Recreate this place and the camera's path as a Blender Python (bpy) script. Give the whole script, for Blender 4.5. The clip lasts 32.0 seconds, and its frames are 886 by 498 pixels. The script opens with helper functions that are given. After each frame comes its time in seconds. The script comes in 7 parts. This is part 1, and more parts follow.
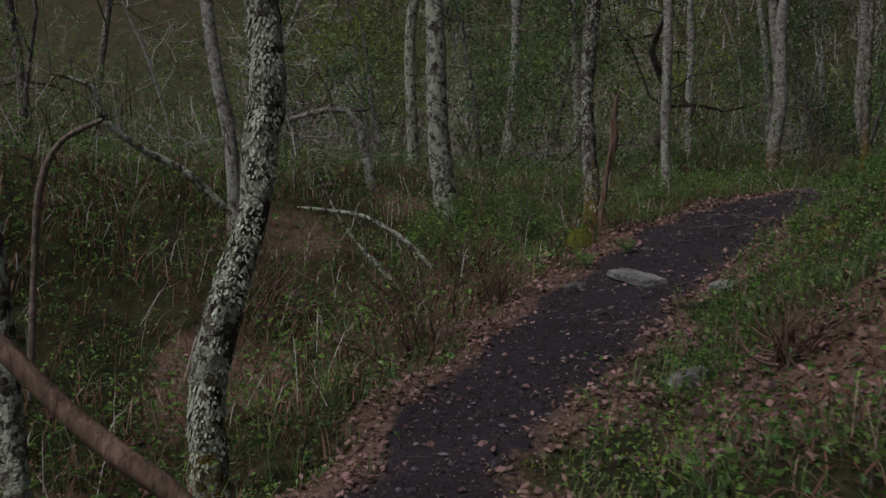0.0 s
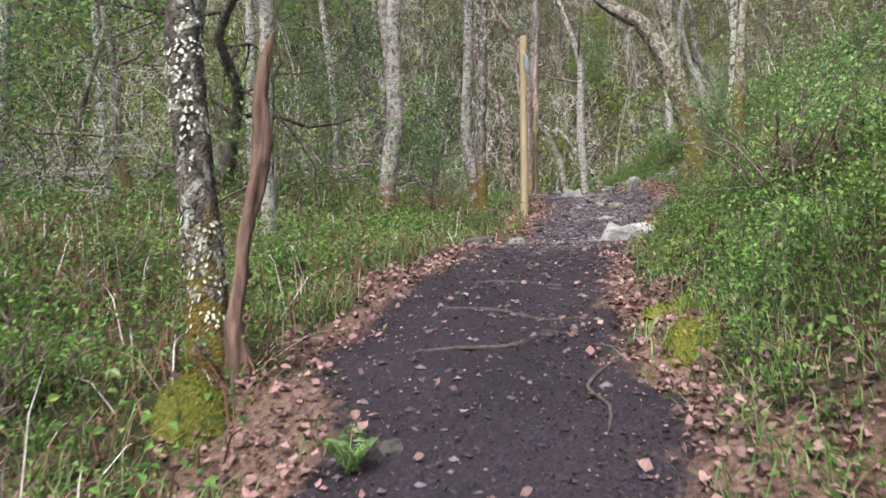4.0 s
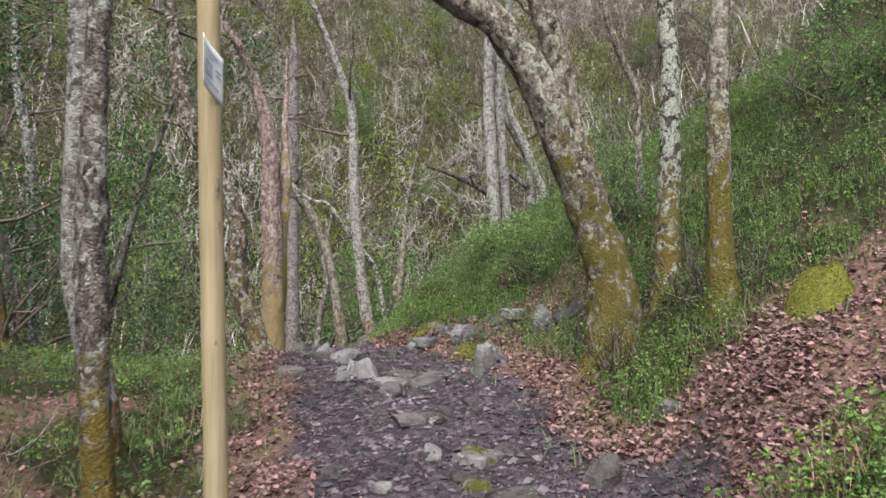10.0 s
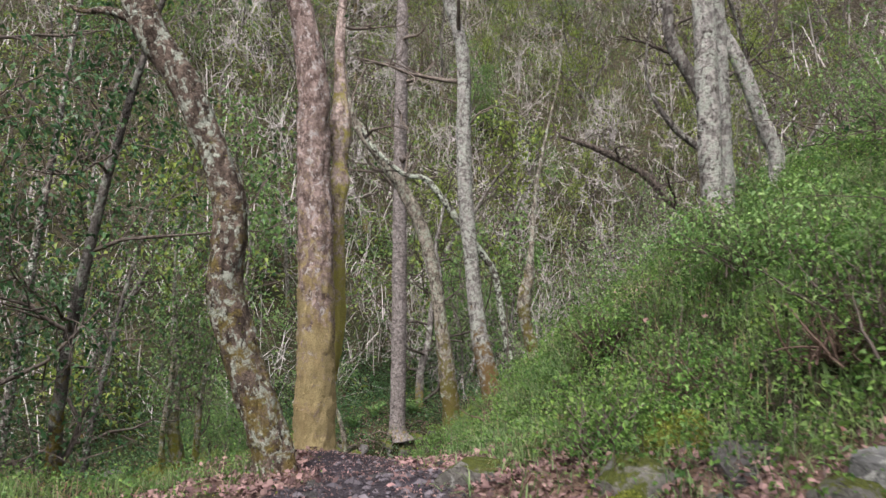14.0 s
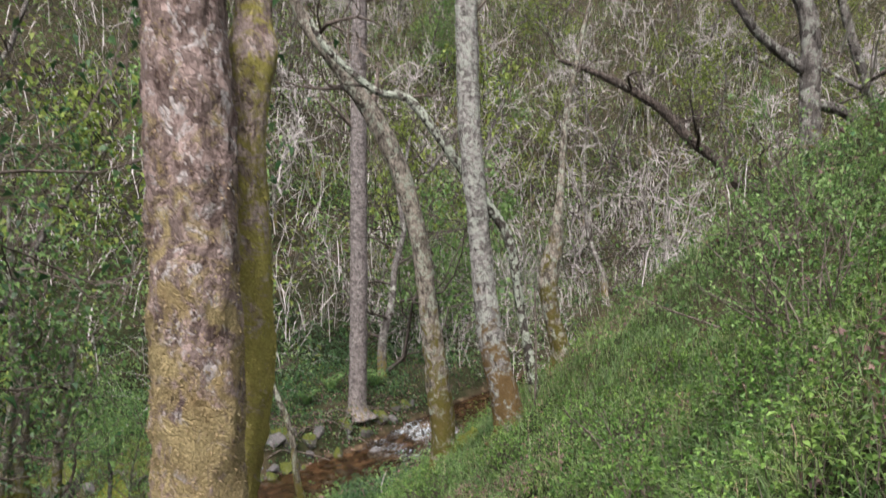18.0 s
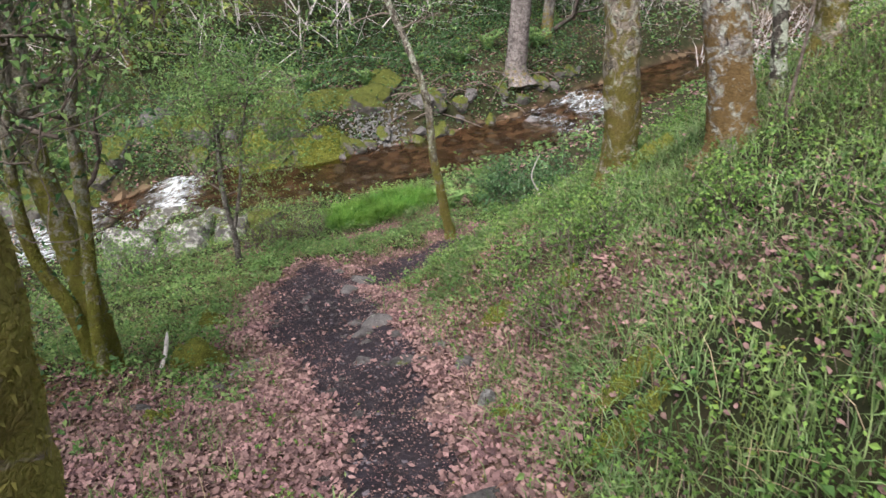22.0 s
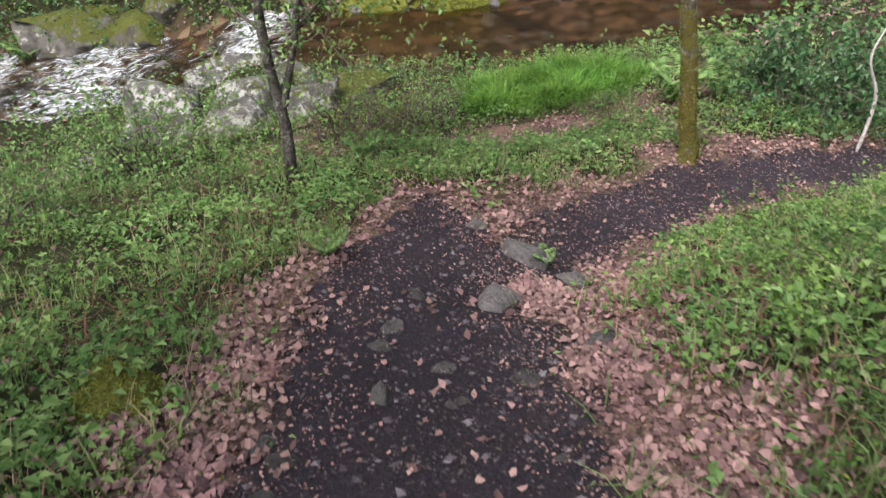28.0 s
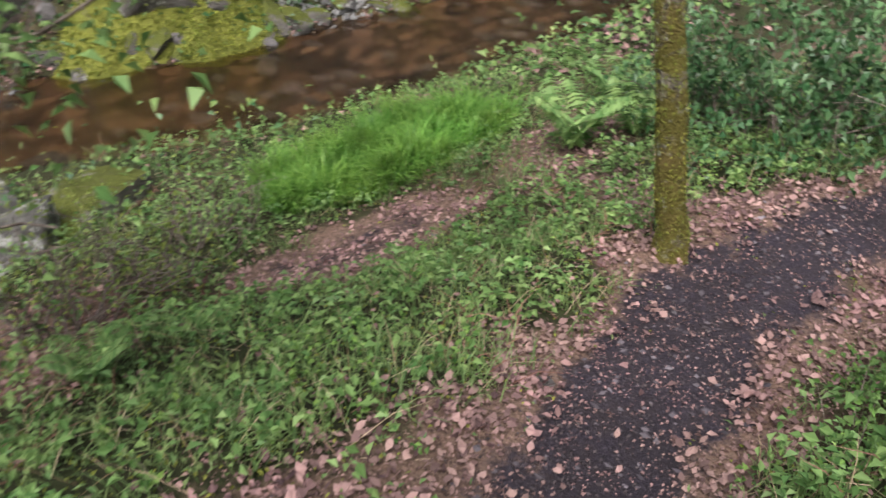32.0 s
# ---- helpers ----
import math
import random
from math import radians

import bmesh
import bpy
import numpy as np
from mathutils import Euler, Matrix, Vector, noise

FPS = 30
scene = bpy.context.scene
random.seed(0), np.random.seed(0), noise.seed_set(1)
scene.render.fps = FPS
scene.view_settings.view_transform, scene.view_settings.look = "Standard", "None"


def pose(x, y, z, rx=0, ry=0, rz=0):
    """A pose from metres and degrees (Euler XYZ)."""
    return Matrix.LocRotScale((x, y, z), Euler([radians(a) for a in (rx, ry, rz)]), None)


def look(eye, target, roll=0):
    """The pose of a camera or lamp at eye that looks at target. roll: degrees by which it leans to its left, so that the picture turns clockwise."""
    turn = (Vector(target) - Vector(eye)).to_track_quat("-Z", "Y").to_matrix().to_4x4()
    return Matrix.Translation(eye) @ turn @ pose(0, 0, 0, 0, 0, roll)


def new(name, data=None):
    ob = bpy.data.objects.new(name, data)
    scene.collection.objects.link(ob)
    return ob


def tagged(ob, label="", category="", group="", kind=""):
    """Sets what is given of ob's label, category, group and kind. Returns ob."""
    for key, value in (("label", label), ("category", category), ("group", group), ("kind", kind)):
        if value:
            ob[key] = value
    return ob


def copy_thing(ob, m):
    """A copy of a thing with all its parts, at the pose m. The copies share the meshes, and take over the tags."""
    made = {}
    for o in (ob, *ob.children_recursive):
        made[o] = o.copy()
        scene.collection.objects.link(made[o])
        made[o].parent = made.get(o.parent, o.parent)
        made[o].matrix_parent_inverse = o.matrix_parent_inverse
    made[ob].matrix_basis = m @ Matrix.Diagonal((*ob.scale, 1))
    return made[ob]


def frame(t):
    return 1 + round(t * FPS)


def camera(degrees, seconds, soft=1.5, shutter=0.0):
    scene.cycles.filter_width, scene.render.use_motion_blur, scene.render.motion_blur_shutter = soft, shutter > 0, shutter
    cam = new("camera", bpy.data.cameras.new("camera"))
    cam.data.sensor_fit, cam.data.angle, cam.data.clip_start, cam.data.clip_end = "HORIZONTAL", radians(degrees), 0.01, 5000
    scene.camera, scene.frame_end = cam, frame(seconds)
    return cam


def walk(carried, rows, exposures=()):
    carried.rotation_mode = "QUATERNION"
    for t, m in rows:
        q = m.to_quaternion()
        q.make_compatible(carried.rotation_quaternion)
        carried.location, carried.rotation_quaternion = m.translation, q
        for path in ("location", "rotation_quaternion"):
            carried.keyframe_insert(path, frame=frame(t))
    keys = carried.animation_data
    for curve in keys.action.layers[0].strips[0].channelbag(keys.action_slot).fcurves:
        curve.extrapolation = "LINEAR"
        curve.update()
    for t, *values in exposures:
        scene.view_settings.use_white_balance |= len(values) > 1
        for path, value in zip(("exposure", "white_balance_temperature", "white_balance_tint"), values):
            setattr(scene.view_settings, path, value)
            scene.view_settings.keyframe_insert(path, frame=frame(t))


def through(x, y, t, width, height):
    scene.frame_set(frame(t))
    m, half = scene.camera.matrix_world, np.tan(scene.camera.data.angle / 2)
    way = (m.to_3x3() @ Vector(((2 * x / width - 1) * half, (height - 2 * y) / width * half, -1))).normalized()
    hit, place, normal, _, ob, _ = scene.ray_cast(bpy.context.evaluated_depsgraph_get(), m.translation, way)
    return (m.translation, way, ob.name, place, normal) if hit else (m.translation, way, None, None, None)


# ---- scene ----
cam = camera(59.3, 32.0, soft=1.5, shutter=0.25)
METRES, EYE, TILT, LEAN, TURN = 38.0, 1.4, -4.0, 0.0, 0.0
ROWS = [
    (0.0, 0.0, 0.0, 0.0, 0.0, 0.0, -0.0),
    (0.5, -0.0059, 0.0153, 0.0006, -2.95, 0.15, 0.11),
    (1.0, -0.0075, 0.0334, 0.0011, -8.07, 0.18, 0.39),
    (1.5, -0.0122, 0.0498, 0.0023, -11.72, 0.35, 0.57),
    (2.0, -0.0115, 0.0663, 0.002, -14.87, 0.35, 0.67),
    (2.5, -0.0088, 0.0838, 0.0042, -19.52, 0.49, 0.95),
    (3.0, -0.0034, 0.1008, 0.0062, -25.86, 0.58, 1.35),
    (3.5, 0.0068, 0.1185, 0.0098, -31.58, 0.48, 1.78),
    (4.0, 0.0148, 0.1333, 0.0171, -34.13, 1.04, 2.06),
    (4.5, 0.026, 0.1464, 0.0214, -36.72, 1.44, 2.27),
    (6.5, 0.0663, 0.2005, 0.0414, -42.49, 3.22, 2.79),
    (7.0, 0.076, 0.2139, 0.0447, -43.48, 3.35, 2.89),
    (7.5, 0.0861, 0.2286, 0.0508, -44.13, 3.49, 3.09),
    (8.0, 0.0978, 0.2439, 0.0547, -44.89, 3.5, 3.14),
    (8.5, 0.1121, 0.2579, 0.0595, -46.1, 3.56, 3.22),
    (9.0, 0.1263, 0.2702, 0.0622, -47.34, 3.75, 3.24),
    (9.5, 0.1429, 0.2788, 0.0637, -49.7, 3.63, 3.45),
    (10.0, 0.1598, 0.288, 0.066, -51.17, 3.81, 3.58),
    (10.5, 0.1757, 0.2964, 0.0688, -52.86, 3.88, 3.72),
    (11.0, 0.1929, 0.3068, 0.0702, -53.49, 3.75, 3.85),
    (11.5, 0.2096, 0.3183, 0.0709, -49.49, 3.57, 3.55),
    (12.0, 0.2288, 0.3293, 0.0733, -45.12, 3.02, 3.09),
    (12.5, 0.2429, 0.3432, 0.074, -44.11, 3.05, 2.93),
    (13.0, 0.2539, 0.3577, 0.0758, -43.47, 3.11, 2.79),
    (13.5, 0.2625, 0.3741, 0.0781, -42.79, 3.25, 2.67),
    (14.0, 0.271, 0.392, 0.0806, -42.36, 3.26, 2.6),
    (14.5, 0.2814, 0.4094, 0.0833, -42.3, 3.31, 2.61),
    (16.5, 0.3141, 0.4622, 0.087, -43.27, 3.33, 2.72),
    (17.0, 0.3228, 0.4714, 0.0896, -43.52, 3.43, 2.78),
    (17.5, 0.3299, 0.4795, 0.0898, -44.66, 2.99, 2.73),
    (18.0, 0.3436, 0.4886, 0.0897, -45.72, -0.7, 2.79),
    (18.5, 0.3501, 0.4966, 0.0891, -45.65, -10.39, 2.73),
    (19.0, 0.3573, 0.506, 0.0876, -45.68, -15.24, 2.63),
    (19.5, 0.3665, 0.5148, 0.0854, -45.66, -19.14, 2.52),
    (20.0, 0.3716, 0.5237, 0.0836, -45.48, -21.96, 2.41),
    (20.5, 0.382, 0.5322, 0.0825, -43.99, -24.41, 2.4),
    (21.0, 0.3882, 0.5397, 0.0815, -41.97, -25.26, 2.24),
    (21.5, 0.3972, 0.5464, 0.079, -37.26, -25.12, 1.77),
    (22.0, 0.4008, 0.5516, 0.0785, -33.37, -25.2, 1.23),
    (22.5, 0.4046, 0.5585, 0.0766, -29.8, -25.48, 0.7),
    (23.0, 0.4131, 0.5704, 0.0702, -28.11, -25.68, 0.55),
    (23.5, 0.4166, 0.5796, 0.0665, -25.61, -25.84, 0.23),
    (24.0, 0.4217, 0.5924, 0.0614, -24.32, -28.63, 0.13),
    (24.5, 0.4281, 0.6044, 0.0537, -21.48, -28.94, -0.23),
    (25.0, 0.4322, 0.6128, 0.0498, -20.61, -28.99, -0.25),
    (25.5, 0.4386, 0.619, 0.0471, -21.73, -29.71, 0.05),
    (27.5, 0.4598, 0.6766, 0.0236, -22.24, -34.49, -0.07),
    (28.0, 0.4632, 0.6951, 0.0195, -22.17, -34.73, -0.03),
    (28.5, 0.4662, 0.7085, 0.0175, -22.5, -29.4, -0.04),
    (29.0, 0.4714, 0.717, 0.0162, -22.7, -29.33, -0.06),
    (29.5, 0.4747, 0.7252, 0.0152, -22.95, -29.37, 0.04),
    (30.0, 0.4772, 0.735, 0.0127, -23.34, -29.51, 0.09),
    (30.5, 0.4771, 0.7444, 0.0085, -23.5, -30.89, 0.11),
    (31.0, 0.4831, 0.7569, 0.0028, -24.34, -33.01, 0.05),
    (31.5, 0.4896, 0.7677, -0.0021, -27.48, -33.0, 0.57),
    (32.0, 0.4981, 0.7802, -0.0085, -40.32, -32.9, 1.87),
]
EXPOSURES = [(0.0, -0.7), (0.25, 0.0), (0.5, 0.7), (0.75, 1.2), (1.0, 1.42), (8.0, 1.42), (10.0, 1.25), (17.5, 1.22), (20.0, 1.42), (24.0, 1.52), (32.0, 1.52)]
walk(cam, [(t, pose(0, 0, EYE, TILT, LEAN, TURN) @ pose(METRES * x, METRES * y, METRES * z, 90 + pitch, roll, yaw)) for t, x, y, z, yaw, pitch, roll in ROWS], EXPOSURES)

# ---- light: a bright overcast sky over the valley ----
world = bpy.data.worlds.new("sky")
scene.world = world
world.use_nodes = True
wt = world.node_tree
sky = wt.nodes.new("ShaderNodeTexSky")
sky.sky_type, sky.sun_disc = "NISHITA", False
sky.sun_elevation, sky.sun_rotation = radians(57), radians(-122)
sky.air_density, sky.dust_density, sky.ozone_density = 1.0, 3.0, 1.0
back = wt.nodes["Background"]
soft_sky = wt.nodes.new("ShaderNodeMix")
soft_sky.data_type = "RGBA"
soft_sky.inputs[0].default_value = 0.55
grey = wt.nodes.new("ShaderNodeHueSaturation")
grey.inputs["Saturation"].default_value = 0.12
wt.links.new(sky.outputs[0], grey.inputs["Color"])
wt.links.new(sky.outputs[0], soft_sky.inputs[6])
wt.links.new(grey.outputs[0], soft_sky.inputs[7])
wt.links.new(soft_sky.outputs[2], back.inputs[0])
back.inputs[1].default_value = 0.095
sun = new("sun", bpy.data.lights.new("sun", "SUN"))
sun.data.energy, sun.data.angle, sun.data.color = 2.6, radians(40), (1.0, 0.97, 0.93)
sun.matrix_basis = look((0, 0, 30), (4.62, 2.89, 21.6))


# ---- materials ----
class Nodes:
    """A short way to write a node material."""

    def __init__(self, name, roughness=0.85, metallic=0.0, specular=0.3):
        self.mat = bpy.data.materials.new(name)
        self.mat.use_nodes = True
        self.tree = self.mat.node_tree
        self.shader = self.tree.nodes["Principled BSDF"]
        self.shader.inputs["Roughness"].default_value = roughness
        self.shader.inputs["Metallic"].default_value = metallic
        self.shader.inputs["Specular IOR Level"].default_value = specular
        geo = self.tree.nodes.new("ShaderNodeNewGeometry")
        tex = self.tree.nodes.new("ShaderNodeTexCoord")
        info = self.tree.nodes.new("ShaderNodeObjectInfo")
        self.world, self.local, self.each, self.island = geo.outputs["Position"], tex.outputs["Object"], info.outputs["Random"], geo.outputs["Random Per Island"]
        self.normal = geo.outputs["Normal"]

    def put(self, value, socket):
        if isinstance(value, bpy.types.NodeSocket):
            self.tree.links.new(value, socket)
        else:
            socket.default_value = (*value, 1) if isinstance(value, tuple) and len(value) == 3 and socket.type == "RGBA" else value

    def noise(self, scale, detail=4, rough=0.6, where=None, stretch=None, distort=0.0):
        n = self.tree.nodes.new("ShaderNodeTexNoise")
        n.inputs["Scale"].default_value, n.inputs["Detail"].default_value = scale, detail
        n.inputs["Roughness"].default_value, n.inputs["Distortion"].default_value = rough, distort
        self.tree.links.new(self.spread(where or self.local, stretch), n.inputs["Vector"])
        return n.outputs["Fac"]

    def cells(self, scale, where=None, stretch=None, feature="F1", out="Distance"):
        n = self.tree.nodes.new("ShaderNodeTexVoronoi")
        n.feature = feature
        n.inputs["Scale"].default_value = scale
        self.tree.links.new(self.spread(where or self.local, stretch), n.inputs["Vector"])
        return n.outputs[out]

    def warp(self, where, scale, far):
        """Places shifted a little by a noise, so that cells get crooked edges."""
        n = self.tree.nodes.new("ShaderNodeTexNoise")
        n.inputs["Scale"].default_value, n.inputs["Detail"].default_value = scale, 3
        self.tree.links.new(where, n.inputs["Vector"])
        m = self.tree.nodes.new("ShaderNodeVectorMath")
        m.operation = "MULTIPLY_ADD"
        self.tree.links.new(n.outputs["Color"], m.inputs[0])
        m.inputs[1].default_value = (far, far, far)
        self.tree.links.new(where, m.inputs[2])
        return m.outputs[0]

    def spread(self, where, stretch):
        if not stretch:
            return where
        m = self.tree.nodes.new("ShaderNodeMapping")
        m.inputs["Scale"].default_value = stretch
        self.tree.links.new(where, m.inputs["Vector"])
        return m.outputs[0]

    def attribute(self, name):
        a = self.tree.nodes.new("ShaderNodeAttribute")
        a.attribute_name = name
        return a.outputs["Fac"]

    def ramp(self, fac, *stops):
        r = self.tree.nodes.new("ShaderNodeValToRGB")
        e = r.color_ramp.elements
        while len(e) < len(stops):
            e.new(0.5)
        for slot, (at, col) in zip(e, stops):
            slot.position, slot.color = at, (*col, 1) if isinstance(col, tuple) else (col, col, col, 1)
        self.tree.links.new(fac, r.inputs[0])
        return r.outputs[0]

    def mix(self, fac, a, b, blend="MIX"):
        m = self.tree.nodes.new("ShaderNodeMix")
        m.data_type, m.blend_type = "RGBA", blend
        self.put(fac, m.inputs[0]), self.put(a, m.inputs[6]), self.put(b, m.inputs[7])
        return m.outputs[2]

    def math(self, op, a, b=0.0, clamp=False):
        m = self.tree.nodes.new("ShaderNodeMath")
        m.operation, m.use_clamp = op, clamp
        self.put(a, m.inputs[0]), self.put(b, m.inputs[1])
        return m.outputs[0]

    def hue(self, colour, h=0.5, s=1.0, v=1.0):
        n = self.tree.nodes.new("ShaderNodeHueSaturation")
        self.put(h, n.inputs["Hue"]), self.put(s, n.inputs["Saturation"]), self.put(v, n.inputs["Value"]), self.put(colour, n.inputs["Color"])
        return n.outputs[0]

    def upward(self):
        s = self.tree.nodes.new("ShaderNodeSeparateXYZ")
        self.tree.links.new(self.normal, s.inputs[0])
        return s.outputs[2]

    def bump(self, height, distance=0.01, strength=1.0):
        b = self.tree.nodes.new("ShaderNodeBump")
        b.inputs["Strength"].default_value, b.inputs["Distance"].default_value = strength, distance
        self.tree.links.new(height, b.inputs["Height"])
        self.tree.links.new(b.outputs[0], self.shader.inputs["Normal"])
        return self

    def colour(self, value):
        self.put(value, self.shader.inputs["Base Color"])
        return self

    def rough(self, value):
        self.put(value, self.shader.inputs["Roughness"])
        return self

    def translucent(self, colour, amount=0.35):
        """Thin leaves let light through."""
        t = self.tree.nodes.new("ShaderNodeBsdfTranslucent")
        m = self.tree.nodes.new("ShaderNodeMixShader")
        self.put(colour, t.inputs[0])
        m.inputs[0].default_value = amount
        out = self.tree.nodes["Material Output"]
        self.tree.links.new(self.shader.outputs[0], m.inputs[1])
        self.tree.links.new(t.outputs[0], m.inputs[2])
        self.tree.links.new(m.outputs[0], out.inputs[0])
        return self


def ground_material():
    n = Nodes("woodland_ground", 0.95, specular=0.15)
    soil, litter, bed, stony = n.attribute("soil"), n.attribute("litter"), n.attribute("bed"), n.attribute("stony")
    fine, mid, big = n.noise(60, 5, 0.7, n.world), n.noise(9, 4, 0.6, n.world), n.noise(0.9, 3, 0.5, n.world)
    chip = n.cells(34, n.world)
    grit = n.cells(90, n.world, out="Color")
    patchy = n.math("MULTIPLY", n.math("SUBTRACT", n.noise(5.5, 5, 0.75, n.world), 0.5), 1.7)
    soil = n.ramp(n.math("ADD", soil, patchy), (0.32, 0.0), (0.68, 1.0))
    litter = n.ramp(n.math("ADD", litter, patchy), (0.25, 0.0), (0.75, 1.0))
    earth = n.ramp(fine, (0.30, (0.009, 0.007, 0.0105)), (0.52, (0.028, 0.0222, 0.031)), (0.74, (0.076, 0.062, 0.078)))
    earth = n.mix(n.ramp(n.math("GREATER_THAN", n.noise(140, 2, 0.5, n.world), 0.66), (0, 0.0), (1, 0.55)), earth, (0.11, 0.094, 0.094))
    earth = n.mix(n.ramp(mid, (0.42, 0.0), (0.72, 0.6)), earth, (0.034, 0.025, 0.025))
    earth = n.mix(n.ramp(n.noise(1.6, 4, 0.6, n.world), (0.45, 0.0), (0.65, 0.55)), earth, (0.016, 0.013, 0.016))
    slate = n.ramp(n.cells(17, n.warp(n.world, 7, 0.12), out="Color"), (0.2, (0.024, 0.019, 0.026)), (0.5, (0.062, 0.051, 0.064)), (0.85, (0.15, 0.127, 0.145)))
    slate = n.mix(n.ramp(fine, (0.35, 0.8), (0.65, 0.0)), slate, (0.035, 0.028, 0.033))
    earth = n.mix(n.ramp(n.math("ADD", stony, n.math("SUBTRACT", n.noise(3.1, 4, 0.7, n.world), 0.5)), (0.3, 0.0), (0.8, 0.85)), earth, slate)
    leaves = n.ramp(chip, (0.0, (0.19, 0.118, 0.09)), (0.45, (0.105, 0.064, 0.05)), (0.9, (0.03, 0.02, 0.017)))
    leaves = n.mix(n.ramp(grit, (0.2, 0.0), (0.8, 0.7)), leaves, (0.21, 0.14, 0.11))
    turf = n.ramp(mid, (0.28, (0.015, 0.012, 0.008)), (0.5, (0.024, 0.025, 0.012)), (0.75, (0.044, 0.056, 0.019)))
    turf = n.mix(n.ramp(fine, (0.35, 0.6), (0.7, 0.0)), turf, (0.026, 0.030, 0.013))
    turf = n.mix(n.ramp(big, (0.5, 0.0), (0.7, 0.4)), turf, (0.11, 0.075, 0.050))
    pebbles = n.ramp(n.cells(4.5, n.world, (0.7, 1.3, 1.0), out="Color"), (0.1, (0.018, 0.011, 0.008)), (0.5, (0.058, 0.036, 0.021)), (0.9, (0.19, 0.13, 0.085)))
    c = n.mix(litter, turf, leaves)
    c = n.mix(soil, c, earth)
    c = n.mix(bed, c, pebbles)
    h = n.math("ADD", n.math("MULTIPLY", chip, 0.15), n.math("ADD", n.math("MULTIPLY", fine, 0.7), mid))
    n.colour(c).bump(h, 0.025, 0.8)
    n.rough(n.ramp(soil, (0, 0.97), (1, 0.8)))
    return n.mat


def bark_material(name, light, dark, lichen, amount, moss=(0.21, 0.16, 0.045), relief=0.05, plates=24, tall=0.6):
    """Cracked plates of bark with lichen crusts and moss towards the foot."""
    n = Nodes(name, 0.92, specular=0.12)
    q = n.warp(n.local, 14, 0.14)
    fis = n.noise(15, 6, 0.75, stretch=(1, 1, 0.5), distort=0.6)
    band = n.noise(26, 5, 0.7, stretch=(0.6, 0.6, 2.2))
    plate = n.cells(plates, q, (1, 1, tall), out="Color")
    crack = n.cells(plates, q, (1, 1, tall), feature="DISTANCE_TO_EDGE")
    c = n.mix(n.ramp(fis, (0.36, 0.0), (0.54, 1.0)), dark, light)
    c = n.hue(c, v=n.ramp(plate, (0.2, 0.55), (0.8, 1.2)))
    c = n.mix(n.ramp(band, (0.56, 0.0), (0.63, 0.75)), c, dark)
    c = n.hue(c, v=n.math("ADD", n.math("MULTIPLY", n.each, 0.5), 0.75))
    spots = n.math("ADD", n.noise(9.5, 6, 0.72, distort=0.9), n.math("MULTIPLY", n.math("SUBTRACT", plate, 0.5), 0.22))
    crust = n.noise(70, 3, 0.6)
    lc = n.mix(n.ramp(crust, (0.35, 0.0), (0.65, 1.0)), tuple(0.6 * v for v in lichen), lichen)
    c = n.mix(n.ramp(spots, (0.62 - amount, 0.0), (0.68 - amount, 0.95)), c, lc)
    c = n.mix(n.ramp(n.math("ADD", crack, n.math("MULTIPLY", n.math("SUBTRACT", fis, 0.5), 0.25)), (0.0, 0.55), (0.05, 0.0)), c, tuple(0.8 * v for v in dark))
    ms = n.math("ADD", n.math("MULTIPLY", n.attribute("moss"), 0.68), n.math("MULTIPLY", n.math("SUBTRACT", n.noise(7, 6, 0.72, distort=0.6), 0.5), 2.2))
    mc = n.mix(n.ramp(n.noise(80, 5, 0.75), (0.3, 0.0), (0.7, 1.0)), tuple(0.55 * v for v in moss), tuple(1.25 * v for v in moss))
    mc = n.mix(n.ramp(n.noise(3.1, 3), (0.5, 0.0), (0.72, 0.55)), mc, (0.20, 0.125, 0.065))
    c = n.mix(n.ramp(ms, (0.32, 0.0), (0.56, 1.0)), c, mc)
    h = n.math("ADD", n.math("ADD", fis, n.math("MULTIPLY", n.ramp(crack, (0.0, 0.0), (0.12, 1.0)), 0.22)), n.math("MULTIPLY", crust, 0.5))
    n.colour(c).bump(h, relief, 1.0)
    return n.mat


def leaf_material(name, dark, light, through=0.4, glossy=0.45, patches=0.65):
    n = Nodes(name, glossy, specular=0.2)
    r = n.math("FRACT", n.math("ADD", n.island, n.math("MULTIPLY", n.each, 3.7)))
    c = n.ramp(r, (0.0, dark), (0.55, tuple((a + b) / 2 for a, b in zip(dark, light))), (1.0, light))
    c = n.mix(n.ramp(n.noise(0.9, 3, where=n.world), (0.42, 0.0), (0.66, patches)), c, tuple(a * 0.6 for a in dark))
    c = n.hue(c, h=n.ramp(n.noise(2.3, 3, where=n.world), (0.3, 0.474), (0.7, 0.508)), v=n.ramp(n.noise(1.7, 3, where=n.world), (0.3, 0.8), (0.7, 1.0)))
    c = n.hue(c, s=0.98, v=1.2)
    n.colour(c).translucent(n.hue(c, v=1.5), through)
    return n.mat


def plain_material(name, a, b, scale=20, roughness=0.85, bump=0.006, stretch=None, specular=0.25):
    n = Nodes(name, roughness, specular=specular)
    f, g = n.noise(scale, 5, 0.65, stretch=stretch), n.noise(scale * 0.13, 3)
    c = n.mix(n.ramp(f, (0.32, 0.0), (0.68, 1.0)), a, b)
    c = n.hue(c, v=n.math("ADD", n.math("MULTIPLY", n.each, 0.4), 0.8))
    c = n.mix(n.ramp(g, (0.4, 0.0), (0.7, 0.45)), c, tuple(0.6 * v for v in a))
    n.colour(c).bump(f, bump)
    return n.mat


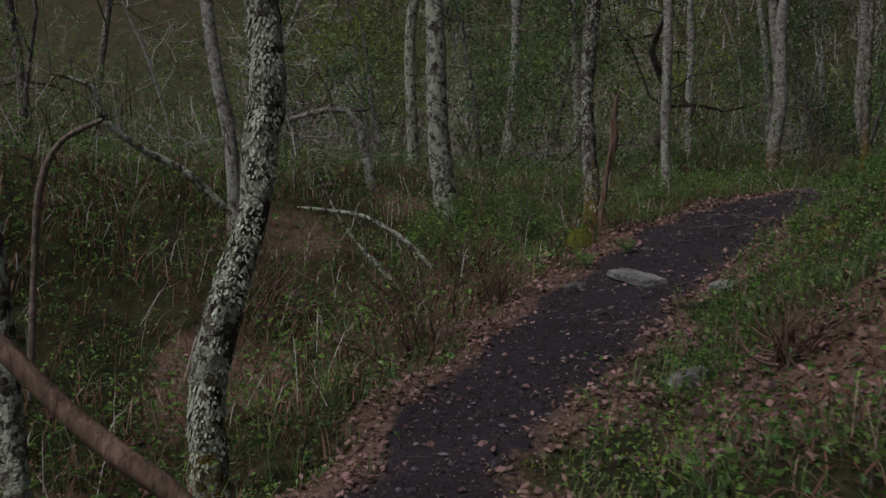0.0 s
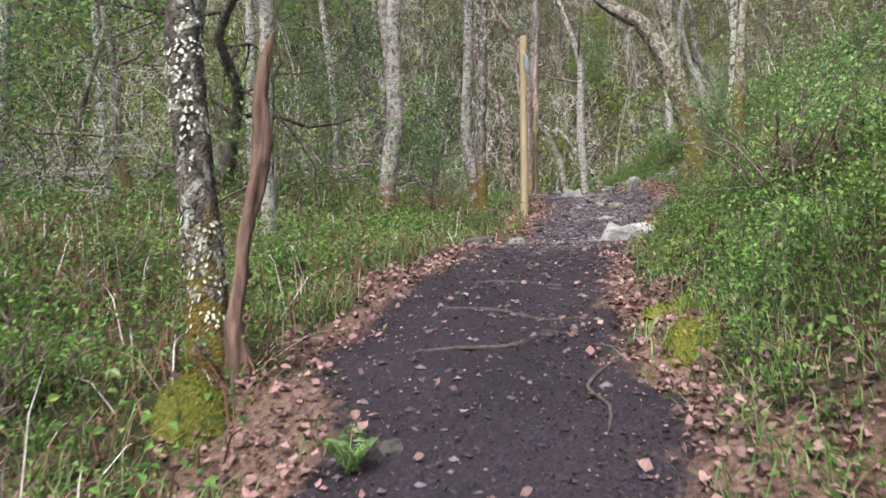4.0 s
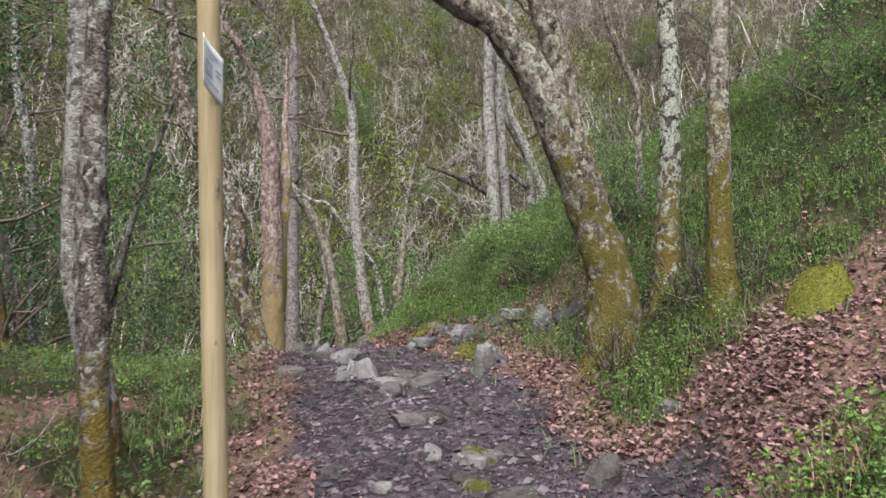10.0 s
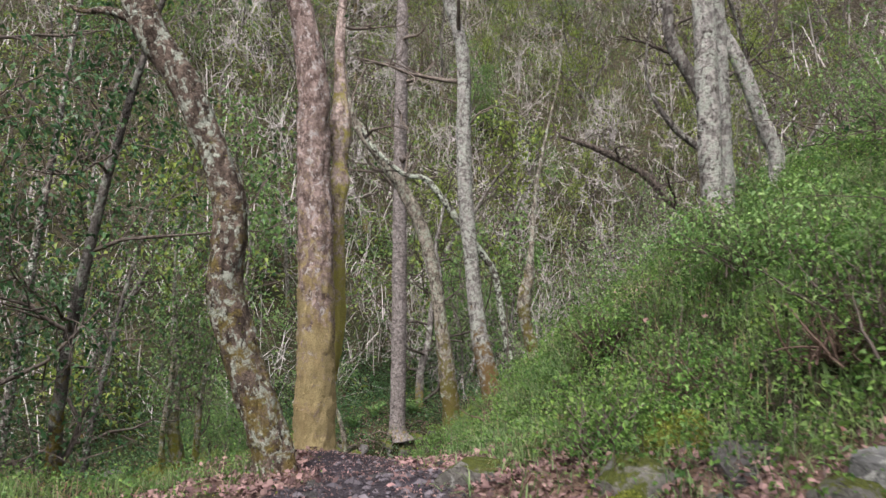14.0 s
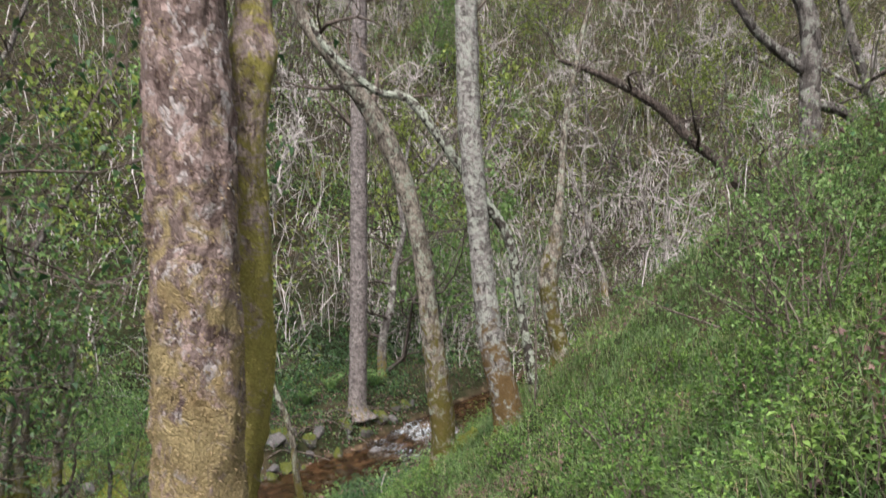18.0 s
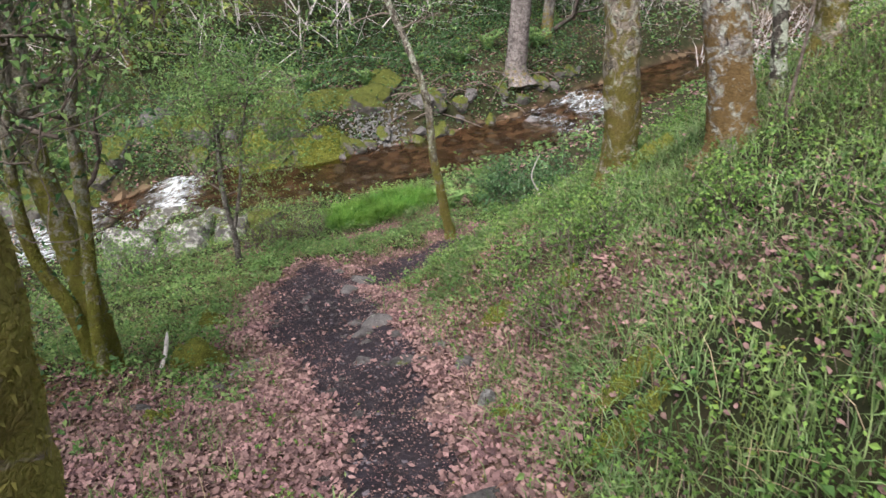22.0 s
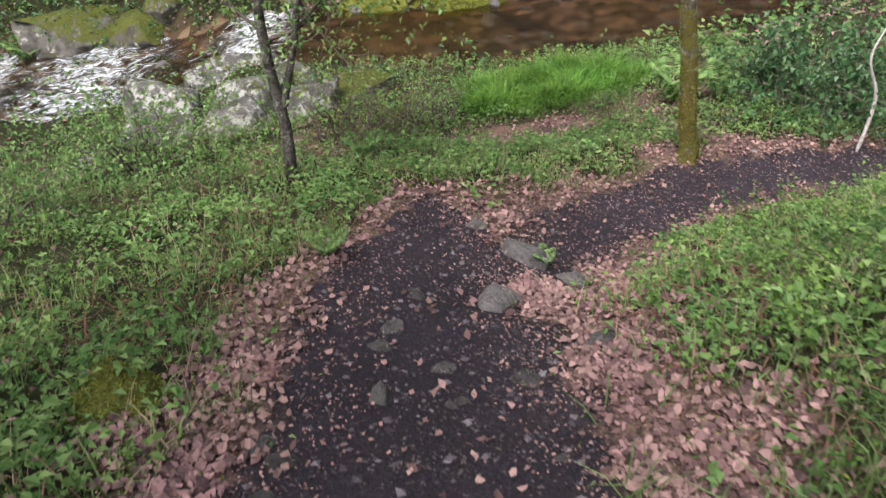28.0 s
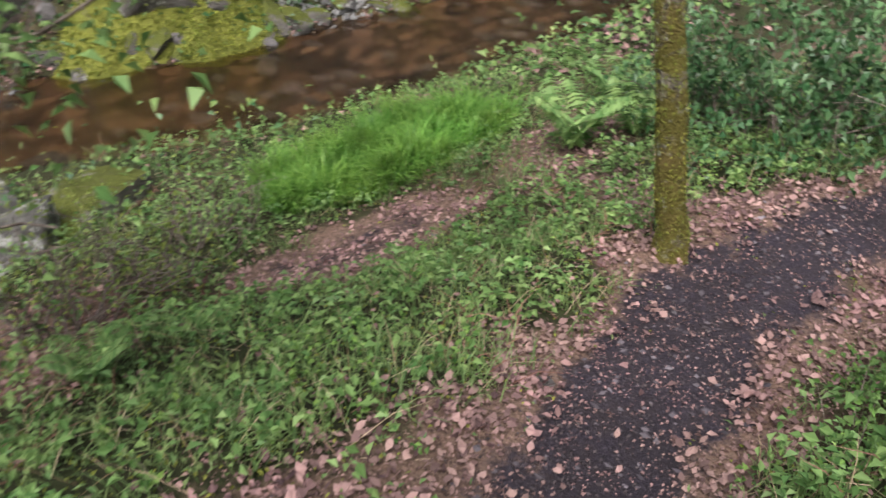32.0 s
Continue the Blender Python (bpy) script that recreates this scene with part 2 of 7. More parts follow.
def rock_material(name, pale, mossy, white=0.62):
    n = Nodes(name, 0.9, specular=0.2)
    f, g = n.noise(26, 6, 0.7), n.noise(3.2, 4, 0.6)
    c = n.mix(n.ramp(f, (0.3, 0.0), (0.7, 1.0)), tuple(0.45 * v for v in pale), pale)
    c = n.mix(n.ramp(g, (0.44, 0.0), (0.58, 0.75)), c, tuple(0.28 * v for v in pale))
    c = n.hue(c, v=n.math("ADD", n.math("MULTIPLY", n.each, 0.5), 0.75))
    c = n.mix(n.ramp(n.noise(5, 5, 0.7), (white - 0.03, 0.0), (white + 0.05, 0.7)), c, (0.52, 0.51, 0.48))
    m = n.math("ADD", n.math("MULTIPLY", n.upward(), 0.45), n.math("ADD", n.noise(4.3, 5, 0.7), mossy - 0.62))
    mc = n.mix(n.ramp(n.noise(70, 3), (0.3, 0.0), (0.7, 1.0)), (0.036, 0.044, 0.010), (0.12, 0.13, 0.027))
    c = n.mix(n.ramp(n.math("ADD", m, n.math("MULTIPLY", n.math("SUBTRACT", n.noise(14, 5, 0.75), 0.5), 0.5)), (0.46, 0.0), (0.56, 1.0)), c, mc)
    n.colour(c).bump(n.math("ADD", f, g), 0.04, 1.0)
    return n.mat


def water_material():
    n = Nodes("stream_water", 0.06, specular=0.5)
    flow = n.noise(2.2, 4, 0.6, n.world, (1.0, 1.6, 1.0))
    fine = n.noise(11, 4, 0.65, n.world, (1.0, 1.8, 1.0), 0.8)
    n.colour((0.62, 0.46, 0.32))
    n.shader.inputs["Transmission Weight"].default_value, n.shader.inputs["IOR"].default_value = 1.0, 1.33
    n.bump(n.math("ADD", flow, n.math("MULTIPLY", fine, 0.5)), 0.05, 0.55)
    white = n.tree.nodes.new("ShaderNodeBsdfPrincipled")
    white.inputs["Base Color"].default_value, white.inputs["Roughness"].default_value = (0.86, 0.90, 0.94, 1), 0.5
    streak = n.noise(4.5, 8, 0.74, n.local, (0.7, 1.7, 1.0), 1.6)
    mask = n.ramp(n.math("ADD", n.math("MULTIPLY", n.attribute("foam"), 1.0), n.math("MULTIPLY", n.math("SUBTRACT", streak, 0.6), 2.6)), (0.12, 0.0), (0.8, 1.0))
    m = n.tree.nodes.new("ShaderNodeMixShader")
    n.tree.links.new(mask, m.inputs[0])
    n.tree.links.new(n.shader.outputs[0], m.inputs[1])
    n.tree.links.new(white.outputs[0], m.inputs[2])
    n.tree.links.new(m.outputs[0], n.tree.nodes["Material Output"].inputs[0])
    return n.mat


GROUND = ground_material()
BIRCH = bark_material("birch_bark", (0.50, 0.46, 0.44), (0.075, 0.060, 0.055), (0.60, 0.61, 0.55), 0.12, (0.21, 0.135, 0.06), plates=20, tall=1.4)
LICHEN = bark_material("lichen_bark", (0.24, 0.205, 0.185), (0.030, 0.024, 0.021), (0.64, 0.68, 0.57), 0.17)
OAKLICHEN = bark_material("lichened_oak_bark", (0.25, 0.185, 0.155), (0.045, 0.032, 0.027), (0.56, 0.58, 0.50), 0.10, (0.20, 0.15, 0.055))
OLDOAK = bark_material("old_oak_bark", (0.135, 0.108, 0.095), (0.028, 0.022, 0.020), (0.34, 0.35, 0.29), 0.0, (0.12, 0.10, 0.03))
THINLICHEN = bark_material("thin_lichen_bark", (0.25, 0.215, 0.195), (0.035, 0.028, 0.025), (0.58, 0.60, 0.53), 0.08)
WOODBARK = bark_material("wood_bark", (0.21, 0.185, 0.175), (0.055, 0.046, 0.042), (0.40, 0.41, 0.36), 0.06, plates=9)
OAK = bark_material("oak_bark", (0.40, 0.34, 0.29), (0.050, 0.039, 0.032), (0.52, 0.54, 0.44), 0.10, (0.17, 0.145, 0.040))
MOSSED = bark_material("mossed_bark", (0.44, 0.325, 0.30), (0.13, 0.085, 0.075), (0.58, 0.52, 0.51), 0.06, (0.37, 0.29, 0.155), 0.016, 34, 0.5)
MOSSGREEN = bark_material("green_mossed_bark", (0.50, 0.39, 0.36), (0.15, 0.10, 0.09), (0.58, 0.53, 0.50), 0.03, (0.42, 0.365, 0.115), 0.012, 44, 0.5)
HAZEL = bark_material("hazel_bark", (0.54, 0.48, 0.41), (0.18, 0.145, 0.12), (0.58, 0.60, 0.52), 0.10, (0.24, 0.23, 0.05))
CONIFER = bark_material("grey_bark", (0.25, 0.215, 0.21), (0.10, 0.082, 0.078), (0.36, 0.35, 0.33), 0.02, relief=0.03, plates=9, tall=1.5)
DEADWOOD = plain_material("dead_wood", (0.075, 0.045, 0.034), (0.25, 0.165, 0.13), 22, 0.9, 0.02, (1, 1, 0.16))
TWIG = plain_material("twig", (0.065, 0.048, 0.042), (0.25, 0.205, 0.18), 30, 0.9, specular=0.1)
DARKTWIG = plain_material("dark_twig", (0.035, 0.027, 0.024), (0.135, 0.112, 0.10), 30, 0.9, specular=0.1)
# lichen grey, paled further so that distant twigs carry the valley haze
GREYTWIG = plain_material("haze_pale_lichened_twig", (0.38, 0.335, 0.33), (0.62, 0.57, 0.56), 30, 0.9, specular=0.1)
TIMBER = plain_material("post_timber", (0.23, 0.18, 0.105), (0.32, 0.26, 0.165), 9, 0.75, 0.004, (4, 4, 0.25))
FRESH = leaf_material("fresh_leaf", (0.070, 0.155, 0.045), (0.24, 0.37, 0.13), 0.33)
LIME = leaf_material("lime_leaf", (0.11, 0.16, 0.028), (0.26, 0.33, 0.085), 0.38)
DEEP = leaf_material("deep_leaf", (0.022, 0.070, 0.026), (0.10, 0.19, 0.080), 0.22, 0.3)
BILBERRY = leaf_material("bilberry_leaf", (0.036, 0.095, 0.022), (0.20, 0.34, 0.080), 0.28)
GRASS = leaf_material("grass_blade", (0.058, 0.115, 0.036), (0.22, 0.30, 0.115), 0.28, 0.45)
BANKGRASS = leaf_material("bank_grass_blade", (0.09, 0.165, 0.060), (0.28, 0.38, 0.17), 0.35, 0.5)
STRAW = leaf_material("dry_stalk", (0.17, 0.11, 0.065), (0.50, 0.40, 0.27), 0.2, 0.8)
RUSSET = leaf_material("dry_bracken", (0.10, 0.050, 0.034), (0.28, 0.16, 0.11), 0.15, 0.85)
FALLEN = leaf_material("fallen_leaf", (0.062, 0.036, 0.036), (0.37, 0.235, 0.212), 0.10, 0.8, 0.25)
MOSS = plain_material("moss", (0.060, 0.070, 0.013), (0.19, 0.19, 0.034), 60, 0.95, 0.02)
ROCK = rock_material("grey_rock", (0.185, 0.168, 0.168), 0.05)
BOULDER = rock_material("mossed_boulder", (0.15, 0.135, 0.125), 0.42)
PALEROCK = rock_material("pale_rock", (0.34, 0.33, 0.33), 0.04)
LICHENROCK = rock_material("lichened_rock", (0.17, 0.16, 0.15), 0.16, 0.52)
MOSSROCK = rock_material("mossy_rock", (0.26, 0.24, 0.22), 0.34)
WATER = water_material()
PAPER = plain_material("laminated_paper", (0.72, 0.74, 0.76), (0.80, 0.82, 0.84), 6, 0.3, 0.0, specular=0.5)
PRINT = plain_material("grey_print", (0.30, 0.33, 0.42), (0.50, 0.53, 0.60), 40, 0.5, 0.0)
FUR = leaf_material("moss_fur", (0.22, 0.175, 0.09), (0.46, 0.37, 0.21), 0.3, 0.9, 0.3)
GREENFUR = leaf_material("green_moss_fur", (0.075, 0.100, 0.018), (0.27, 0.30, 0.055), 0.25, 0.9, 0.35)
OLIVEFUR = leaf_material("olive_moss_fur", (0.20, 0.185, 0.045), (0.46, 0.42, 0.12), 0.3, 0.9, 0.3)
SEDGE = leaf_material("sedge_blade", (0.055, 0.15, 0.022), (0.22, 0.42, 0.085), 0.4, 0.4)
WHITEROCK = rock_material("whitish_rock", (0.50, 0.49, 0.49), -0.05)
ROOTBARK = plain_material("root_bark", (0.028, 0.022, 0.022), (0.10, 0.082, 0.078), 25, 0.8, 0.006)
REDTWIG = plain_material("russet_twig", (0.085, 0.052, 0.042), (0.23, 0.155, 0.125), 30, 0.9)
FLAKE = leaf_material("bark_flake", (0.26, 0.20, 0.18), (0.60, 0.50, 0.465), 0.05, 0.9)
PLATE = leaf_material("lichen_plate", (0.34, 0.37, 0.29), (0.66, 0.70, 0.60), 0.05, 0.95)


# ---- mesh helpers ----



class Soup:
    """Collects many small pieces into one mesh."""

    def __init__(self):
        self.verts, self.faces, self.count, self.extra = [], {3: [], 4: []}, 0, []

    def add(self, verts, faces, extra=0.0):
        verts = np.asarray(verts, float).reshape(-1, 3)
        faces = np.asarray(faces, int)
        self.faces[faces.shape[1]].append(faces + self.count)
        self.verts.append(verts)
        self.extra.append(np.broadcast_to(np.asarray(extra, float), len(verts)))
        self.count += len(verts)

    def data(self, name, material, attribute="", smooth_faces=False):
        me = bpy.data.meshes.new(name)
        v = np.concatenate(self.verts)
        me.vertices.add(len(v))
        me.vertices.foreach_set("co", v.astype(np.float32).ravel())
        loops, starts, at = [], [], 0
        for k in (3, 4):
            if self.faces[k]:
                f = np.concatenate(self.faces[k])
                loops.append(f.ravel())
                starts.append(at + np.arange(len(f)) * k)
                at += f.size
        me.loops.add(at)
        me.loops.foreach_set("vertex_index", np.concatenate(loops).astype(np.int32))
        starts = np.concatenate(starts)
        me.polygons.add(len(starts))
        me.polygons.foreach_set("loop_start", starts.astype(np.int32))
        me.polygons.foreach_set("use_smooth", np.full(len(starts), smooth_faces))
        if attribute:
            me.attributes.new(attribute, "FLOAT", "POINT").data.foreach_set("value", np.concatenate(self.extra).astype(np.float32))
        me.materials.append(material)
        me.update(calc_edges=True)
        me.validate()
        return me


def part(name, data, parent, label=""):
    ob = new(name, data)
    ob.parent = parent
    return tagged(ob, label) if label else ob


def thing(name, at, label, category, group="", kind=""):
    ob = new(name)
    ob.empty_display_size = 0.1
    ob.location = at
    return tagged(ob, label, category, group, kind)


def rounded(nodes, step):
    """Points along a smooth line through the nodes, with their radii."""
    n = np.array(nodes, float)
    out = []
    for i in range(len(n) - 1):
        a, b, c, d = n[max(i - 1, 0)], n[i], n[i + 1], n[min(i + 2, len(n) - 1)]
        k = max(1, int(np.linalg.norm(c[:3] - b[:3]) / step))
        for j in range(k):
            u = j / k
            out.append(0.5 * (2 * b + (c - a) * u + (2 * a - 5 * b + 4 * c - d) * u * u + (3 * b - a - 3 * c + d) * u ** 3))
    out.append(n[-1])
    return np.array(out)


def tube(line, sides, bark=0.0, seed=0.0, closed=True):
    """A round skin over a line of x, y, z, radius; bark: how uneven it is."""
    p, r = line[:, :3], line[:, 3]
    way = np.gradient(p, axis=0) if len(p) > 1 else np.array([[0, 0, 1.0]])
    way /= np.linalg.norm(way, axis=1)[:, None] + 1e-9
    ref = np.eye(3)[int(np.abs(way).max(0).argmin())][None]
    u = np.cross(way, ref)
    u /= np.linalg.norm(u, axis=1)[:, None] + 1e-9
    v = np.cross(way, u)
    a = np.arange(sides) * 2 * np.pi / sides
    rr = np.repeat(r[:, None], sides, 1)
    if bark:
        for i in range(len(p)):
            for j in range(sides):
                q = Vector((math.cos(a[j]) * 2.2, math.sin(a[j]) * 2.2, p[i, 2] * 4.0 + seed))
                rr[i, j] *= 1 - 0.5 * bark + bark * (noise.noise(q) + 0.7 * noise.noise(q * 2.7) + 0.4 * noise.noise(q * 7) + 0.3 * noise.noise(q * 16))
    ring = p[:, None] + rr[..., None] * (u[:, None] * np.cos(a)[None, :, None] + v[:, None] * np.sin(a)[None, :, None])
    verts = ring.reshape(-1, 3)
    i, j = np.meshgrid(np.arange(len(p) - 1), np.arange(sides), indexing="ij")
    k = (j + 1) % sides
    return verts, np.stack([i * sides + j, i * sides + k, (i + 1) * sides + k, (i + 1) * sides + j], -1).reshape(-1, 4)


def turned(yaw, pitch):
    """Unit vectors from a heading and a rise, in radians."""
    return np.stack([np.cos(pitch) * np.cos(yaw), np.cos(pitch) * np.sin(yaw), np.sin(pitch)], -1)


def leaf_quads(at, way, length, width, gen, droop=0.25, fold=0.35):
    """Pointed leaves: base, two sides and a tip, a little folded."""
    n = len(at)
    side = np.cross(way, turned(gen.uniform(0, 6.28, n), gen.uniform(0.6, 1.5, n)))
    side /= np.linalg.norm(side, axis=1)[:, None] + 1e-9
    up = np.cross(side, way)
    length, width = np.broadcast_to(length, n)[:, None], np.broadcast_to(width, n)[:, None]
    mid = at + way * length * 0.45
    tip = at + way * length - np.array([0, 0, 1.0]) * length * droop
    lift = up * width * fold
    verts = np.stack([at, mid + side * width * 0.5 + lift, tip, mid - side * width * 0.5 + lift], 1)
    return verts.reshape(-1, 3), np.arange(n * 4).reshape(-1, 4)


def curled_leaves(at, way, length, width, gen, curl=0.35):
    """Withered leaves of two lobes and a tip, curled along and across."""
    n = len(at)
    side = np.cross(way, np.array([0, 0, 1.0]) + gen.normal(0, 0.5, (n, 3)))
    side /= np.linalg.norm(side, axis=1)[:, None] + 1e-9
    up = np.cross(side, way)
    up *= np.sign(up[:, 2:] + 1e-9)
    length, width = length[:, None], width[:, None]
    def out(u, w, lift):
        bend = gen.normal(lift, 0.3, (n, 1)) * curl
        return at + way * length * u + side * width * w * gen.uniform(0.65, 1.2, (n, 1)) + up * width * bend
    verts = np.stack([at, out(0.36, 0.5, 0.8), out(0.36, -0.5, 0.8), out(0.74, 0.34, 0.7), out(0.74, -0.34, 0.7), out(1.0, 0.0, 1.0)], 1).reshape(-1, 3)
    k = np.arange(n)[:, None] * 6
    return verts, np.concatenate([k + [[0, 1, 2]], k + [[1, 3, 4]], k + [[1, 4, 2]], k + [[3, 5, 4]]])


def blades(at, way, length, width, gen, bend=0.5):
    """Grass blades that bow over."""
    n = len(at)
    flat = np.stack([way[:, 0], way[:, 1], np.zeros(n)], 1)
    side = np.stack([-way[:, 1], way[:, 0], np.zeros(n)], 1)
    side /= np.linalg.norm(side, axis=1)[:, None] + 1e-9
    length, width = np.broadcast_to(length, n)[:, None], np.broadcast_to(width, n)[:, None]
    mid = at + way * length * 0.55
    tip = at + way * length * 0.9 + flat * length * bend * 0.6 - np.array([0, 0, 1.0]) * length * bend * 0.22
    verts = np.stack([at - side * width * 0.5, at + side * width * 0.5, mid + side * width * 0.42, mid - side * width * 0.42, tip], 1).reshape(-1, 3)
    k = np.arange(n)[:, None] * 5
    return verts, np.concatenate([k + [[0, 1, 2]], k + [[0, 2, 3]], k + [[3, 2, 4]]])


def ribbons(lines, thin):
    """Thin twigs as narrow bent strips."""
    p0, p1, p2 = (np.array([q[k, :3] for q in lines]) for k in (0, 2, -1))
    r = np.maximum(np.array([q[0, 3] for q in lines]), thin)[:, None]
    way = p2 - p0
    side = np.cross(way, np.stack([way[:, 1] + 0.3, -way[:, 0] + 0.1, way[:, 2] * 0.3 + 0.2], 1))
    side /= np.linalg.norm(side, axis=1)[:, None] + 1e-9
    verts = np.stack([p0 - side * r, p0 + side * r, p1 + side * r * 0.8, p1 - side * r * 0.8, p2], 1).reshape(-1, 3)
    k = np.arange(len(lines))[:, None] * 5
    return verts, np.concatenate([k + [[0, 1, 2]], k + [[0, 2, 3]], k + [[3, 2, 4]]])


def rock_data(name, size, seed, material, detail=3, rough=0.12, box=0.62):
    """An angular boulder or stone, flat below."""
    bm = bmesh.new()
    bmesh.ops.create_icosphere(bm, subdivisions=detail, radius=0.5)
    gen = np.random.default_rng(seed)
    cuts = [(Vector(turned(gen.uniform(0, 6.28), gen.uniform(-0.2, 1.3))), gen.uniform(0.27, 0.46)) for _ in range(15)]
    for v in bm.verts:
        v.co = Vector([math.copysign(abs(2 * c) ** box * 0.5, c) for c in v.co])
        for way, far in cuts:
            over = v.co.dot(way) - far
            if over > 0:
                v.co -= way * over
        q = v.co * 3 + Vector((seed * 3.7, 0, 0))
        v.co *= 1 + rough * (noise.noise(q) * 0.6 + noise.noise(q * 2.6) * 0.3 + (noise.noise(q * 6.5) * 0.35 if detail > 3 else 0))
        v.co = Vector((v.co.x * size[0], v.co.y * size[1], max(v.co.z, -0.38) * size[2]))
    me = bpy.data.meshes.new(name)
    bm.to_mesh(me)
    bm.free()
    me.materials.append(material)
    me.polygons.foreach_set("use_smooth", [detail > 3] * len(me.polygons))
    return me


# line of the footpath: x, y, ground height, rise to its right, fall to its left (per metre)
PATH_NODES = [
    (-0.6, -14.0, -1.0, 0.32, 0.10), (-0.4, -5.0, -0.45, 0.32, 0.10), (-0.25, 0.0, 0.0, 0.36, 0.12), (-0.3, 2.7, 0.20, 0.36, 0.12), (0.45, 4.5, 0.40, 0.36, 0.12),
    (1.55, 6.3, 0.62, 0.42, 0.08), (2.9, 8.2, 1.07, 0.48, 0.05), (4.4, 9.7, 1.40, 0.48, 0.04),
    (6.6, 11.4, 1.46, 0.44, 0.10), (9.0, 13.2, 1.78, 0.46, 0.00), (10.7, 15.1, 2.02, 0.58, 0.00), (11.7, 16.9, 2.20, 0.66, 0.00),
    (12.7, 18.4, 2.18, 0.70, 0.02), (13.9, 19.9, 1.62, 0.76, -0.06), (15.1, 21.6, 0.74, 0.88, -0.12), (16.6, 23.4, -0.28, 0.78, -0.10),
    (17.5, 25.3, -0.93, 0.70, -0.02), (18.0, 27.0, -1.58, 0.62, 0.06), (18.6, 29.0, -2.42, 0.46, 0.22), (19.6, 30.6, -3.0, 0.44, 0.30),
    (21.2, 31.5, -3.70, 0.6, 0.35), (23.2, 31.0, -3.62, 0.8, 0.25), (26.0, 29.6, -3.50, 0.95, 0.25), (34.0, 29.5, -3.0, 0.9, 0.25), (48.0, 32.0, -2.0, 0.8, 0.25),
]
# swells and hollows: x, y, reach, height
MOUNDS = [
    (-1.6, 3.7, 0.8, -0.42), (-2.6, 5.2, 1.2, -0.35),
    (20.9, 29.3, 0.9, -0.45),
    (14.2, 21.3, 0.75, 0.42), (17.9, 22.6, 0.9, 0.45), (20.4, 24.3, 1.4, 0.30), (16.9, 18.6, 2.2, 0.40), (15.3, 27.8, 0.7, 0.3), (16.7, 26.7, 0.6, -0.25),
    (21.4, 33.9, 1.1, -0.40), (2.0, 24.0, 4.5, -1.30), (24.7, 22.4, 2.2, 1.0), (6.6, 12.7, 0.7, -0.25), (11.6, 15.0, 0.5, 0.15), (3.2, 6.6, 0.8, 0.15), (1.3, 8.6, 0.5, 0.08),
]
# line of the stream: x, y, water level
STREAM_NODES = [
    (-60.0, 60.0, -10.5), (-20.0, 50.0, -8.6), (4.0, 44.5, -7.4), (13.0, 42.0, -6.75), (16.2, 41.0, -6.4), (18.2, 40.3, -6.15), (19.6, 39.9, -5.5),
    (22.5, 38.3, -5.42), (27.5, 38.2, -5.4), (31.0, 38.6, -5.38), (33.5, 38.8, -5.0), (44.0, 40.5, -4.7), (56.0, 43.5, -4.2), (66.0, 39.0, -3.9), (73.0, 27.0, -3.2), (80.0, 5.0, -2.0), (95.0, -40.0, 1.0),
]


def smooth(a, b, v):
    u = np.clip((v - a) / (b - a), 0, 1)
    return u * u * (3 - 2 * u)


def resample(nodes, step):
    """A line through the nodes, at even steps, rounded at the bends."""
    n = np.array(nodes, float)
    s = np.concatenate(([0], np.cumsum(np.hypot(*np.diff(n[:, :2], axis=0).T))))
    at = np.arange(0, s[-1], step)
    line = np.stack([np.interp(at, s, n[:, k]) for k in range(n.shape[1])], 1)
    wide = np.hanning(2 * int(1.6 / step) + 1)
    wide /= wide.sum()
    pad = len(wide) // 2
    for k in range(line.shape[1]):
        line[:, k] = np.convolve(np.pad(line[:, k], pad, mode="reflect", reflect_type="odd"), wide, "valid")
    way = np.gradient(line[:, :2], axis=0)
    return line, way / np.linalg.norm(way, axis=1)[:, None]


PATH, PATH_WAY = resample(PATH_NODES, 0.4)
STREAM, STREAM_WAY = resample(STREAM_NODES, 0.8)


def beside(x, y, line, way, spread):
    """Signed distance to the right of a line, the nearest distance and the line's other columns, blended softly round the bends."""
    out = [np.empty(len(x)) for _ in range(line.shape[1])]
    for i in range(0, len(x), 20000):
        px, py = x[i:i + 20000, None], y[i:i + 20000, None]
        dx, dy = px - line[:, 0], py - line[:, 1]
        d2 = dx * dx + dy * dy
        low = d2.min(1, keepdims=True)
        near = np.sqrt(low)
        w = np.exp(-(d2 - low) / (spread + 0.25 * near) ** 2 / 2)
        w /= w.sum(1, keepdims=True)
        out[0][i:i + 20000] = (w * (dx * way[:, 1] - dy * way[:, 0])).sum(1)
        out[1][i:i + 20000] = near[:, 0]
        for k in range(2, line.shape[1]):
            out[k][i:i + 20000] = (w * line[:, k]).sum(1)
    return out


def wave(x, y, size, seed=0):
    """Smooth uneven ground between -1 and 1, from a few crossed waves."""
    out = np.zeros_like(x)
    for k in range(5):
        a = seed * 1.7 + k * 2.4
        f = (1 + 0.37 * k) * 6.28 / size
        out += np.sin(f * (x * np.cos(a) + y * np.sin(a)) + 5 * np.sin(a * 3.1 + seed)) / (1 + 0.4 * k)
    return out / 2.6


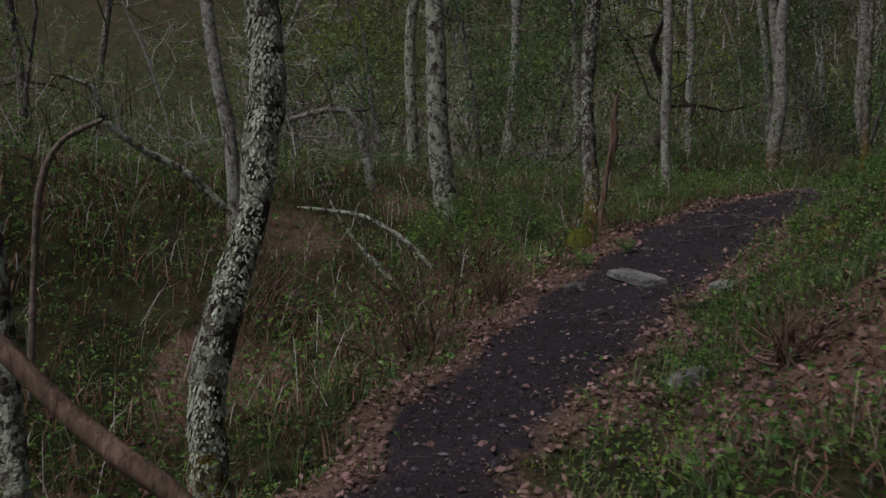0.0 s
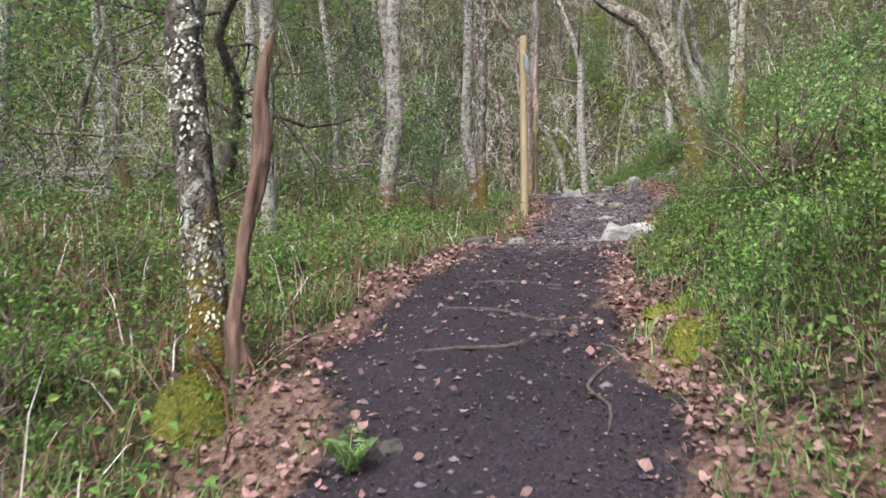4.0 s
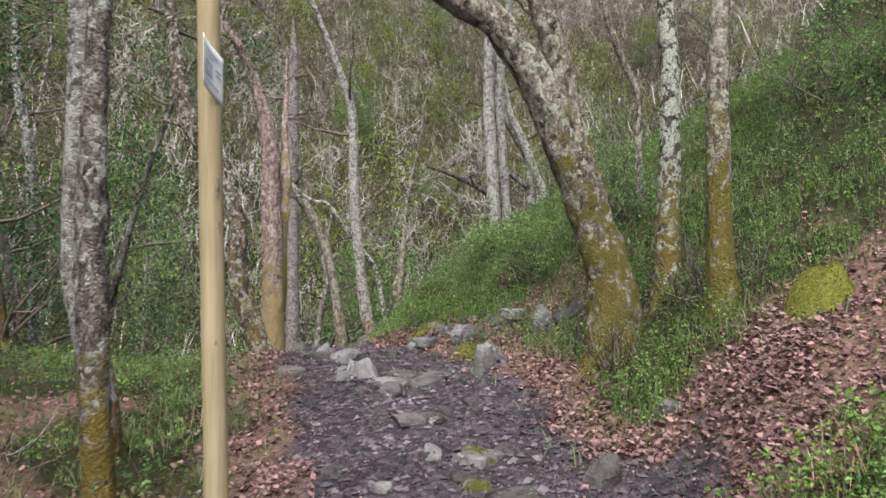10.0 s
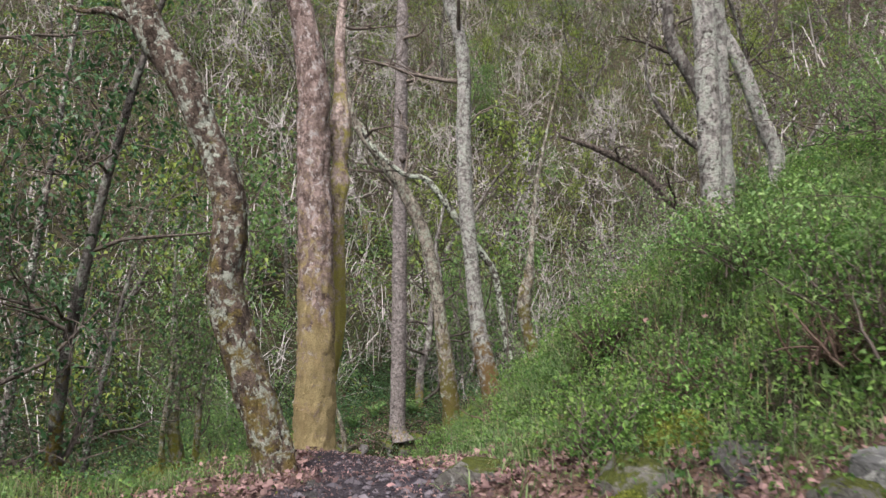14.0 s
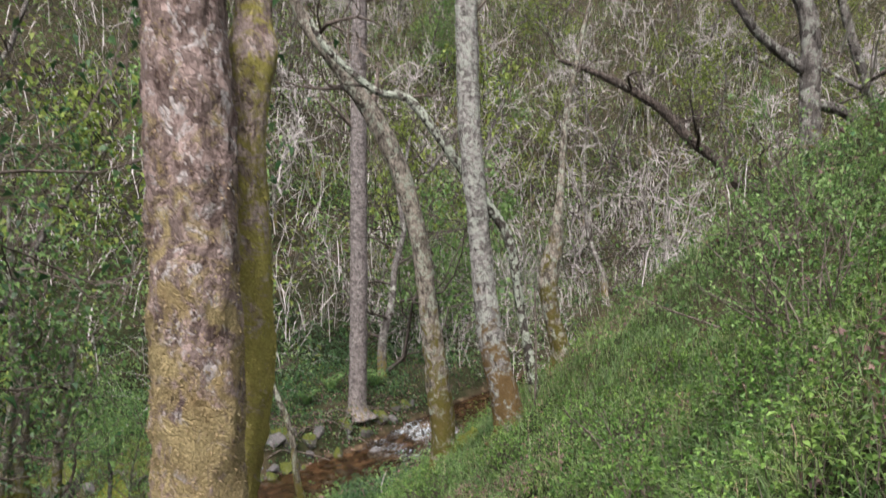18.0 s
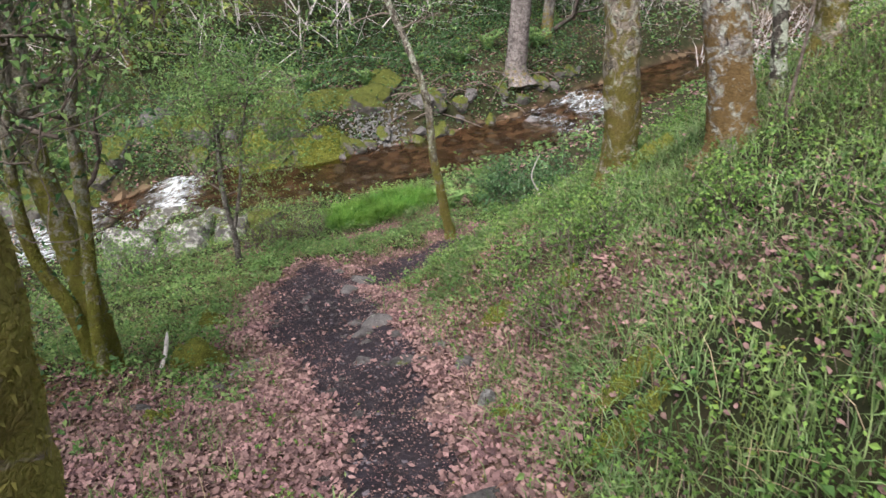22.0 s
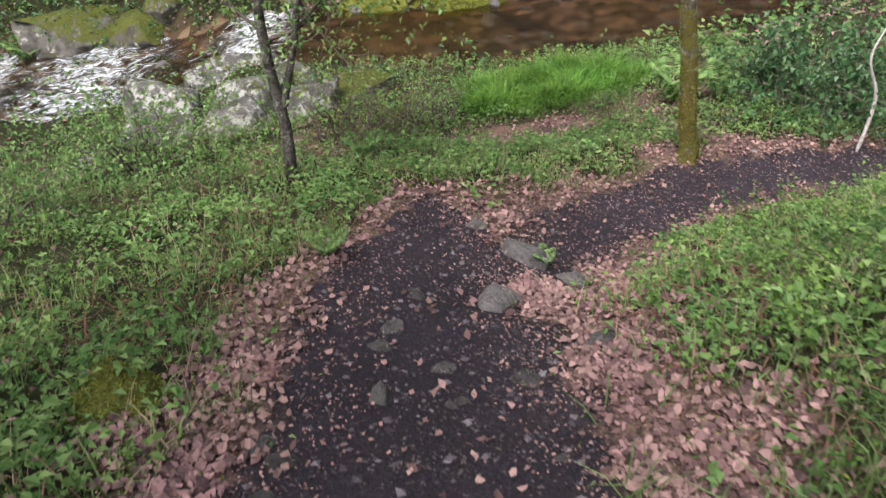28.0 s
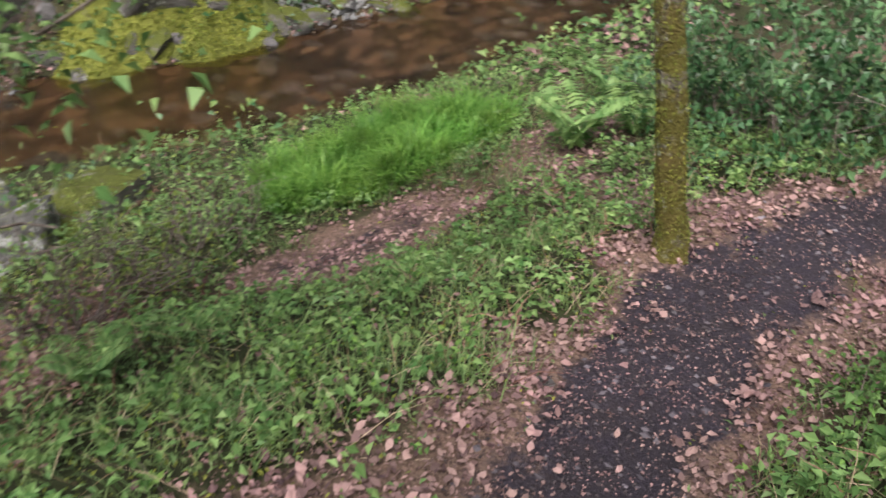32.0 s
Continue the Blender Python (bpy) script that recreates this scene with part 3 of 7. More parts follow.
def ground(x, y):
    """Height of the ground, before its fine bumps."""
    x, y = np.atleast_1d(np.asarray(x, float)), np.atleast_1d(np.asarray(y, float))
    right, near, zp, rise, fall = beside(x, y, PATH, PATH_WAY, 0.5)
    rs, rnear, zs = beside(x, y, STREAM, STREAM_WAY, 1.0)
    side = np.where(rs > 0, rnear, -rnear)  # right of the upstream line is the near bank
    d = np.abs(side)
    half = 1.35 + 0.35 * np.exp(-((x - 26) / 6) ** 2) + 0.8 * np.exp(-((x - 16.4) / 1.7) ** 2)
    # near bank: a low shelf beside the water, then the slope up to a wide ledge
    b = np.maximum(d - half, 0)
    shelf = 0.55 * smooth(0, 0.6, b) + np.interp(b, [0, 0.6, 3.0, 5.5, 11, 18, 21, 30, 60], [0, 0.08, 0.22, 1.25, 4.3, 6.9, 7.7, 8.4, 9.0])
    shelf += 2.4 * (1 - smooth(9, 16, x)) * smooth(4, 12, b) * (1 - smooth(14, 30, b))
    far = 0.85 * smooth(0, 0.9, b) + 0.10 * b + 0.72 * np.maximum(b - 5, 0) - 0.3 * np.maximum(b - 60, 0)
    bed = zs - 0.38 * (1 - (np.minimum(d, half) / half) ** 2) - 0.05
    base = np.where(d < half, bed, zs + np.where(side > 0, shelf, far))
    ledge = np.interp(y, [12.5, 14, 16, 17.5, 19.5], [0.55, 1.3, 1.7, 1.4, 0.55])
    up = np.maximum(right - ledge, 0)
    left = np.maximum(-right - 0.5, 0)
    track = zp + rise * up * smooth(0, 1.2, up) * (1 - 0.003 * np.minimum(up, 80)) - fall * left
    track = track + 0.25 * np.clip(right - 0.55, 0, ledge - 0.55) + 0.5 * np.maximum(up - 9, 0) * (1 - 0.004 * np.minimum(up, 100))
    w = np.where(right > 0, 1 - smooth(2.5, 7, -side + 9.5) * (side < 9.5), 1 - smooth(1.2, 6.5, left))
    w = np.where(side < 3.2, np.minimum(w, smooth(1.0, 3.2, side)), w)
    z = base + (track - base) * w
    for mx, my, reach, high in MOUNDS:
        z = z + high * np.exp(-((x - mx) ** 2 + (y - my) ** 2) / (2 * reach * reach))
    return np.where(side > half, z, base)


# ---- the ground, one sheet from the path to the far hillsides ----
FORK = resample([(9.6, 13.35), (10.25, 12.85), (10.9, 12.3), (11.7, 11.7), (12.6, 11.0)], 0.2)
TRACK = resample([n[:2] for n in PATH_NODES[:18]] + [(18.55, 28.9), (19.1, 30.0), (19.5, 31.05)], 0.3)
BRANCH = resample([(19.9, 29.95), (20.5, 30.5), (21.3, 30.95), (22.3, 30.97), (23.4, 30.9), (26.0, 29.6), (34.0, 29.5)], 0.4)


def path_half(y):
    return np.interp(y, [-5, 1, 4, 6, 8, 10, 12, 14, 16, 18, 20, 24, 26, 28, 29.8, 31.1], [0.42, 0.40, 0.42, 0.55, 0.72, 0.66, 0.72, 0.95, 0.85, 0.6, 0.46, 0.30, 0.50, 0.72, 0.62, 0.12])


def covers(x, y):
    """How much bare soil and fallen leaves lie at a place, and how far it is right of the path's edge."""
    right, near, *_ = beside(x, y, PATH, PATH_WAY, 0.5)
    fork = np.abs(beside(x, y, *FORK, 0.4)[1])
    rag = 0.13 * wave(x, y, 1.7, 3) + 0.07 * wave(x, y, 0.55, 5)
    edge = np.minimum(np.minimum(beside(x, y, *TRACK, 0.5)[1] - path_half(y), beside(x, y, *BRANCH, 0.5)[1] - 0.40), fork - 0.42) + rag
    clearing = np.hypot((x - 21.5) / 1.1, (y - 33.6) / 0.6) - 0.75 + 1.5 * rag
    soil = np.maximum(1 - smooth(-0.22, 0.2, edge), 0.5 * (1 - smooth(-0.3, 0.25, clearing)))
    edge = np.minimum(edge, clearing)
    band = np.interp(y, [-5, 2, 6, 9, 11, 13, 15, 17, 20, 23, 26, 28.5, 31], [0.3, 0.3, 0.5, 0.4, 0.5, 0.9, 0.8, 0.8, 0.6, 0.8, 0.85, 0.65, 0.35])
    patches = smooth(0.25, 0.7, wave(x, y, 4.2, 11)) * (1 - smooth(2, 7, edge)) * 0.8
    band = np.where((right > 0) & (y < 7), band * 0.75, band)
    litter = np.maximum(1 - smooth(0.35 * band, band, edge + 0.25 * wave(x, y, 1.3, 8)), patches)
    litter = np.maximum(litter, 0.95 * np.exp(-(((x - 18.6) / 0.7) ** 2 + ((y - 25.0) / 1.7) ** 2)))
    forked = (1 - smooth(0.6, 1.25, fork)) * smooth(0.8, 1.6, near - 0.2)
    soil, litter = soil * (1 - 0.75 * forked), np.maximum(litter, 0.9 * forked)
    litter = np.maximum(litter, 0.9 * np.exp(-(((x - 0.4) / 1.1) ** 2 + ((y - 6.2) / 1.9) ** 2)))
    litter = np.maximum(litter, 0.8 * np.exp(-(((x - 2.7) / 0.6) ** 2 + ((y - 6.3) / 1.0) ** 2)))
    litter = np.maximum(litter, 1.0 * np.exp(-(((x - 15.9) / 1.4) ** 2 + ((y - 25.6) / 1.8) ** 2) ** 2))
    litter = np.maximum(litter, 0.95 * np.exp(-(((x - 13.0) / 1.15) ** 2 + ((y - 16.0) / 1.35) ** 2) ** 2))
    litter = np.maximum(litter, 0.9 * np.exp(-(((x - 20.0) / 0.5) ** 2 + ((y - 30.9) / 0.4) ** 2)))
    return soil, np.clip(litter, 0, 1), np.where(right > 0, edge, -np.abs(edge)), edge


def axis(low, fine_low, fine_high, high, step):
    mid = np.arange(fine_low, fine_high, step)
    out, at, grow_by = [], fine_high, step
    while at < high:
        out.append(at)
        grow_by *= 1.13
        at += grow_by
    back_part, at, grow_by = [], fine_low - step, step
    while at > low:
        back_part.append(at)
        grow_by *= 1.13
        at -= grow_by
    return np.concatenate([back_part[::-1], mid, out])


GX, GY = axis(-260, -5, 27, 320, 0.15), axis(-160, -1, 41, 330, 0.15)
gx, gy = np.meshgrid(GX, GY, indexing="ij")
fx, fy = gx.ravel(), gy.ravel()
SOIL, LITTER, SIDE, EDGE = covers(fx, fy)
fz = ground(fx, fy)
rough_ground = (1 - SOIL) * 0.055 + 0.012
stream_side = beside(fx, fy, STREAM, STREAM_WAY, 1.0)
BED = 1 - smooth(-0.02, 0.14, fz - stream_side[2])
BED *= 1 - smooth(3, 5, stream_side[1])
fz = fz + rough_ground * (wave(fx, fy, 1.1, 21) + 0.5 * wave(fx, fy, 0.45, 22)) + SOIL * 0.012 * wave(fx, fy, 0.33, 4)
far_off = smooth(30, 90, np.hypot(fx - 12, fy - 18))
fz = fz + far_off * 2.2 * wave(fx, fy, 37, 31)
LITTER = np.maximum(LITTER, 0.28 * smooth(26, 45, np.hypot(fx - 12, fy - 18)))
GZ = fz.reshape(gx.shape)


def height(x, y):
    """Height of the finished ground at places inside the sheet."""
    x, y = np.atleast_1d(np.asarray(x, float)), np.atleast_1d(np.asarray(y, float))
    i = np.clip(np.searchsorted(GX, x) - 1, 0, len(GX) - 2)
    j = np.clip(np.searchsorted(GY, y) - 1, 0, len(GY) - 2)
    u, v = (x - GX[i]) / (GX[i + 1] - GX[i]), (y - GY[j]) / (GY[j + 1] - GY[j])
    return (GZ[i, j] * (1 - u) + GZ[i + 1, j] * u) * (1 - v) + (GZ[i, j + 1] * (1 - u) + GZ[i + 1, j + 1] * u) * v


def looked_up(values):
    """A reader for values kept on the ground's grid: the nearest grid point's."""
    table = values.reshape(gx.shape)
    mid_x, mid_y = (GX[1:] + GX[:-1]) / 2, (GY[1:] + GY[:-1]) / 2

    def read(x, y):
        return table[np.searchsorted(mid_x, x), np.searchsorted(mid_y, y)]
    return read


soil_at, litter_at, side_at, edge_at = (looked_up(v) for v in (SOIL, LITTER, SIDE, EDGE))
stream_right, stream_near, stream_level = (looked_up(v) for v in stream_side)
path_right, path_near = (looked_up(v) for v in beside(fx, fy, PATH, PATH_WAY, 0.5)[:2])


def covers_at(x, y):
    return soil_at(x, y), litter_at(x, y), side_at(x, y), edge_at(x, y)


def spot(x, y, sink=0.0):
    return Vector((x, y, float(height(x, y)[0]) - sink))


sheet = Soup()
ii, jj = np.meshgrid(np.arange(len(GX) - 1), np.arange(len(GY) - 1), indexing="ij")
corner = ii * len(GY) + jj
sheet.add(np.stack([fx, fy, fz], 1), np.stack([corner, corner + len(GY), corner + len(GY) + 1, corner + 1], -1).reshape(-1, 4), SOIL)
data = sheet.data("ground", GROUND, "soil", True)
STONY = np.interp(fy, [8, 10.5, 12, 17, 18.5, 20, 22, 25, 28, 31], [0.0, 0.45, 0.95, 0.95, 0.6, 0.25, 0.2, 0.4, 0.2, 0.1])
for key, value in (("litter", LITTER), ("bed", BED), ("stony", STONY)):
    data.attributes.new(key, "FLOAT", "POINT").data.foreach_set("value", value.astype(np.float32))
tagged(new("ground", data), "dark trodden earth path through mossy leaf-strewn woodland floor", "ground", kind="structure")

# ---- the stream ----
line, way = resample(STREAM_NODES, 0.22)
keep = (line[:, 0] > -25) & (line[:, 0] < 80)
line, way = line[keep], way[keep]
across = np.linspace(-3.0, 3.0, 31)
wx = line[:, None, 0] + way[:, None, 1] * across
wy = line[:, None, 1] - way[:, None, 0] * across
drop = -np.gradient(line[:, 2], 0.22)
foam = 0.5 * smooth(0.1, 0.6, np.abs(drop))
for fall_x, reach, much in ((16.6, 1.6, 0.53), (19.5, 0.7, 0.60), (14.6, 0.8, 0.5), (31.4, 0.9, 0.34), (33.2, 1.2, 0.46), (12.5, 1.5, 0.65)):
    foam = np.maximum(foam, much * np.exp(-((line[:, 0] - fall_x) / reach) ** 2))
wz = line[:, None, 2] + 0.0 * across
chop = (0.012 + 0.10 * foam)[:, None]
wz = wz + chop * (wave(wx.ravel(), wy.ravel(), 0.9, 41) + 0.6 * wave(wx.ravel(), wy.ravel(), 0.37, 42)).reshape(wx.shape)
water = Soup()
ii, jj = np.meshgrid(np.arange(len(line) - 1), np.arange(len(across) - 1), indexing="ij")
corner = ii * len(across) + jj
water.add(np.stack([wx, wy, wz], -1).reshape(-1, 3), np.stack([corner, corner + 1, corner + len(across) + 1, corner + len(across)], -1).reshape(-1, 4), np.repeat(foam, len(across)))
tagged(new("water", water.data("water", WATER, "foam", True)), "clear brown stream with white rapids", "stream", kind="structure")


# ---- trees ----
def grow(lines, tips, p, way, length, radius, level, gen, wander=0.26, rise=0.06, count=6):
    """A branch with its side branches; thin ones end in twigs."""
    pts, q, w = [], np.array(p, float), np.array(way, float)
    n = count if level else 4
    for i in range(n + 1):
        r = radius * (1 - 0.78 * i / n)
        pts.append((*q, r))
        if level and i and gen.random() < 0.85:
            side = w + gen.normal(0, 0.75, 3)
            side /= np.linalg.norm(side)
            grow(lines, tips, q, side, length * gen.uniform(0.38, 0.66), r * 0.62, level - 1, gen, wander, rise, count)
        w = w + gen.normal(0, wander, 3)
        w[2] += rise
        w /= np.linalg.norm(w)
        q = q + w * length / n
    lines.append((level, np.array(pts)))
    if level == 0:
        tips.extend(x[:3] for x in pts[1:])


def crown_lines(stem, low, gen, limbs=8, length=2.2, levels=2, thick=0.35, rise=0.06, wander=0.26, count=6):
    lines, tips = [], []
    for k in range(limbs):
        u = low + (1 - low) * (k + gen.random()) / limbs
        i = min(int(u * len(stem)), len(stem) - 1)
        yaw = k * 2.4 + gen.uniform(-0.5, 0.5)
        grow(lines, tips, stem[i, :3], turned(yaw, gen.uniform(0.05, 0.8)), length * gen.uniform(0.6, 1.15) * (1.15 - 0.5 * u), max(stem[i, 3] * thick, 0.012), levels, gen, wander, rise, count)
    return lines, np.array(tips) if tips else np.zeros((0, 3))


def single_limbs(stem, low, gen, limbs, length, levels):
    for k in range(limbs):
        u = low + (1 - low) * (k + gen.random()) / limbs
        i = min(int(u * len(stem)), len(stem) - 1)
        lines, tips = [], []
        grow(lines, tips, stem[i, :3], turned(k * 2.4 + gen.uniform(-0.5, 0.5), gen.uniform(0.05, 0.8)), length * gen.uniform(0.6, 1.15) * (1.15 - 0.5 * u), max(stem[i, 3] * 0.35, 0.012), levels, gen)
        yield lines, np.array(tips) if tips else np.zeros((0, 3))


def lines_mesh(name, lines, material, thin=0.004, sides=(3, 4, 6)):
    s = Soup()
    fine = [pts for level, pts in lines if level == 0]
    if fine:
        s.add(*ribbons(fine, thin))
    for level, pts in lines:
        if level == 0:
            continue
        pts = pts.copy()
        pts[:, 3] = np.maximum(pts[:, 3], thin)
        s.add(*tube(pts, sides[min(level, 2)]))
    return s.data(name, material, "", True)


def leaves_mesh(name, tips, material, count, size, gen, spread=0.16, flat=0.5):
    at = tips[gen.integers(0, len(tips), count)] + gen.normal(0, spread, (count, 3))
    way = turned(gen.uniform(0, 6.28, count), gen.uniform(-0.9, flat, count))
    s = Soup()
    s.add(*leaf_quads(at, way, size * gen.uniform(0.6, 1.3, count), size * gen.uniform(0.4, 0.75, count), gen))
    return s.data(name, material)


def stem_line(nodes, to=None, step=0.16, foot=True):
    """The trunk's line from below the ground up to a height."""
    nodes = [tuple(n) for n in nodes]
    if foot:
        x, y, z, r = nodes[0]
        g = float(height(x, y)[0])
        if z > g + 0.12:
            nodes.insert(0, (x, y, g + 0.02, r * 1.12))
        else:
            nodes[0] = (x, y, min(z, g + 0.02), r * 1.05)
        x, y, z, r = nodes[0]
        nodes.insert(0, (x, y, z - 0.25, r * 1.55))
    if to and nodes[-1][2] < to:
        a, b = np.array(nodes[-2]), np.array(nodes[-1])
        way = (b - a)[:3] / np.linalg.norm((b - a)[:3])
        way = way * 0.5 + np.array([0, 0, 0.5])
        gen = np.random.default_rng(int(abs(b[0] * 97 + b[1] * 31)))
        left = to - b[2]
        for k in range(1, 5):
            way = way + gen.normal(0, 0.10, 3)
            way[2] = max(way[2], 0.5)
            p = np.array(nodes[-1][:3]) + way / np.linalg.norm(way) * left / 4
            nodes.append((*p, max(b[3] * (1 - 0.22 * k), 0.012)))
    return rounded(nodes, step)


def moss_fur(v, sides, amount, count, gen, shoot):
    """Short hanging moss on the skin of a trunk, in broken patches."""
    rings = len(v) // sides
    grid = v.reshape(rings, sides, 3)
    mid = grid.mean(1, keepdims=True)
    i, j = gen.integers(0, rings - 1, count * 4), gen.integers(0, sides, count * 4)
    patch = np.array([noise.noise(Vector(grid[a, b] * 5.0)) + 0.6 * noise.noise(Vector(grid[a, b] * 17.0)) for a, b in zip(i, j)])
    ok = np.flatnonzero(patch + amount.reshape(rings, sides)[i, j] * 1.0 - 0.42 > 0)[:count]
    i, j = i[ok], j[ok]
    n = len(i)
    u, w = gen.random((n, 1)), gen.random((n, 1))
    at = grid[i, j] * (1 - u) * (1 - w) + grid[i, (j + 1) % sides] * u * (1 - w) + grid[i + 1, j] * (1 - u) * w + grid[i + 1, (j + 1) % sides] * u * w
    out = at - mid[i, 0]
    out[:, 2] = 0
    out /= np.linalg.norm(out, axis=1)[:, None] + 1e-9
    way = out * gen.uniform(0.2, 0.6, (n, 1)) + gen.normal(0, 0.45, (n, 3)) + np.array([0, 0, 0.25])
    way /= np.linalg.norm(way, axis=1)[:, None]
    s = Soup()
    s.add(*leaf_quads(at - out * 0.004, way, gen.uniform(0.008, 0.024, n), gen.uniform(0.005, 0.010, n), gen, 0.3))
    return s.data("moss", shoot)


def bark_plates(v, sides, material, count, gen):
    """Curled plates lying against the skin of a trunk, in patches."""
    rings = len(v) // sides
    grid = v.reshape(rings, sides, 3)
    mid = grid.mean(1)
    i, j = gen.integers(2, rings - 1, count * 3), gen.integers(0, sides, count * 3)
    patch = np.array([noise.noise(Vector(grid[a, b] * 4.0)) + 0.5 * noise.noise(Vector(grid[a, b] * 13.0)) for a, b in zip(i, j)])
    ok = np.flatnonzero((patch > -0.05) & (grid[i, j, 2] < 4.5))[:count]
    i, j = i[ok], j[ok]
    n = len(i)
    out = grid[i, j] - mid[i]
    out /= np.linalg.norm(out, axis=1)[:, None] + 1e-9
    turn = gen.normal(0, 0.5, (n, 1))
    across = np.cross(out, np.array([0, 0, 1.0]))
    way = np.array([0, 0, -1.0]) * np.cos(turn) + across * np.sin(turn) + out * gen.uniform(0.1, 0.5, (n, 1))
    way /= np.linalg.norm(way, axis=1)[:, None]
    side, mixed = np.cross(way, out), gen.random((n, 1))
    long, wide = gen.uniform(0.008, 0.026, (n, 1)), gen.uniform(0.006, 0.016, (n, 1))
    at = grid[i, j] * (1 - mixed) + grid[i + 1, (j + 1) % sides] * mixed + out * 0.003
    verts = np.stack([at - side * wide * 0.4, at + side * wide * 0.5, at + way * long + side * wide * 0.35, at + way * long * 0.9 - side * wide * 0.5], 1)
    s = Soup()
    s.add(verts.reshape(-1, 3), np.arange(n * 4).reshape(-1, 4))
    return s.data("loose_bark", material)


def tree(name, label, stems, material, to=9.0, moss=(0.8, 0.8), crown=None, leaves=None, sides=14, group="", twig=TWIG, step=0.16, bark=0.11, category="tree", fur=0, flakes=None):
    """A tree from the lines of its stems; moss: how high up the foot it grows and how thick."""
    base = stems[0][0]
    top_at = Vector((base[0], base[1], float(height(base[0], base[1])[0])))
    owner = thing(name, top_at, label, category, group)
    gen = np.random.default_rng(int(abs(base[0] * 131 + base[1] * 17) * 10))
    for k, nodes in enumerate(stems):
        line = stem_line(nodes, to * (1 - 0.12 * k) + top_at.z if to else None, step, k == 0 or nodes[0][2] < top_at.z + 0.5)
        s = Soup()
        v, f = tube(line, sides, bark, seed=base[0] * 3 + k)
        up = v[:, 2] - top_at.z
        if k == 0:
            flare = 1 + 0.35 * np.clip(0.35 - up, 0, 0.4) * (1 + np.sin(np.arctan2(v[:, 1] - base[1], v[:, 0] - base[0]) * 5 + base[0]))
            v[:, :2] = line[0, :2] + (v[:, :2] - line[0, :2]) * np.where(up < 0.4, flare, 1)[:, None]
        m = moss[1] * (1 - smooth(0.1 * moss[0], 1.5 * moss[0], up))
        s.add(v - np.array(top_at), f, m)
        part("trunk" if k == 0 else "stem", s.data("trunk", material, "moss", True), owner)
        if flakes:
            part("loose_bark", bark_plates(v - np.array(top_at), sides, *flakes, gen), owner, "loose bark and lichen plates")
        if fur:
            part("moss", moss_fur(v - np.array(top_at), sides, m, fur, gen, FUR if material is MOSSED else OLIVEFUR if material is MOSSGREEN else GREENFUR), owner, "shaggy golden-green moss")
        if crown and len(line) > 8:
            low, limbs, length, levels = crown
            local = line.copy()
            local[:, :3] -= np.array(top_at)
            every = []
            for lines, tips in single_limbs(local, low, gen, limbs, length, levels):
                top = max(level for level, _ in lines)
                limb = part("branch", lines_mesh("branch", [q for q in lines if q[0] == top], twig, 0.005), owner)
                tagged(part("twig_tangle", lines_mesh("twig_tangle", [q for q in lines if q[0] < top], twig, 0.004), limb), kind="stuff")
                every.append(tips)
            tips = np.concatenate(every)
            if leaves and len(tips):
                leaf, count, size = leaves
                part("foliage", leaves_mesh("foliage", tips, leaf, count, size, gen), owner)
    return owner


# birches and oaks beside the path
tree("birch", "leaning birch trunk crusted with pale lichen", [[(-1.2, 3.9, 0.38, 0.10), (-1.15, 3.9, 0.64, 0.103), (-1.08, 3.89, 0.9, 0.095), (-0.98, 3.87, 1.17, 0.082), (-0.92, 3.86, 1.39, 0.08), (-0.89, 3.86, 1.71, 0.09), (-0.86, 3.85, 1.98, 0.093)]], LICHEN, 8, (0.7, 0.75), (0.45, 6, 1.8, 2), sides=26, step=0.05, bark=0.16, flakes=(PLATE, 4500))
tree("birch", "lichened birch foot below the fallen branch", [[(-2.12, 3.77, -0.16, 0.075), (-2.17, 3.84, 0.11, 0.072), (-2.22, 3.9, 0.38, 0.07), (-2.27, 3.95, 0.78, 0.066), (-2.33, 3.98, 1.3, 0.06), (-2.42, 3.97, 2.0, 0.055)]], LICHEN, 6, (0.3, 0.3), (0.5, 5, 1.5, 2), sides=20, step=0.06, bark=0.16)
tree("birch", "slender dark birch behind the lichened one", [[(-2.12, 7.99, 1.02, 0.079), (-2.13, 7.99, 1.39, 0.079), (-2.18, 8.0, 2.03, 0.074), (-2.35, 8.02, 2.94, 0.07)]], BIRCH, 8, (0.4, 0.5), (0.4, 7, 1.8, 2))
tree("birch", "birch trunk with white lichen patches and swollen foot", [[(0.03, 9.46, 1.38, 0.154), (-0.04, 9.47, 1.88, 0.141), (-0.08, 9.47, 2.69, 0.131), (-0.09, 9.48, 3.38, 0.12)]], LICHEN, 9, (0.3, 0.3), (0.4, 8, 2.0, 2), sides=18, step=0.1)
tree("birch", "grey birch trunk in the undergrowth", [[(-0.52, 13.79, 1.3, 0.117), (-0.53, 13.79, 2.24, 0.11), (-0.55, 13.79, 4.42, 0.10)]], LICHEN, 10, (0.4, 0.5), (0.4, 8, 2.2, 2))
tree("birch", "small birch bowed over into an arch", [[(-0.85, 10.9, 1.0, 0.075), (-0.95, 10.91, 1.4, 0.072), (-1.05, 10.92, 1.82, 0.066), (-1.17, 10.94, 2.36, 0.06), (-1.35, 10.95, 2.58, 0.05), (-1.81, 11.03, 2.55, 0.042), (-2.22, 11.09, 2.43, 0.03)]], BIRCH, None, (0.3, 0.4), (0.6, 5, 0.9, 2))
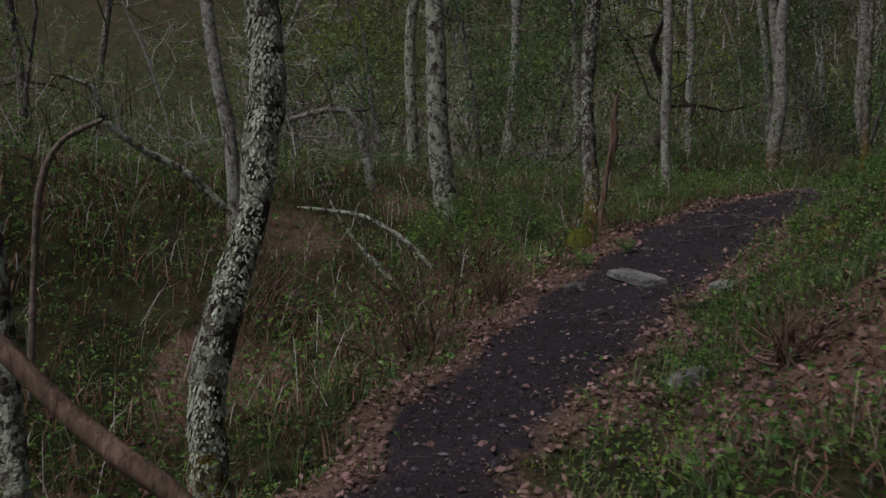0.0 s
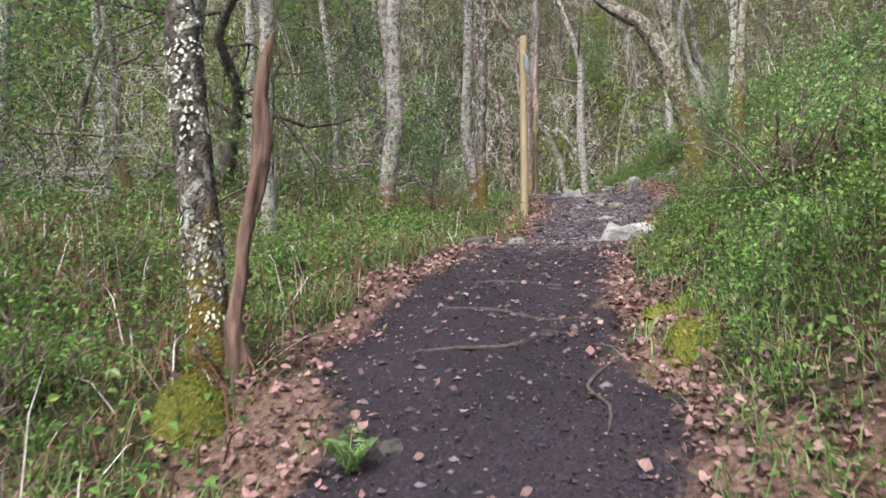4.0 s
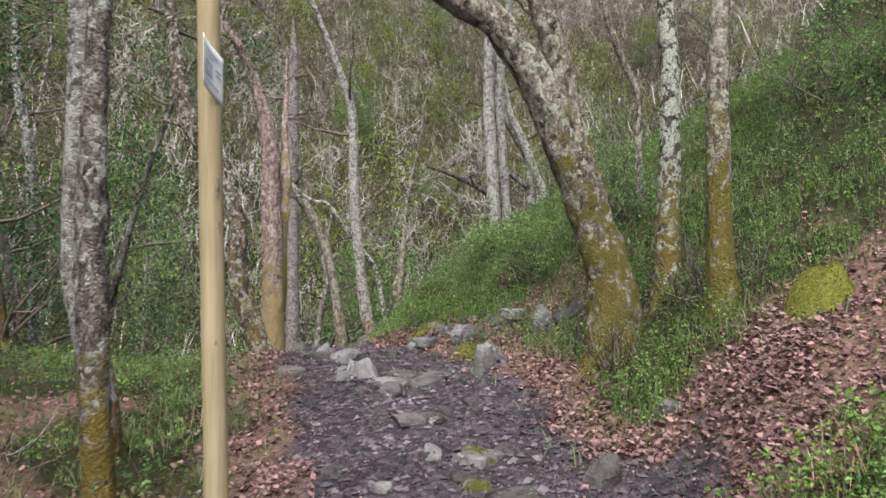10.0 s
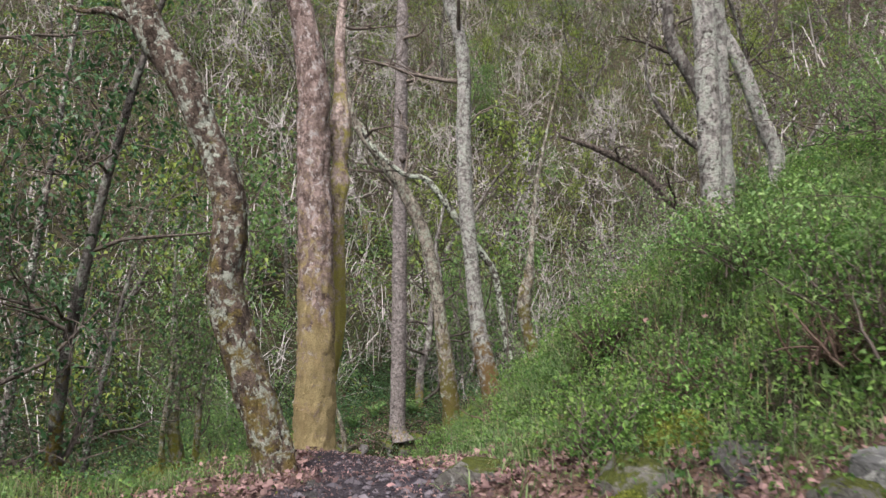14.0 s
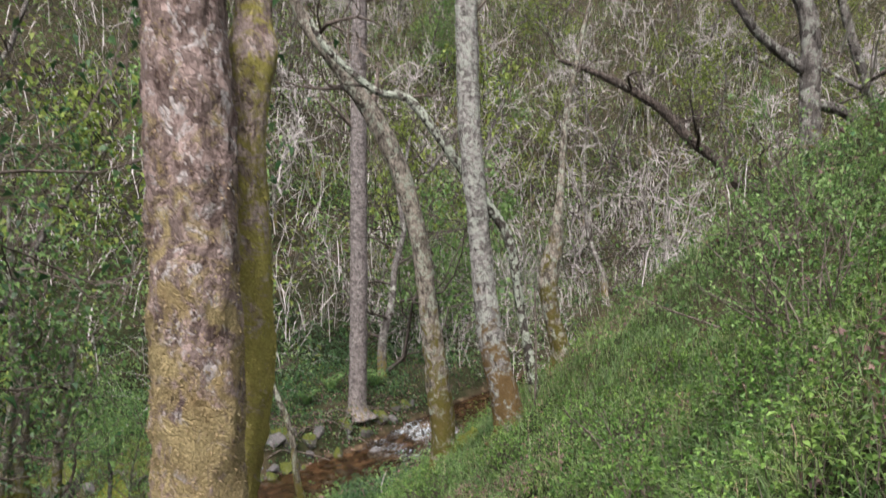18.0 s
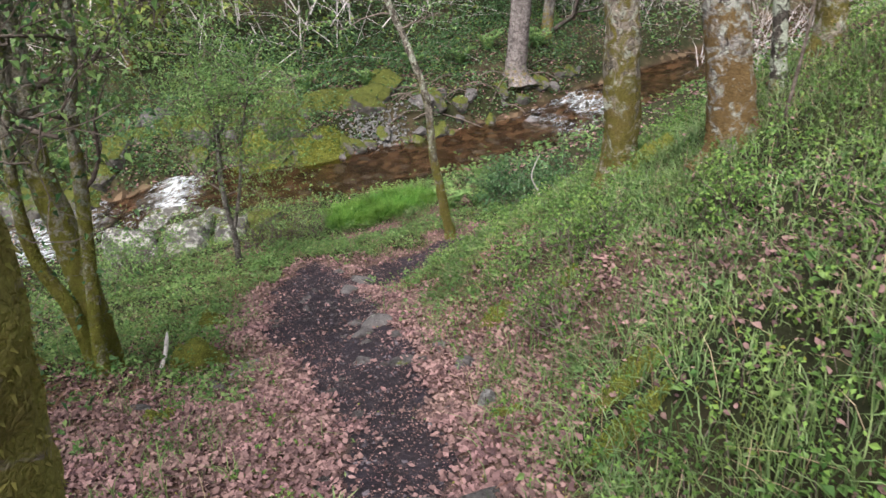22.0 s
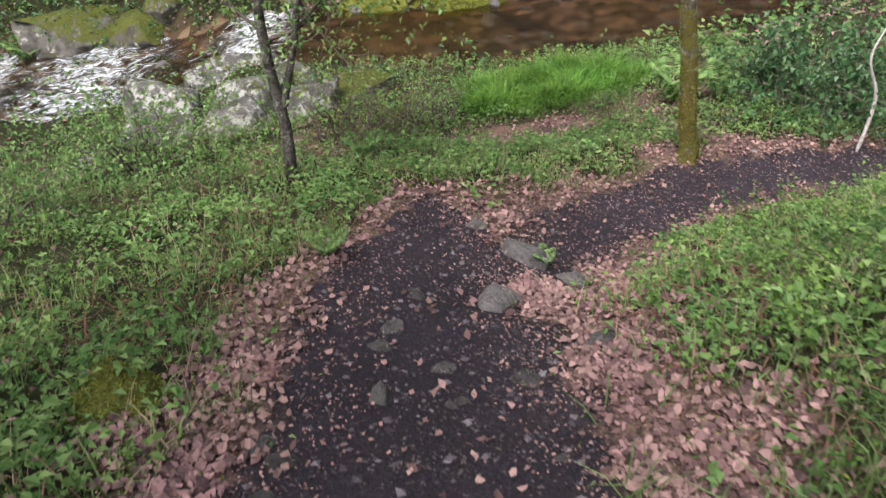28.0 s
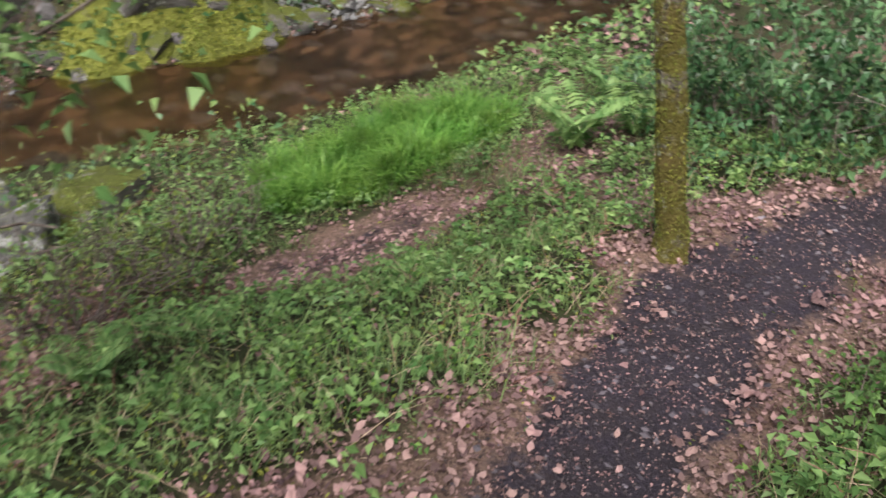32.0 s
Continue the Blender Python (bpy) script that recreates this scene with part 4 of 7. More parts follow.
tree("birch", "pale birch trunk down the slope", [[(1.8, 22.93, 1.43, 0.173), (2.0, 22.9, 3.69, 0.165), (2.11, 22.88, 6.76, 0.14)]], BIRCH, 12, (0.5, 0.5), (0.35, 8, 2.4, 2))
tree("birch", "thin white birch stem", [[(3.88, 22.09, 1.51, 0.09), (3.76, 22.11, 3.64, 0.09), (3.63, 22.12, 6.63, 0.07)]], BIRCH, 11, (0.3, 0.4), (0.4, 7, 1.8, 2))
tree("birch", "thin dark birch behind the broken stump", [[(3.77, 13.2, 1.6, 0.089), (3.74, 13.21, 2.69, 0.085), (3.75, 13.21, 4.44, 0.08)]], BIRCH, 10, (0.4, 0.6), (0.4, 7, 1.9, 2))
tree("birch", "upright birch with mossy foot at the path bend", [[(1.64, 8.54, 1.15, 0.1), (1.62, 8.54, 1.54, 0.09), (1.59, 8.56, 1.9, 0.087), (1.56, 8.58, 2.33, 0.088), (1.57, 8.57, 2.71, 0.086)]], THINLICHEN, 8.5, (0.75, 0.95), (0.4, 7, 1.9, 2), sides=22, step=0.07, flakes=(PLATE, 1500))
tree("broken_trunk", "barkless reddish dead trunk broken off to a point", [[(1.73, 8.41, 1.05, 0.062), (1.71, 8.41, 1.22, 0.043), (1.74, 8.41, 1.42, 0.036), (1.76, 8.4, 1.62, 0.035), (1.80, 8.38, 1.82, 0.042), (1.83, 8.37, 2.02, 0.050), (1.82, 8.37, 2.2, 0.040), (1.84, 8.36, 2.38, 0.026), (1.87, 8.34, 2.5, 0.006)]], DEADWOOD, None, (0.1, 0.0), sides=20, step=0.03, bark=0.34, category="dead tree")
tree("birch", "stout double-stemmed birch with white flaking bark", [[(6.35, 15.08, 2.02, 0.13), (6.38, 15.05, 2.57, 0.132), (6.43, 15.0, 3.08, 0.128), (6.41, 15.02, 3.94, 0.118), (6.42, 15.01, 4.8, 0.103)], [(6.4, 15.04, 3.35, 0.066), (6.34, 15.09, 4.24, 0.073), (6.3, 15.13, 4.8, 0.077)]], BIRCH, 10, (0.8, 0.85), (0.45, 8, 2.2, 2), sides=24, step=0.08, flakes=(FLAKE, 2200))
tree("birch", "dark slender birch down the bank", [[(10.05, 24.15, 2.3, 0.119), (10.03, 24.17, 4.02, 0.115), (9.9, 24.3, 5.87, 0.1), (9.71, 24.49, 7.83, 0.08)]], BIRCH, 12, (0.6, 0.8), (0.3, 9, 2.4, 2))
tree("birch", "thin crooked white birch stem", [[(10.82, 27.28, 0.91, 0.07), (10.77, 27.33, 1.8, 0.075), (10.65, 27.45, 2.83, 0.07), (10.47, 27.63, 4.25, 0.055), (10.45, 27.65, 5.34, 0.04)]], BIRCH, 8, (0.2, 0.2), (0.5, 6, 1.6, 2))
tree("birch", "grey birch beyond the double stem", [[(7.2, 22.86, 2.4, 0.128), (7.16, 22.9, 3.75, 0.125), (7.18, 22.88, 5.03, 0.12), (7.15, 22.91, 7.01, 0.1)]], BIRCH, 12, (0.5, 0.6), (0.35, 9, 2.4, 2))
tree("birch", "thin grey birch on the lower slope", [[(12.4, 25.65, 1.0, 0.102), (12.35, 25.65, 4.99, 0.1), (12.2, 25.81, 6.41, 0.09), (12.11, 25.89, 8.72, 0.07)]], BIRCH, 12, (0.5, 0.6), (0.4, 8, 2.2, 2))
tree("birch", "white birch beside a dark mossy one", [[(8.64, 16.0, 2.3, 0.105), (8.55, 16.11, 2.94, 0.096), (8.53, 16.13, 3.37, 0.096), (8.55, 16.1, 4.33, 0.094), (8.55, 16.1, 5.3, 0.087)]], BIRCH, 10, (0.7, 0.85), (0.4, 7, 2.0, 2), sides=20, step=0.09)
tree("birch", "dark mossy trunk twinned with a white birch", [[(8.22, 15.23, 1.99, 0.084), (8.2, 15.25, 2.49, 0.088), (8.19, 15.26, 3.12, 0.095), (8.2, 15.25, 3.96, 0.076), (8.23, 15.22, 5.02, 0.063)]], THINLICHEN, 8, (1.0, 1.0), (0.45, 7, 1.8, 2), sides=20, step=0.08, bark=0.2)
tree("oak", "crooked lichened oak with a sharp elbow", [[(13.4, 20.41, 1.88, 0.166), (13.3, 20.5, 2.28, 0.161), (13.2, 20.59, 2.71, 0.156), (13.12, 20.67, 3.14, 0.148), (13.15, 20.64, 3.57, 0.14), (13.13, 20.67, 3.92, 0.134), (12.98, 20.81, 4.46, 0.121), (12.86, 20.92, 4.8, 0.129), (12.67, 21.1, 5.21, 0.134), (12.56, 21.21, 5.78, 0.121)], [(12.66, 21.1, 5.2, 0.05), (12.45, 21.3, 5.3, 0.035), (12.2, 21.5, 5.36, 0.012)]], OAKLICHEN, 8, (2.6, 0.55), (0.6, 7, 2.0, 2), sides=28, step=0.07, bark=0.16, fur=2500)
tree("alder", "thick trunk furred with golden moss by the path", [[(14.62, 21.70, 1.2, 0.235), (14.61, 21.69, 1.8, 0.215), (14.61, 21.67, 2.5, 0.196), (14.61, 21.67, 3.1, 0.190), (14.60, 21.67, 3.7, 0.186), (14.58, 21.67, 4.3, 0.172), (14.55, 21.66, 5.2, 0.155)]], MOSSED, 7, (2.6, 1.05), (0.8, 6, 1.8, 2), sides=48, step=0.04, bark=0.13, fur=11000, group="pair of mossy alders")
tree("alder", "mossy burled trunk beside a thicker alder", [[(15.11, 22.37, 0.8, 0.16), (15.11, 22.34, 1.5, 0.125), (15.13, 22.25, 2.1, 0.12), (15.14, 22.12, 2.6, 0.118), (15.04, 21.94, 3.2, 0.10), (14.95, 21.80, 3.7, 0.075), (14.93, 21.75, 3.95, 0.082), (14.93, 21.74, 4.15, 0.115), (14.94, 21.74, 4.35, 0.08), (14.95, 21.74, 4.75, 0.128), (14.95, 21.74, 5.05, 0.075)]], MOSSGREEN, 6.5, (4.6, 1.15), (0.8, 5, 1.6, 2), sides=36, step=0.045, bark=0.14, fur=9000, group="pair of mossy alders")
tree("alder", "mossy tree leaning over the slope towards the stream", [[(20.43, 25.88, 0.0, 0.171), (20.36, 25.94, 1.05, 0.175), (20.27, 26.03, 2.03, 0.139), (20.19, 26.1, 2.84, 0.131), (20.03, 26.25, 3.74, 0.135), (19.78, 26.49, 4.52, 0.132), (19.47, 26.79, 5.17, 0.12), (19.08, 27.15, 5.87, 0.09)]], OAK, 8, (2.4, 0.8), (0.55, 7, 1.8, 2), sides=18, step=0.1, bark=0.18)
tree("birch", "birch with a thick mossy foot on the slope", [[(20.23, 24.57, 0.81, 0.192), (20.06, 24.73, 1.73, 0.17), (19.98, 24.81, 2.47, 0.14), (19.93, 24.86, 3.21, 0.133), (19.85, 24.93, 4.31, 0.14), (19.82, 24.96, 5.42, 0.135), (19.8, 24.98, 6.98, 0.12)]], BIRCH, 11, (1.5, 0.85), (0.45, 8, 2.2, 2), sides=20, step=0.09)
tree("dead_tree", "pale dead stem leaning across the other trees", [[(20.92, 24.68, 0.86, 0.062), (20.85, 24.75, 1.32, 0.062), (20.74, 24.85, 2.1, 0.06), (20.68, 24.91, 2.64, 0.062), (20.6, 24.99, 3.11, 0.064), (20.37, 25.2, 3.56, 0.066), (20.04, 25.52, 4.2, 0.066), (19.7, 25.84, 4.78, 0.056), (19.42, 26.11, 4.86, 0.048), (18.96, 26.54, 5.41, 0.04), (18.85, 26.65, 5.72, 0.03)]], LICHEN, None, (0.5, 0.4), (0.7, 3, 1.0, 1), sides=12, step=0.12, category="dead tree")
tree("alder", "short knobbly mossy tree with a narrow top", [[(21.43, 24.72, 1.12, 0.145), (21.42, 24.73, 1.56, 0.137), (21.33, 24.81, 1.97, 0.121), (21.29, 24.85, 2.53, 0.153), (21.36, 24.79, 2.93, 0.121), (21.4, 24.75, 3.58, 0.056)]], OAK, 6.5, (2.2, 0.7), (0.6, 5, 1.2, 2), sides=16, step=0.09, bark=0.25)
tree("conifer", "tall straight grey conifer trunk across the stream", [[(31.42, 41.08, -4.15, 0.36), (31.45, 41.05, -1.78, 0.35), (31.48, 41.02, 2.55, 0.33), (31.49, 41.01, 6.88, 0.31), (31.56, 40.95, 13.6, 0.27)]], CONIFER, 20, (0.5, 0.4), (0.5, 10, 2.4, 1), sides=16, step=0.3)
tree("birch", "birch on the upper bank", [[(16.94, 18.66, 3.77, 0.106), (16.92, 18.68, 4.23, 0.112), (16.89, 18.71, 5.17, 0.109), (16.87, 18.73, 6.17, 0.1)]], BIRCH, 9, (0.5, 0.6), (0.4, 8, 2.2, 2), sides=16, step=0.1)
tree("birch", "thinner birch paired on the upper bank", [[(17.64, 18.89, 3.7, 0.084), (17.6, 18.93, 4.97, 0.084), (17.56, 18.97, 6.38, 0.08)]], BIRCH, 9, (0.4, 0.5), (0.45, 7, 1.9, 2), step=0.12)
tree("birch", "slanting grey birch on the upper bank", [[(19.4, 19.2, 4.6, 0.1), (19.32, 19.28, 4.85, 0.097), (19.1, 19.49, 5.65, 0.089), (18.92, 19.68, 6.23, 0.071)]], BIRCH, 7, (0.3, 0.4), (0.5, 6, 1.6, 2))
tree("birch", "thin crooked sapling on the bank", [[(15.02, 15.17, 4.1, 0.052), (15.02, 15.18, 4.5, 0.052), (15.02, 15.18, 5.26, 0.049), (14.92, 15.3, 5.61, 0.049), (14.74, 15.52, 6.49, 0.042)]], OAK, 6, (0.3, 0.3), (0.4, 7, 1.7, 2))
tree("oak", "leaning mossy oak that forks above the path", [[(12.17, 14.12, 2.75, 0.25), (12.15, 14.14, 3.01, 0.219), (12.06, 14.24, 3.47, 0.196), (11.96, 14.35, 3.93, 0.202), (11.85, 14.47, 4.4, 0.205), (11.7, 14.63, 4.8, 0.165), (11.5, 14.85, 5.21, 0.148), (11.23, 15.15, 5.46, 0.133), (10.95, 15.45, 5.8, 0.11)], [(11.91, 14.4, 4.43, 0.13), (11.87, 14.45, 4.86, 0.125), (11.78, 14.54, 5.27, 0.108), (11.68, 14.65, 5.79, 0.087)]], OAK, 8, (2.2, 0.85), (0.6, 8, 2.4, 2), sides=30, step=0.07, bark=0.15, fur=5000)
tree("oak", "upright mossy young oak at the fork", [[(12.01, 13.14, 2.98, 0.125), (12.0, 13.15, 3.37, 0.104), (12.0, 13.15, 4.15, 0.094), (12.01, 13.14, 4.94, 0.078), (12.06, 13.08, 5.52, 0.065)]], OAK, 8, (2.0, 0.95), (0.5, 7, 1.9, 2), sides=20, step=0.08, group="pair of upright oaks")
tree("oak", "second upright lichened oak higher on the bank", [[(12.84, 13.91, 3.5, 0.115), (12.86, 13.89, 4.03, 0.1), (12.87, 13.88, 4.94, 0.091), (12.85, 13.91, 5.91, 0.079)]], LICHEN, 8, (1.3, 0.85), (0.5, 7, 1.9, 2), sides=20, step=0.08, group="pair of upright oaks")
tree("oak", "bent oak on the high bank with wide limbs", [[(24.66, 22.75, 3.9, 0.173), (24.62, 22.79, 4.88, 0.156), (24.59, 22.81, 6.0, 0.139), (24.36, 23.04, 6.74, 0.139), (24.0, 23.37, 7.57, 0.13)], [(24.6, 22.8, 5.3, 0.085), (24.03, 23.35, 5.92, 0.069), (23.67, 23.69, 6.74, 0.035)], [(24.64, 22.77, 4.9, 0.087), (24.96, 22.46, 4.79, 0.08), (25.4, 22.04, 4.49, 0.05)]], WOODBARK, 7, (1.0, 0.5), (0.4, 7, 2.4, 2), sides=16, step=0.12, twig=DARKTWIG)
tree("oak", "old limb arching down from the high bank", [[(33.66, 26.51, 3.2, 0.2), (32.79, 27.35, 3.98, 0.167), (32.3, 27.81, 4.66, 0.151), (31.86, 28.23, 5.09, 0.136), (31.31, 28.75, 5.87, 0.136), (30.33, 29.69, 6.63, 0.106), (29.39, 30.58, 7.09, 0.05)]], OLDOAK, None, (0.8, 0.5), (0.3, 10, 2.6, 2), sides=12, step=0.2, twig=DARKTWIG)
tree("alder", "thin mossy crooked tree at the water's edge", [[(22.33, 31.47, -3.52, 0.095), (22.25, 31.5, -3.23, 0.088), (22.15, 31.54, -2.65, 0.084), (22.04, 31.59, -2.14, 0.073), (22.0, 31.61, -1.74, 0.068), (21.95, 31.68, -1.1, 0.066), (21.75, 31.9, -0.3, 0.06), (21.43, 32.25, 0.71, 0.05)]], OAK, 6, (2.4, 1.0), (0.6, 6, 1.3, 2), (FRESH, 700, 0.07), sides=20, step=0.07, bark=0.15, fur=5000)
tree("hazel", "thin leafy sapling on the stream bank", [[(18.62, 32.11, -3.5, 0.055), (18.61, 32.12, -2.93, 0.05), (18.54, 32.15, -2.39, 0.045), (18.51, 32.16, -1.85, 0.04), (18.54, 32.15, -1.2, 0.035)], [(18.62, 32.11, -2.75, 0.034), (18.77, 32.05, -2.01, 0.028), (18.85, 32.01, -1.27, 0.02)]], WOODBARK, 3.6, (0.2, 0.3), (0.34, 10, 1.5, 2), (FRESH, 6000, 0.043), sides=14, step=0.08)
tree("hazel", "clump of mossy stems leaning from one root", [[(15.9, 27.57, -1.02, 0.125), (15.82, 27.62, -0.21, 0.131), (15.73, 27.67, 0.55, 0.111), (15.77, 27.65, 1.47, 0.091)], [(15.78, 27.48, -1.3, 0.068), (15.71, 27.52, -0.78, 0.065), (15.55, 27.61, -0.29, 0.06), (15.53, 27.62, 0.39, 0.049), (15.63, 27.56, 1.25, 0.036)], [(15.83, 27.33, -1.2, 0.062), (15.9, 27.29, -0.31, 0.058), (15.96, 27.26, 0.36, 0.058), (16.0, 27.24, 0.96, 0.051), (16.09, 27.18, 1.53, 0.049)]], HAZEL, 5, (3.0, 0.95), (0.5, 7, 1.6, 2), (FRESH, 900, 0.07), sides=18, step=0.08, fur=6000)

# ---- woods further off: a few grown shapes, each set out many times ----
def wood_tree(name, label, tall, radius, material, limbs, length, levels, seed, leaf=None, count=0, size=0.12, lean=0.06, twig=TWIG, low=0.3, thin=0.006, wander=0.26):
    gen = np.random.default_rng(seed)
    nodes, p, w = [], np.zeros(3), np.array([0, 0, 1.0])
    for k in range(8):
        nodes.append((*p, radius * (1 - 0.1 * k)))
        w = w + gen.normal(0, lean, 3)
        w /= np.linalg.norm(w)
        p = p + w * tall / 7
    nodes[0] = (0, 0, -0.4, radius * 1.25)
    line = rounded(nodes, 0.5)
    owner = thing(name, (0, 0, 0), label, "tree", "trees of the valley woods")
    s = Soup()
    v, f = tube(line, 8, 0.1, seed)
    s.add(v, f, 0.8 * (1 - smooth(0.3, 1.5, v[:, 2])))
    part("trunk", s.data("trunk", material, "moss", True), owner)
    lines, tips = crown_lines(line, low, gen, limbs, length, levels, 0.4, wander=wander, count=5)
    tagged(part("crown", lines_mesh("crown", lines, twig, thin, (3, 3, 4)), owner), kind="stuff")
    if leaf:
        part("foliage", leaves_mesh("foliage", tips, leaf, count, size, gen, 0.25), owner)
    return owner


FAR_KINDS = [
    wood_tree("birch", "lichened grey birch in the valley wood", 11, 0.12, THINLICHEN, 9, 2.6, 2, 1, thin=0.009, wander=0.35),
    wood_tree("birch", "bare thin birch in the valley wood", 9, 0.07, BIRCH, 8, 2.2, 2, 2, twig=GREYTWIG, thin=0.009, lean=0.1),
    wood_tree("oak", "bare dark oak with crooked spreading limbs", 8, 0.15, WOODBARK, 13, 3.8, 2, 3, lean=0.2, thin=0.008, twig=DARKTWIG, low=0.15, wander=0.42),
    wood_tree("oak", "oak breaking into lime-green leaf", 8, 0.13, WOODBARK, 11, 3.2, 2, 4, LIME, 2800, 0.085, lean=0.16, thin=0.008, twig=DARKTWIG, low=0.2, wander=0.4),
    wood_tree("hazel", "hazel in fresh green leaf", 6, 0.06, WOODBARK, 11, 2.4, 2, 5, FRESH, 3400, 0.075, lean=0.18, low=0.1, thin=0.006, wander=0.36),
    wood_tree("holly", "dense dark green holly", 5.5, 0.08, WOODBARK, 13, 1.8, 2, 6, DEEP, 3600, 0.070, low=0.05, thin=0.006),
    wood_tree("thorn", "bare tangled grey thorn bush", 3.2, 0.045, WOODBARK, 14, 1.7, 2, 8, lean=0.25, low=0.05, twig=GREYTWIG, thin=0.0035, wander=0.45),
]
HILL_KINDS = [
    wood_tree("birch", "bare grey birch on the far hillside", 11, 0.13, THINLICHEN, 10, 3.2, 2, 11, twig=GREYTWIG, thin=0.018, wander=0.35),
    wood_tree("oak", "bare oak with crooked limbs on the far hillside", 9, 0.17, WOODBARK, 14, 4.2, 2, 12, lean=0.2, thin=0.018, twig=DARKTWIG, low=0.12, wander=0.45),
    wood_tree("oak", "lime-leaved oak on the far hillside", 9, 0.16, WOODBARK, 11, 3.8, 2, 13, LIME, 1300, 0.24, lean=0.16, thin=0.018, twig=DARKTWIG, low=0.15, wander=0.42),
    wood_tree("hazel", "green-leaved hazel on the far hillside", 7, 0.09, WOODBARK, 11, 3.0, 2, 14, FRESH, 1300, 0.24, low=0.08, thin=0.016, wander=0.4),
    wood_tree("oak", "bare pale-twigged oak on the far hillside", 9, 0.13, WOODBARK, 14, 3.8, 2, 15, twig=GREYTWIG, thin=0.016, lean=0.16, low=0.15, wander=0.45),
]
placed = [(o.location.x, o.location.y) for o in scene.objects if o.type == "EMPTY" and o.parent is None and "tree" in o.get("category", "")]


def set_out(kinds, weights, count, box, gap, allow, seed, scale=(0.75, 1.25)):
    gen = np.random.default_rng(seed)
    done = tries = 0
    while done < count and tries < count * 40:
        tries += 1
        x, y = gen.uniform(box[0], box[1]), gen.uniform(box[2], box[3])
        if not allow(x, y) or any((x - a) ** 2 + (y - b) ** 2 < gap * gap for a, b in placed):
            continue
        kind = kinds[gen.choice(len(kinds), p=np.array(weights) / sum(weights))]
        copy_thing(kind, Matrix.Translation(spot(x, y)) @ Matrix.Rotation(gen.uniform(0, 6.28), 4, "Z") @ Matrix.Scale(gen.uniform(*scale), 4))
        placed.append((x, y))
        done += 1


def clear_of(x, y, path_gap, stream_gap):
    px, py = np.array([x]), np.array([y])
    return beside(px, py, PATH, PATH_WAY, 0.5)[1][0] > path_gap and beside(px, py, STREAM, STREAM_WAY, 1.0)[1][0] > stream_gap


def stream_side_of(x, y):
    return beside(np.array([x]), np.array([y]), STREAM, STREAM_WAY, 1.0)[0][0]


# leafy thicket below the crooked oak
set_out(FAR_KINDS[4:6], [3, 7], 11, (10.2, 15.0, 22.2, 28.5), 1.3, lambda x, y: clear_of(x, y, 3.2, 4) and (x < 13.2 or y > 27.5), 51, (0.8, 1.2))
# slope between the path and the stream
set_out(FAR_KINDS, [3, 2, 5, 3, 5, 2, 4], 70, (-26, 16, 12, 42), 2.0, lambda x, y: clear_of(x, y, 5.5, 2.5), 52)
set_out(FAR_KINDS[6:], [1], 30, (-9, 9, 7, 26), 1.2, lambda x, y: clear_of(x, y, 3.0, 3), 53, (0.5, 0.95))
# opposite hillside
set_out(HILL_KINDS, [3, 6, 5, 4, 8], 250, (-22, 120, -10, 100), 2.3, lambda x, y: stream_side_of(x, y) < -2.6 and (y > 34 or x > 66), 54, (0.75, 1.3))
# high bank above the path
set_out(FAR_KINDS, [5, 2, 6, 2, 1, 1, 2], 56, (6, 70, -10, 34), 2.4, lambda x, y: clear_of(x, y, 6.5, 9) and x > y * 0.85 + 3.5, 55)
for k, kind in enumerate(FAR_KINDS + HILL_KINDS):
    kind.location = spot(-30 - 6 * k, -25)


# ---- waymark post with a weathered notice ----
def round_post(at, top, radius):
    owner = thing("waymark_post", at, "round pale timber post with a greenish foot", "post")
    line = rounded([(0, 0, -0.3, radius * 1.04), (0.0, 0.0, 0.4, radius), (-0.01, 0.015, 1.4, radius * 0.98), (-0.02, 0.03, top - 0.015, radius * 0.93), (-0.02, 0.03, top, radius * 0.86)], 0.12)
    s = Soup()
    v, f = tube(line, 24, 0.02)
    s.add(v, f)
    cap = len(v) - 24
    s.add(np.vstack([v[cap:], line[-1, :3]]), [[k, (k + 1) % 24, 24] for k in range(24)])
    part("shaft", s.data("shaft", TIMBER, "", True), owner)
    return owner


POST = spot(8.29, 14.26)
round_post(POST, 2.72, 0.058)
crack = Soup()
for px, pz, high in ((0.4, 1.78, 0.10), (0.5, 1.60, 0.05), (0.2, 1.05, 0.05)):
    a = -2.0 + px
    mid = np.array([POST.x + 0.0585 * math.cos(a) - 0.015, POST.y + 0.0585 * math.sin(a) + 0.02, POST.z + pz])
    crack.add(*tube(np.array([(*mid + [0, 0, -high / 2], 0.002), (*mid, 0.009), (*mid + [0, 0, high / 2], 0.002)]), 6))
tagged(new("knot", crack.data("knot", TWIG, "", True)), "dark knots in the post timber", "knot")


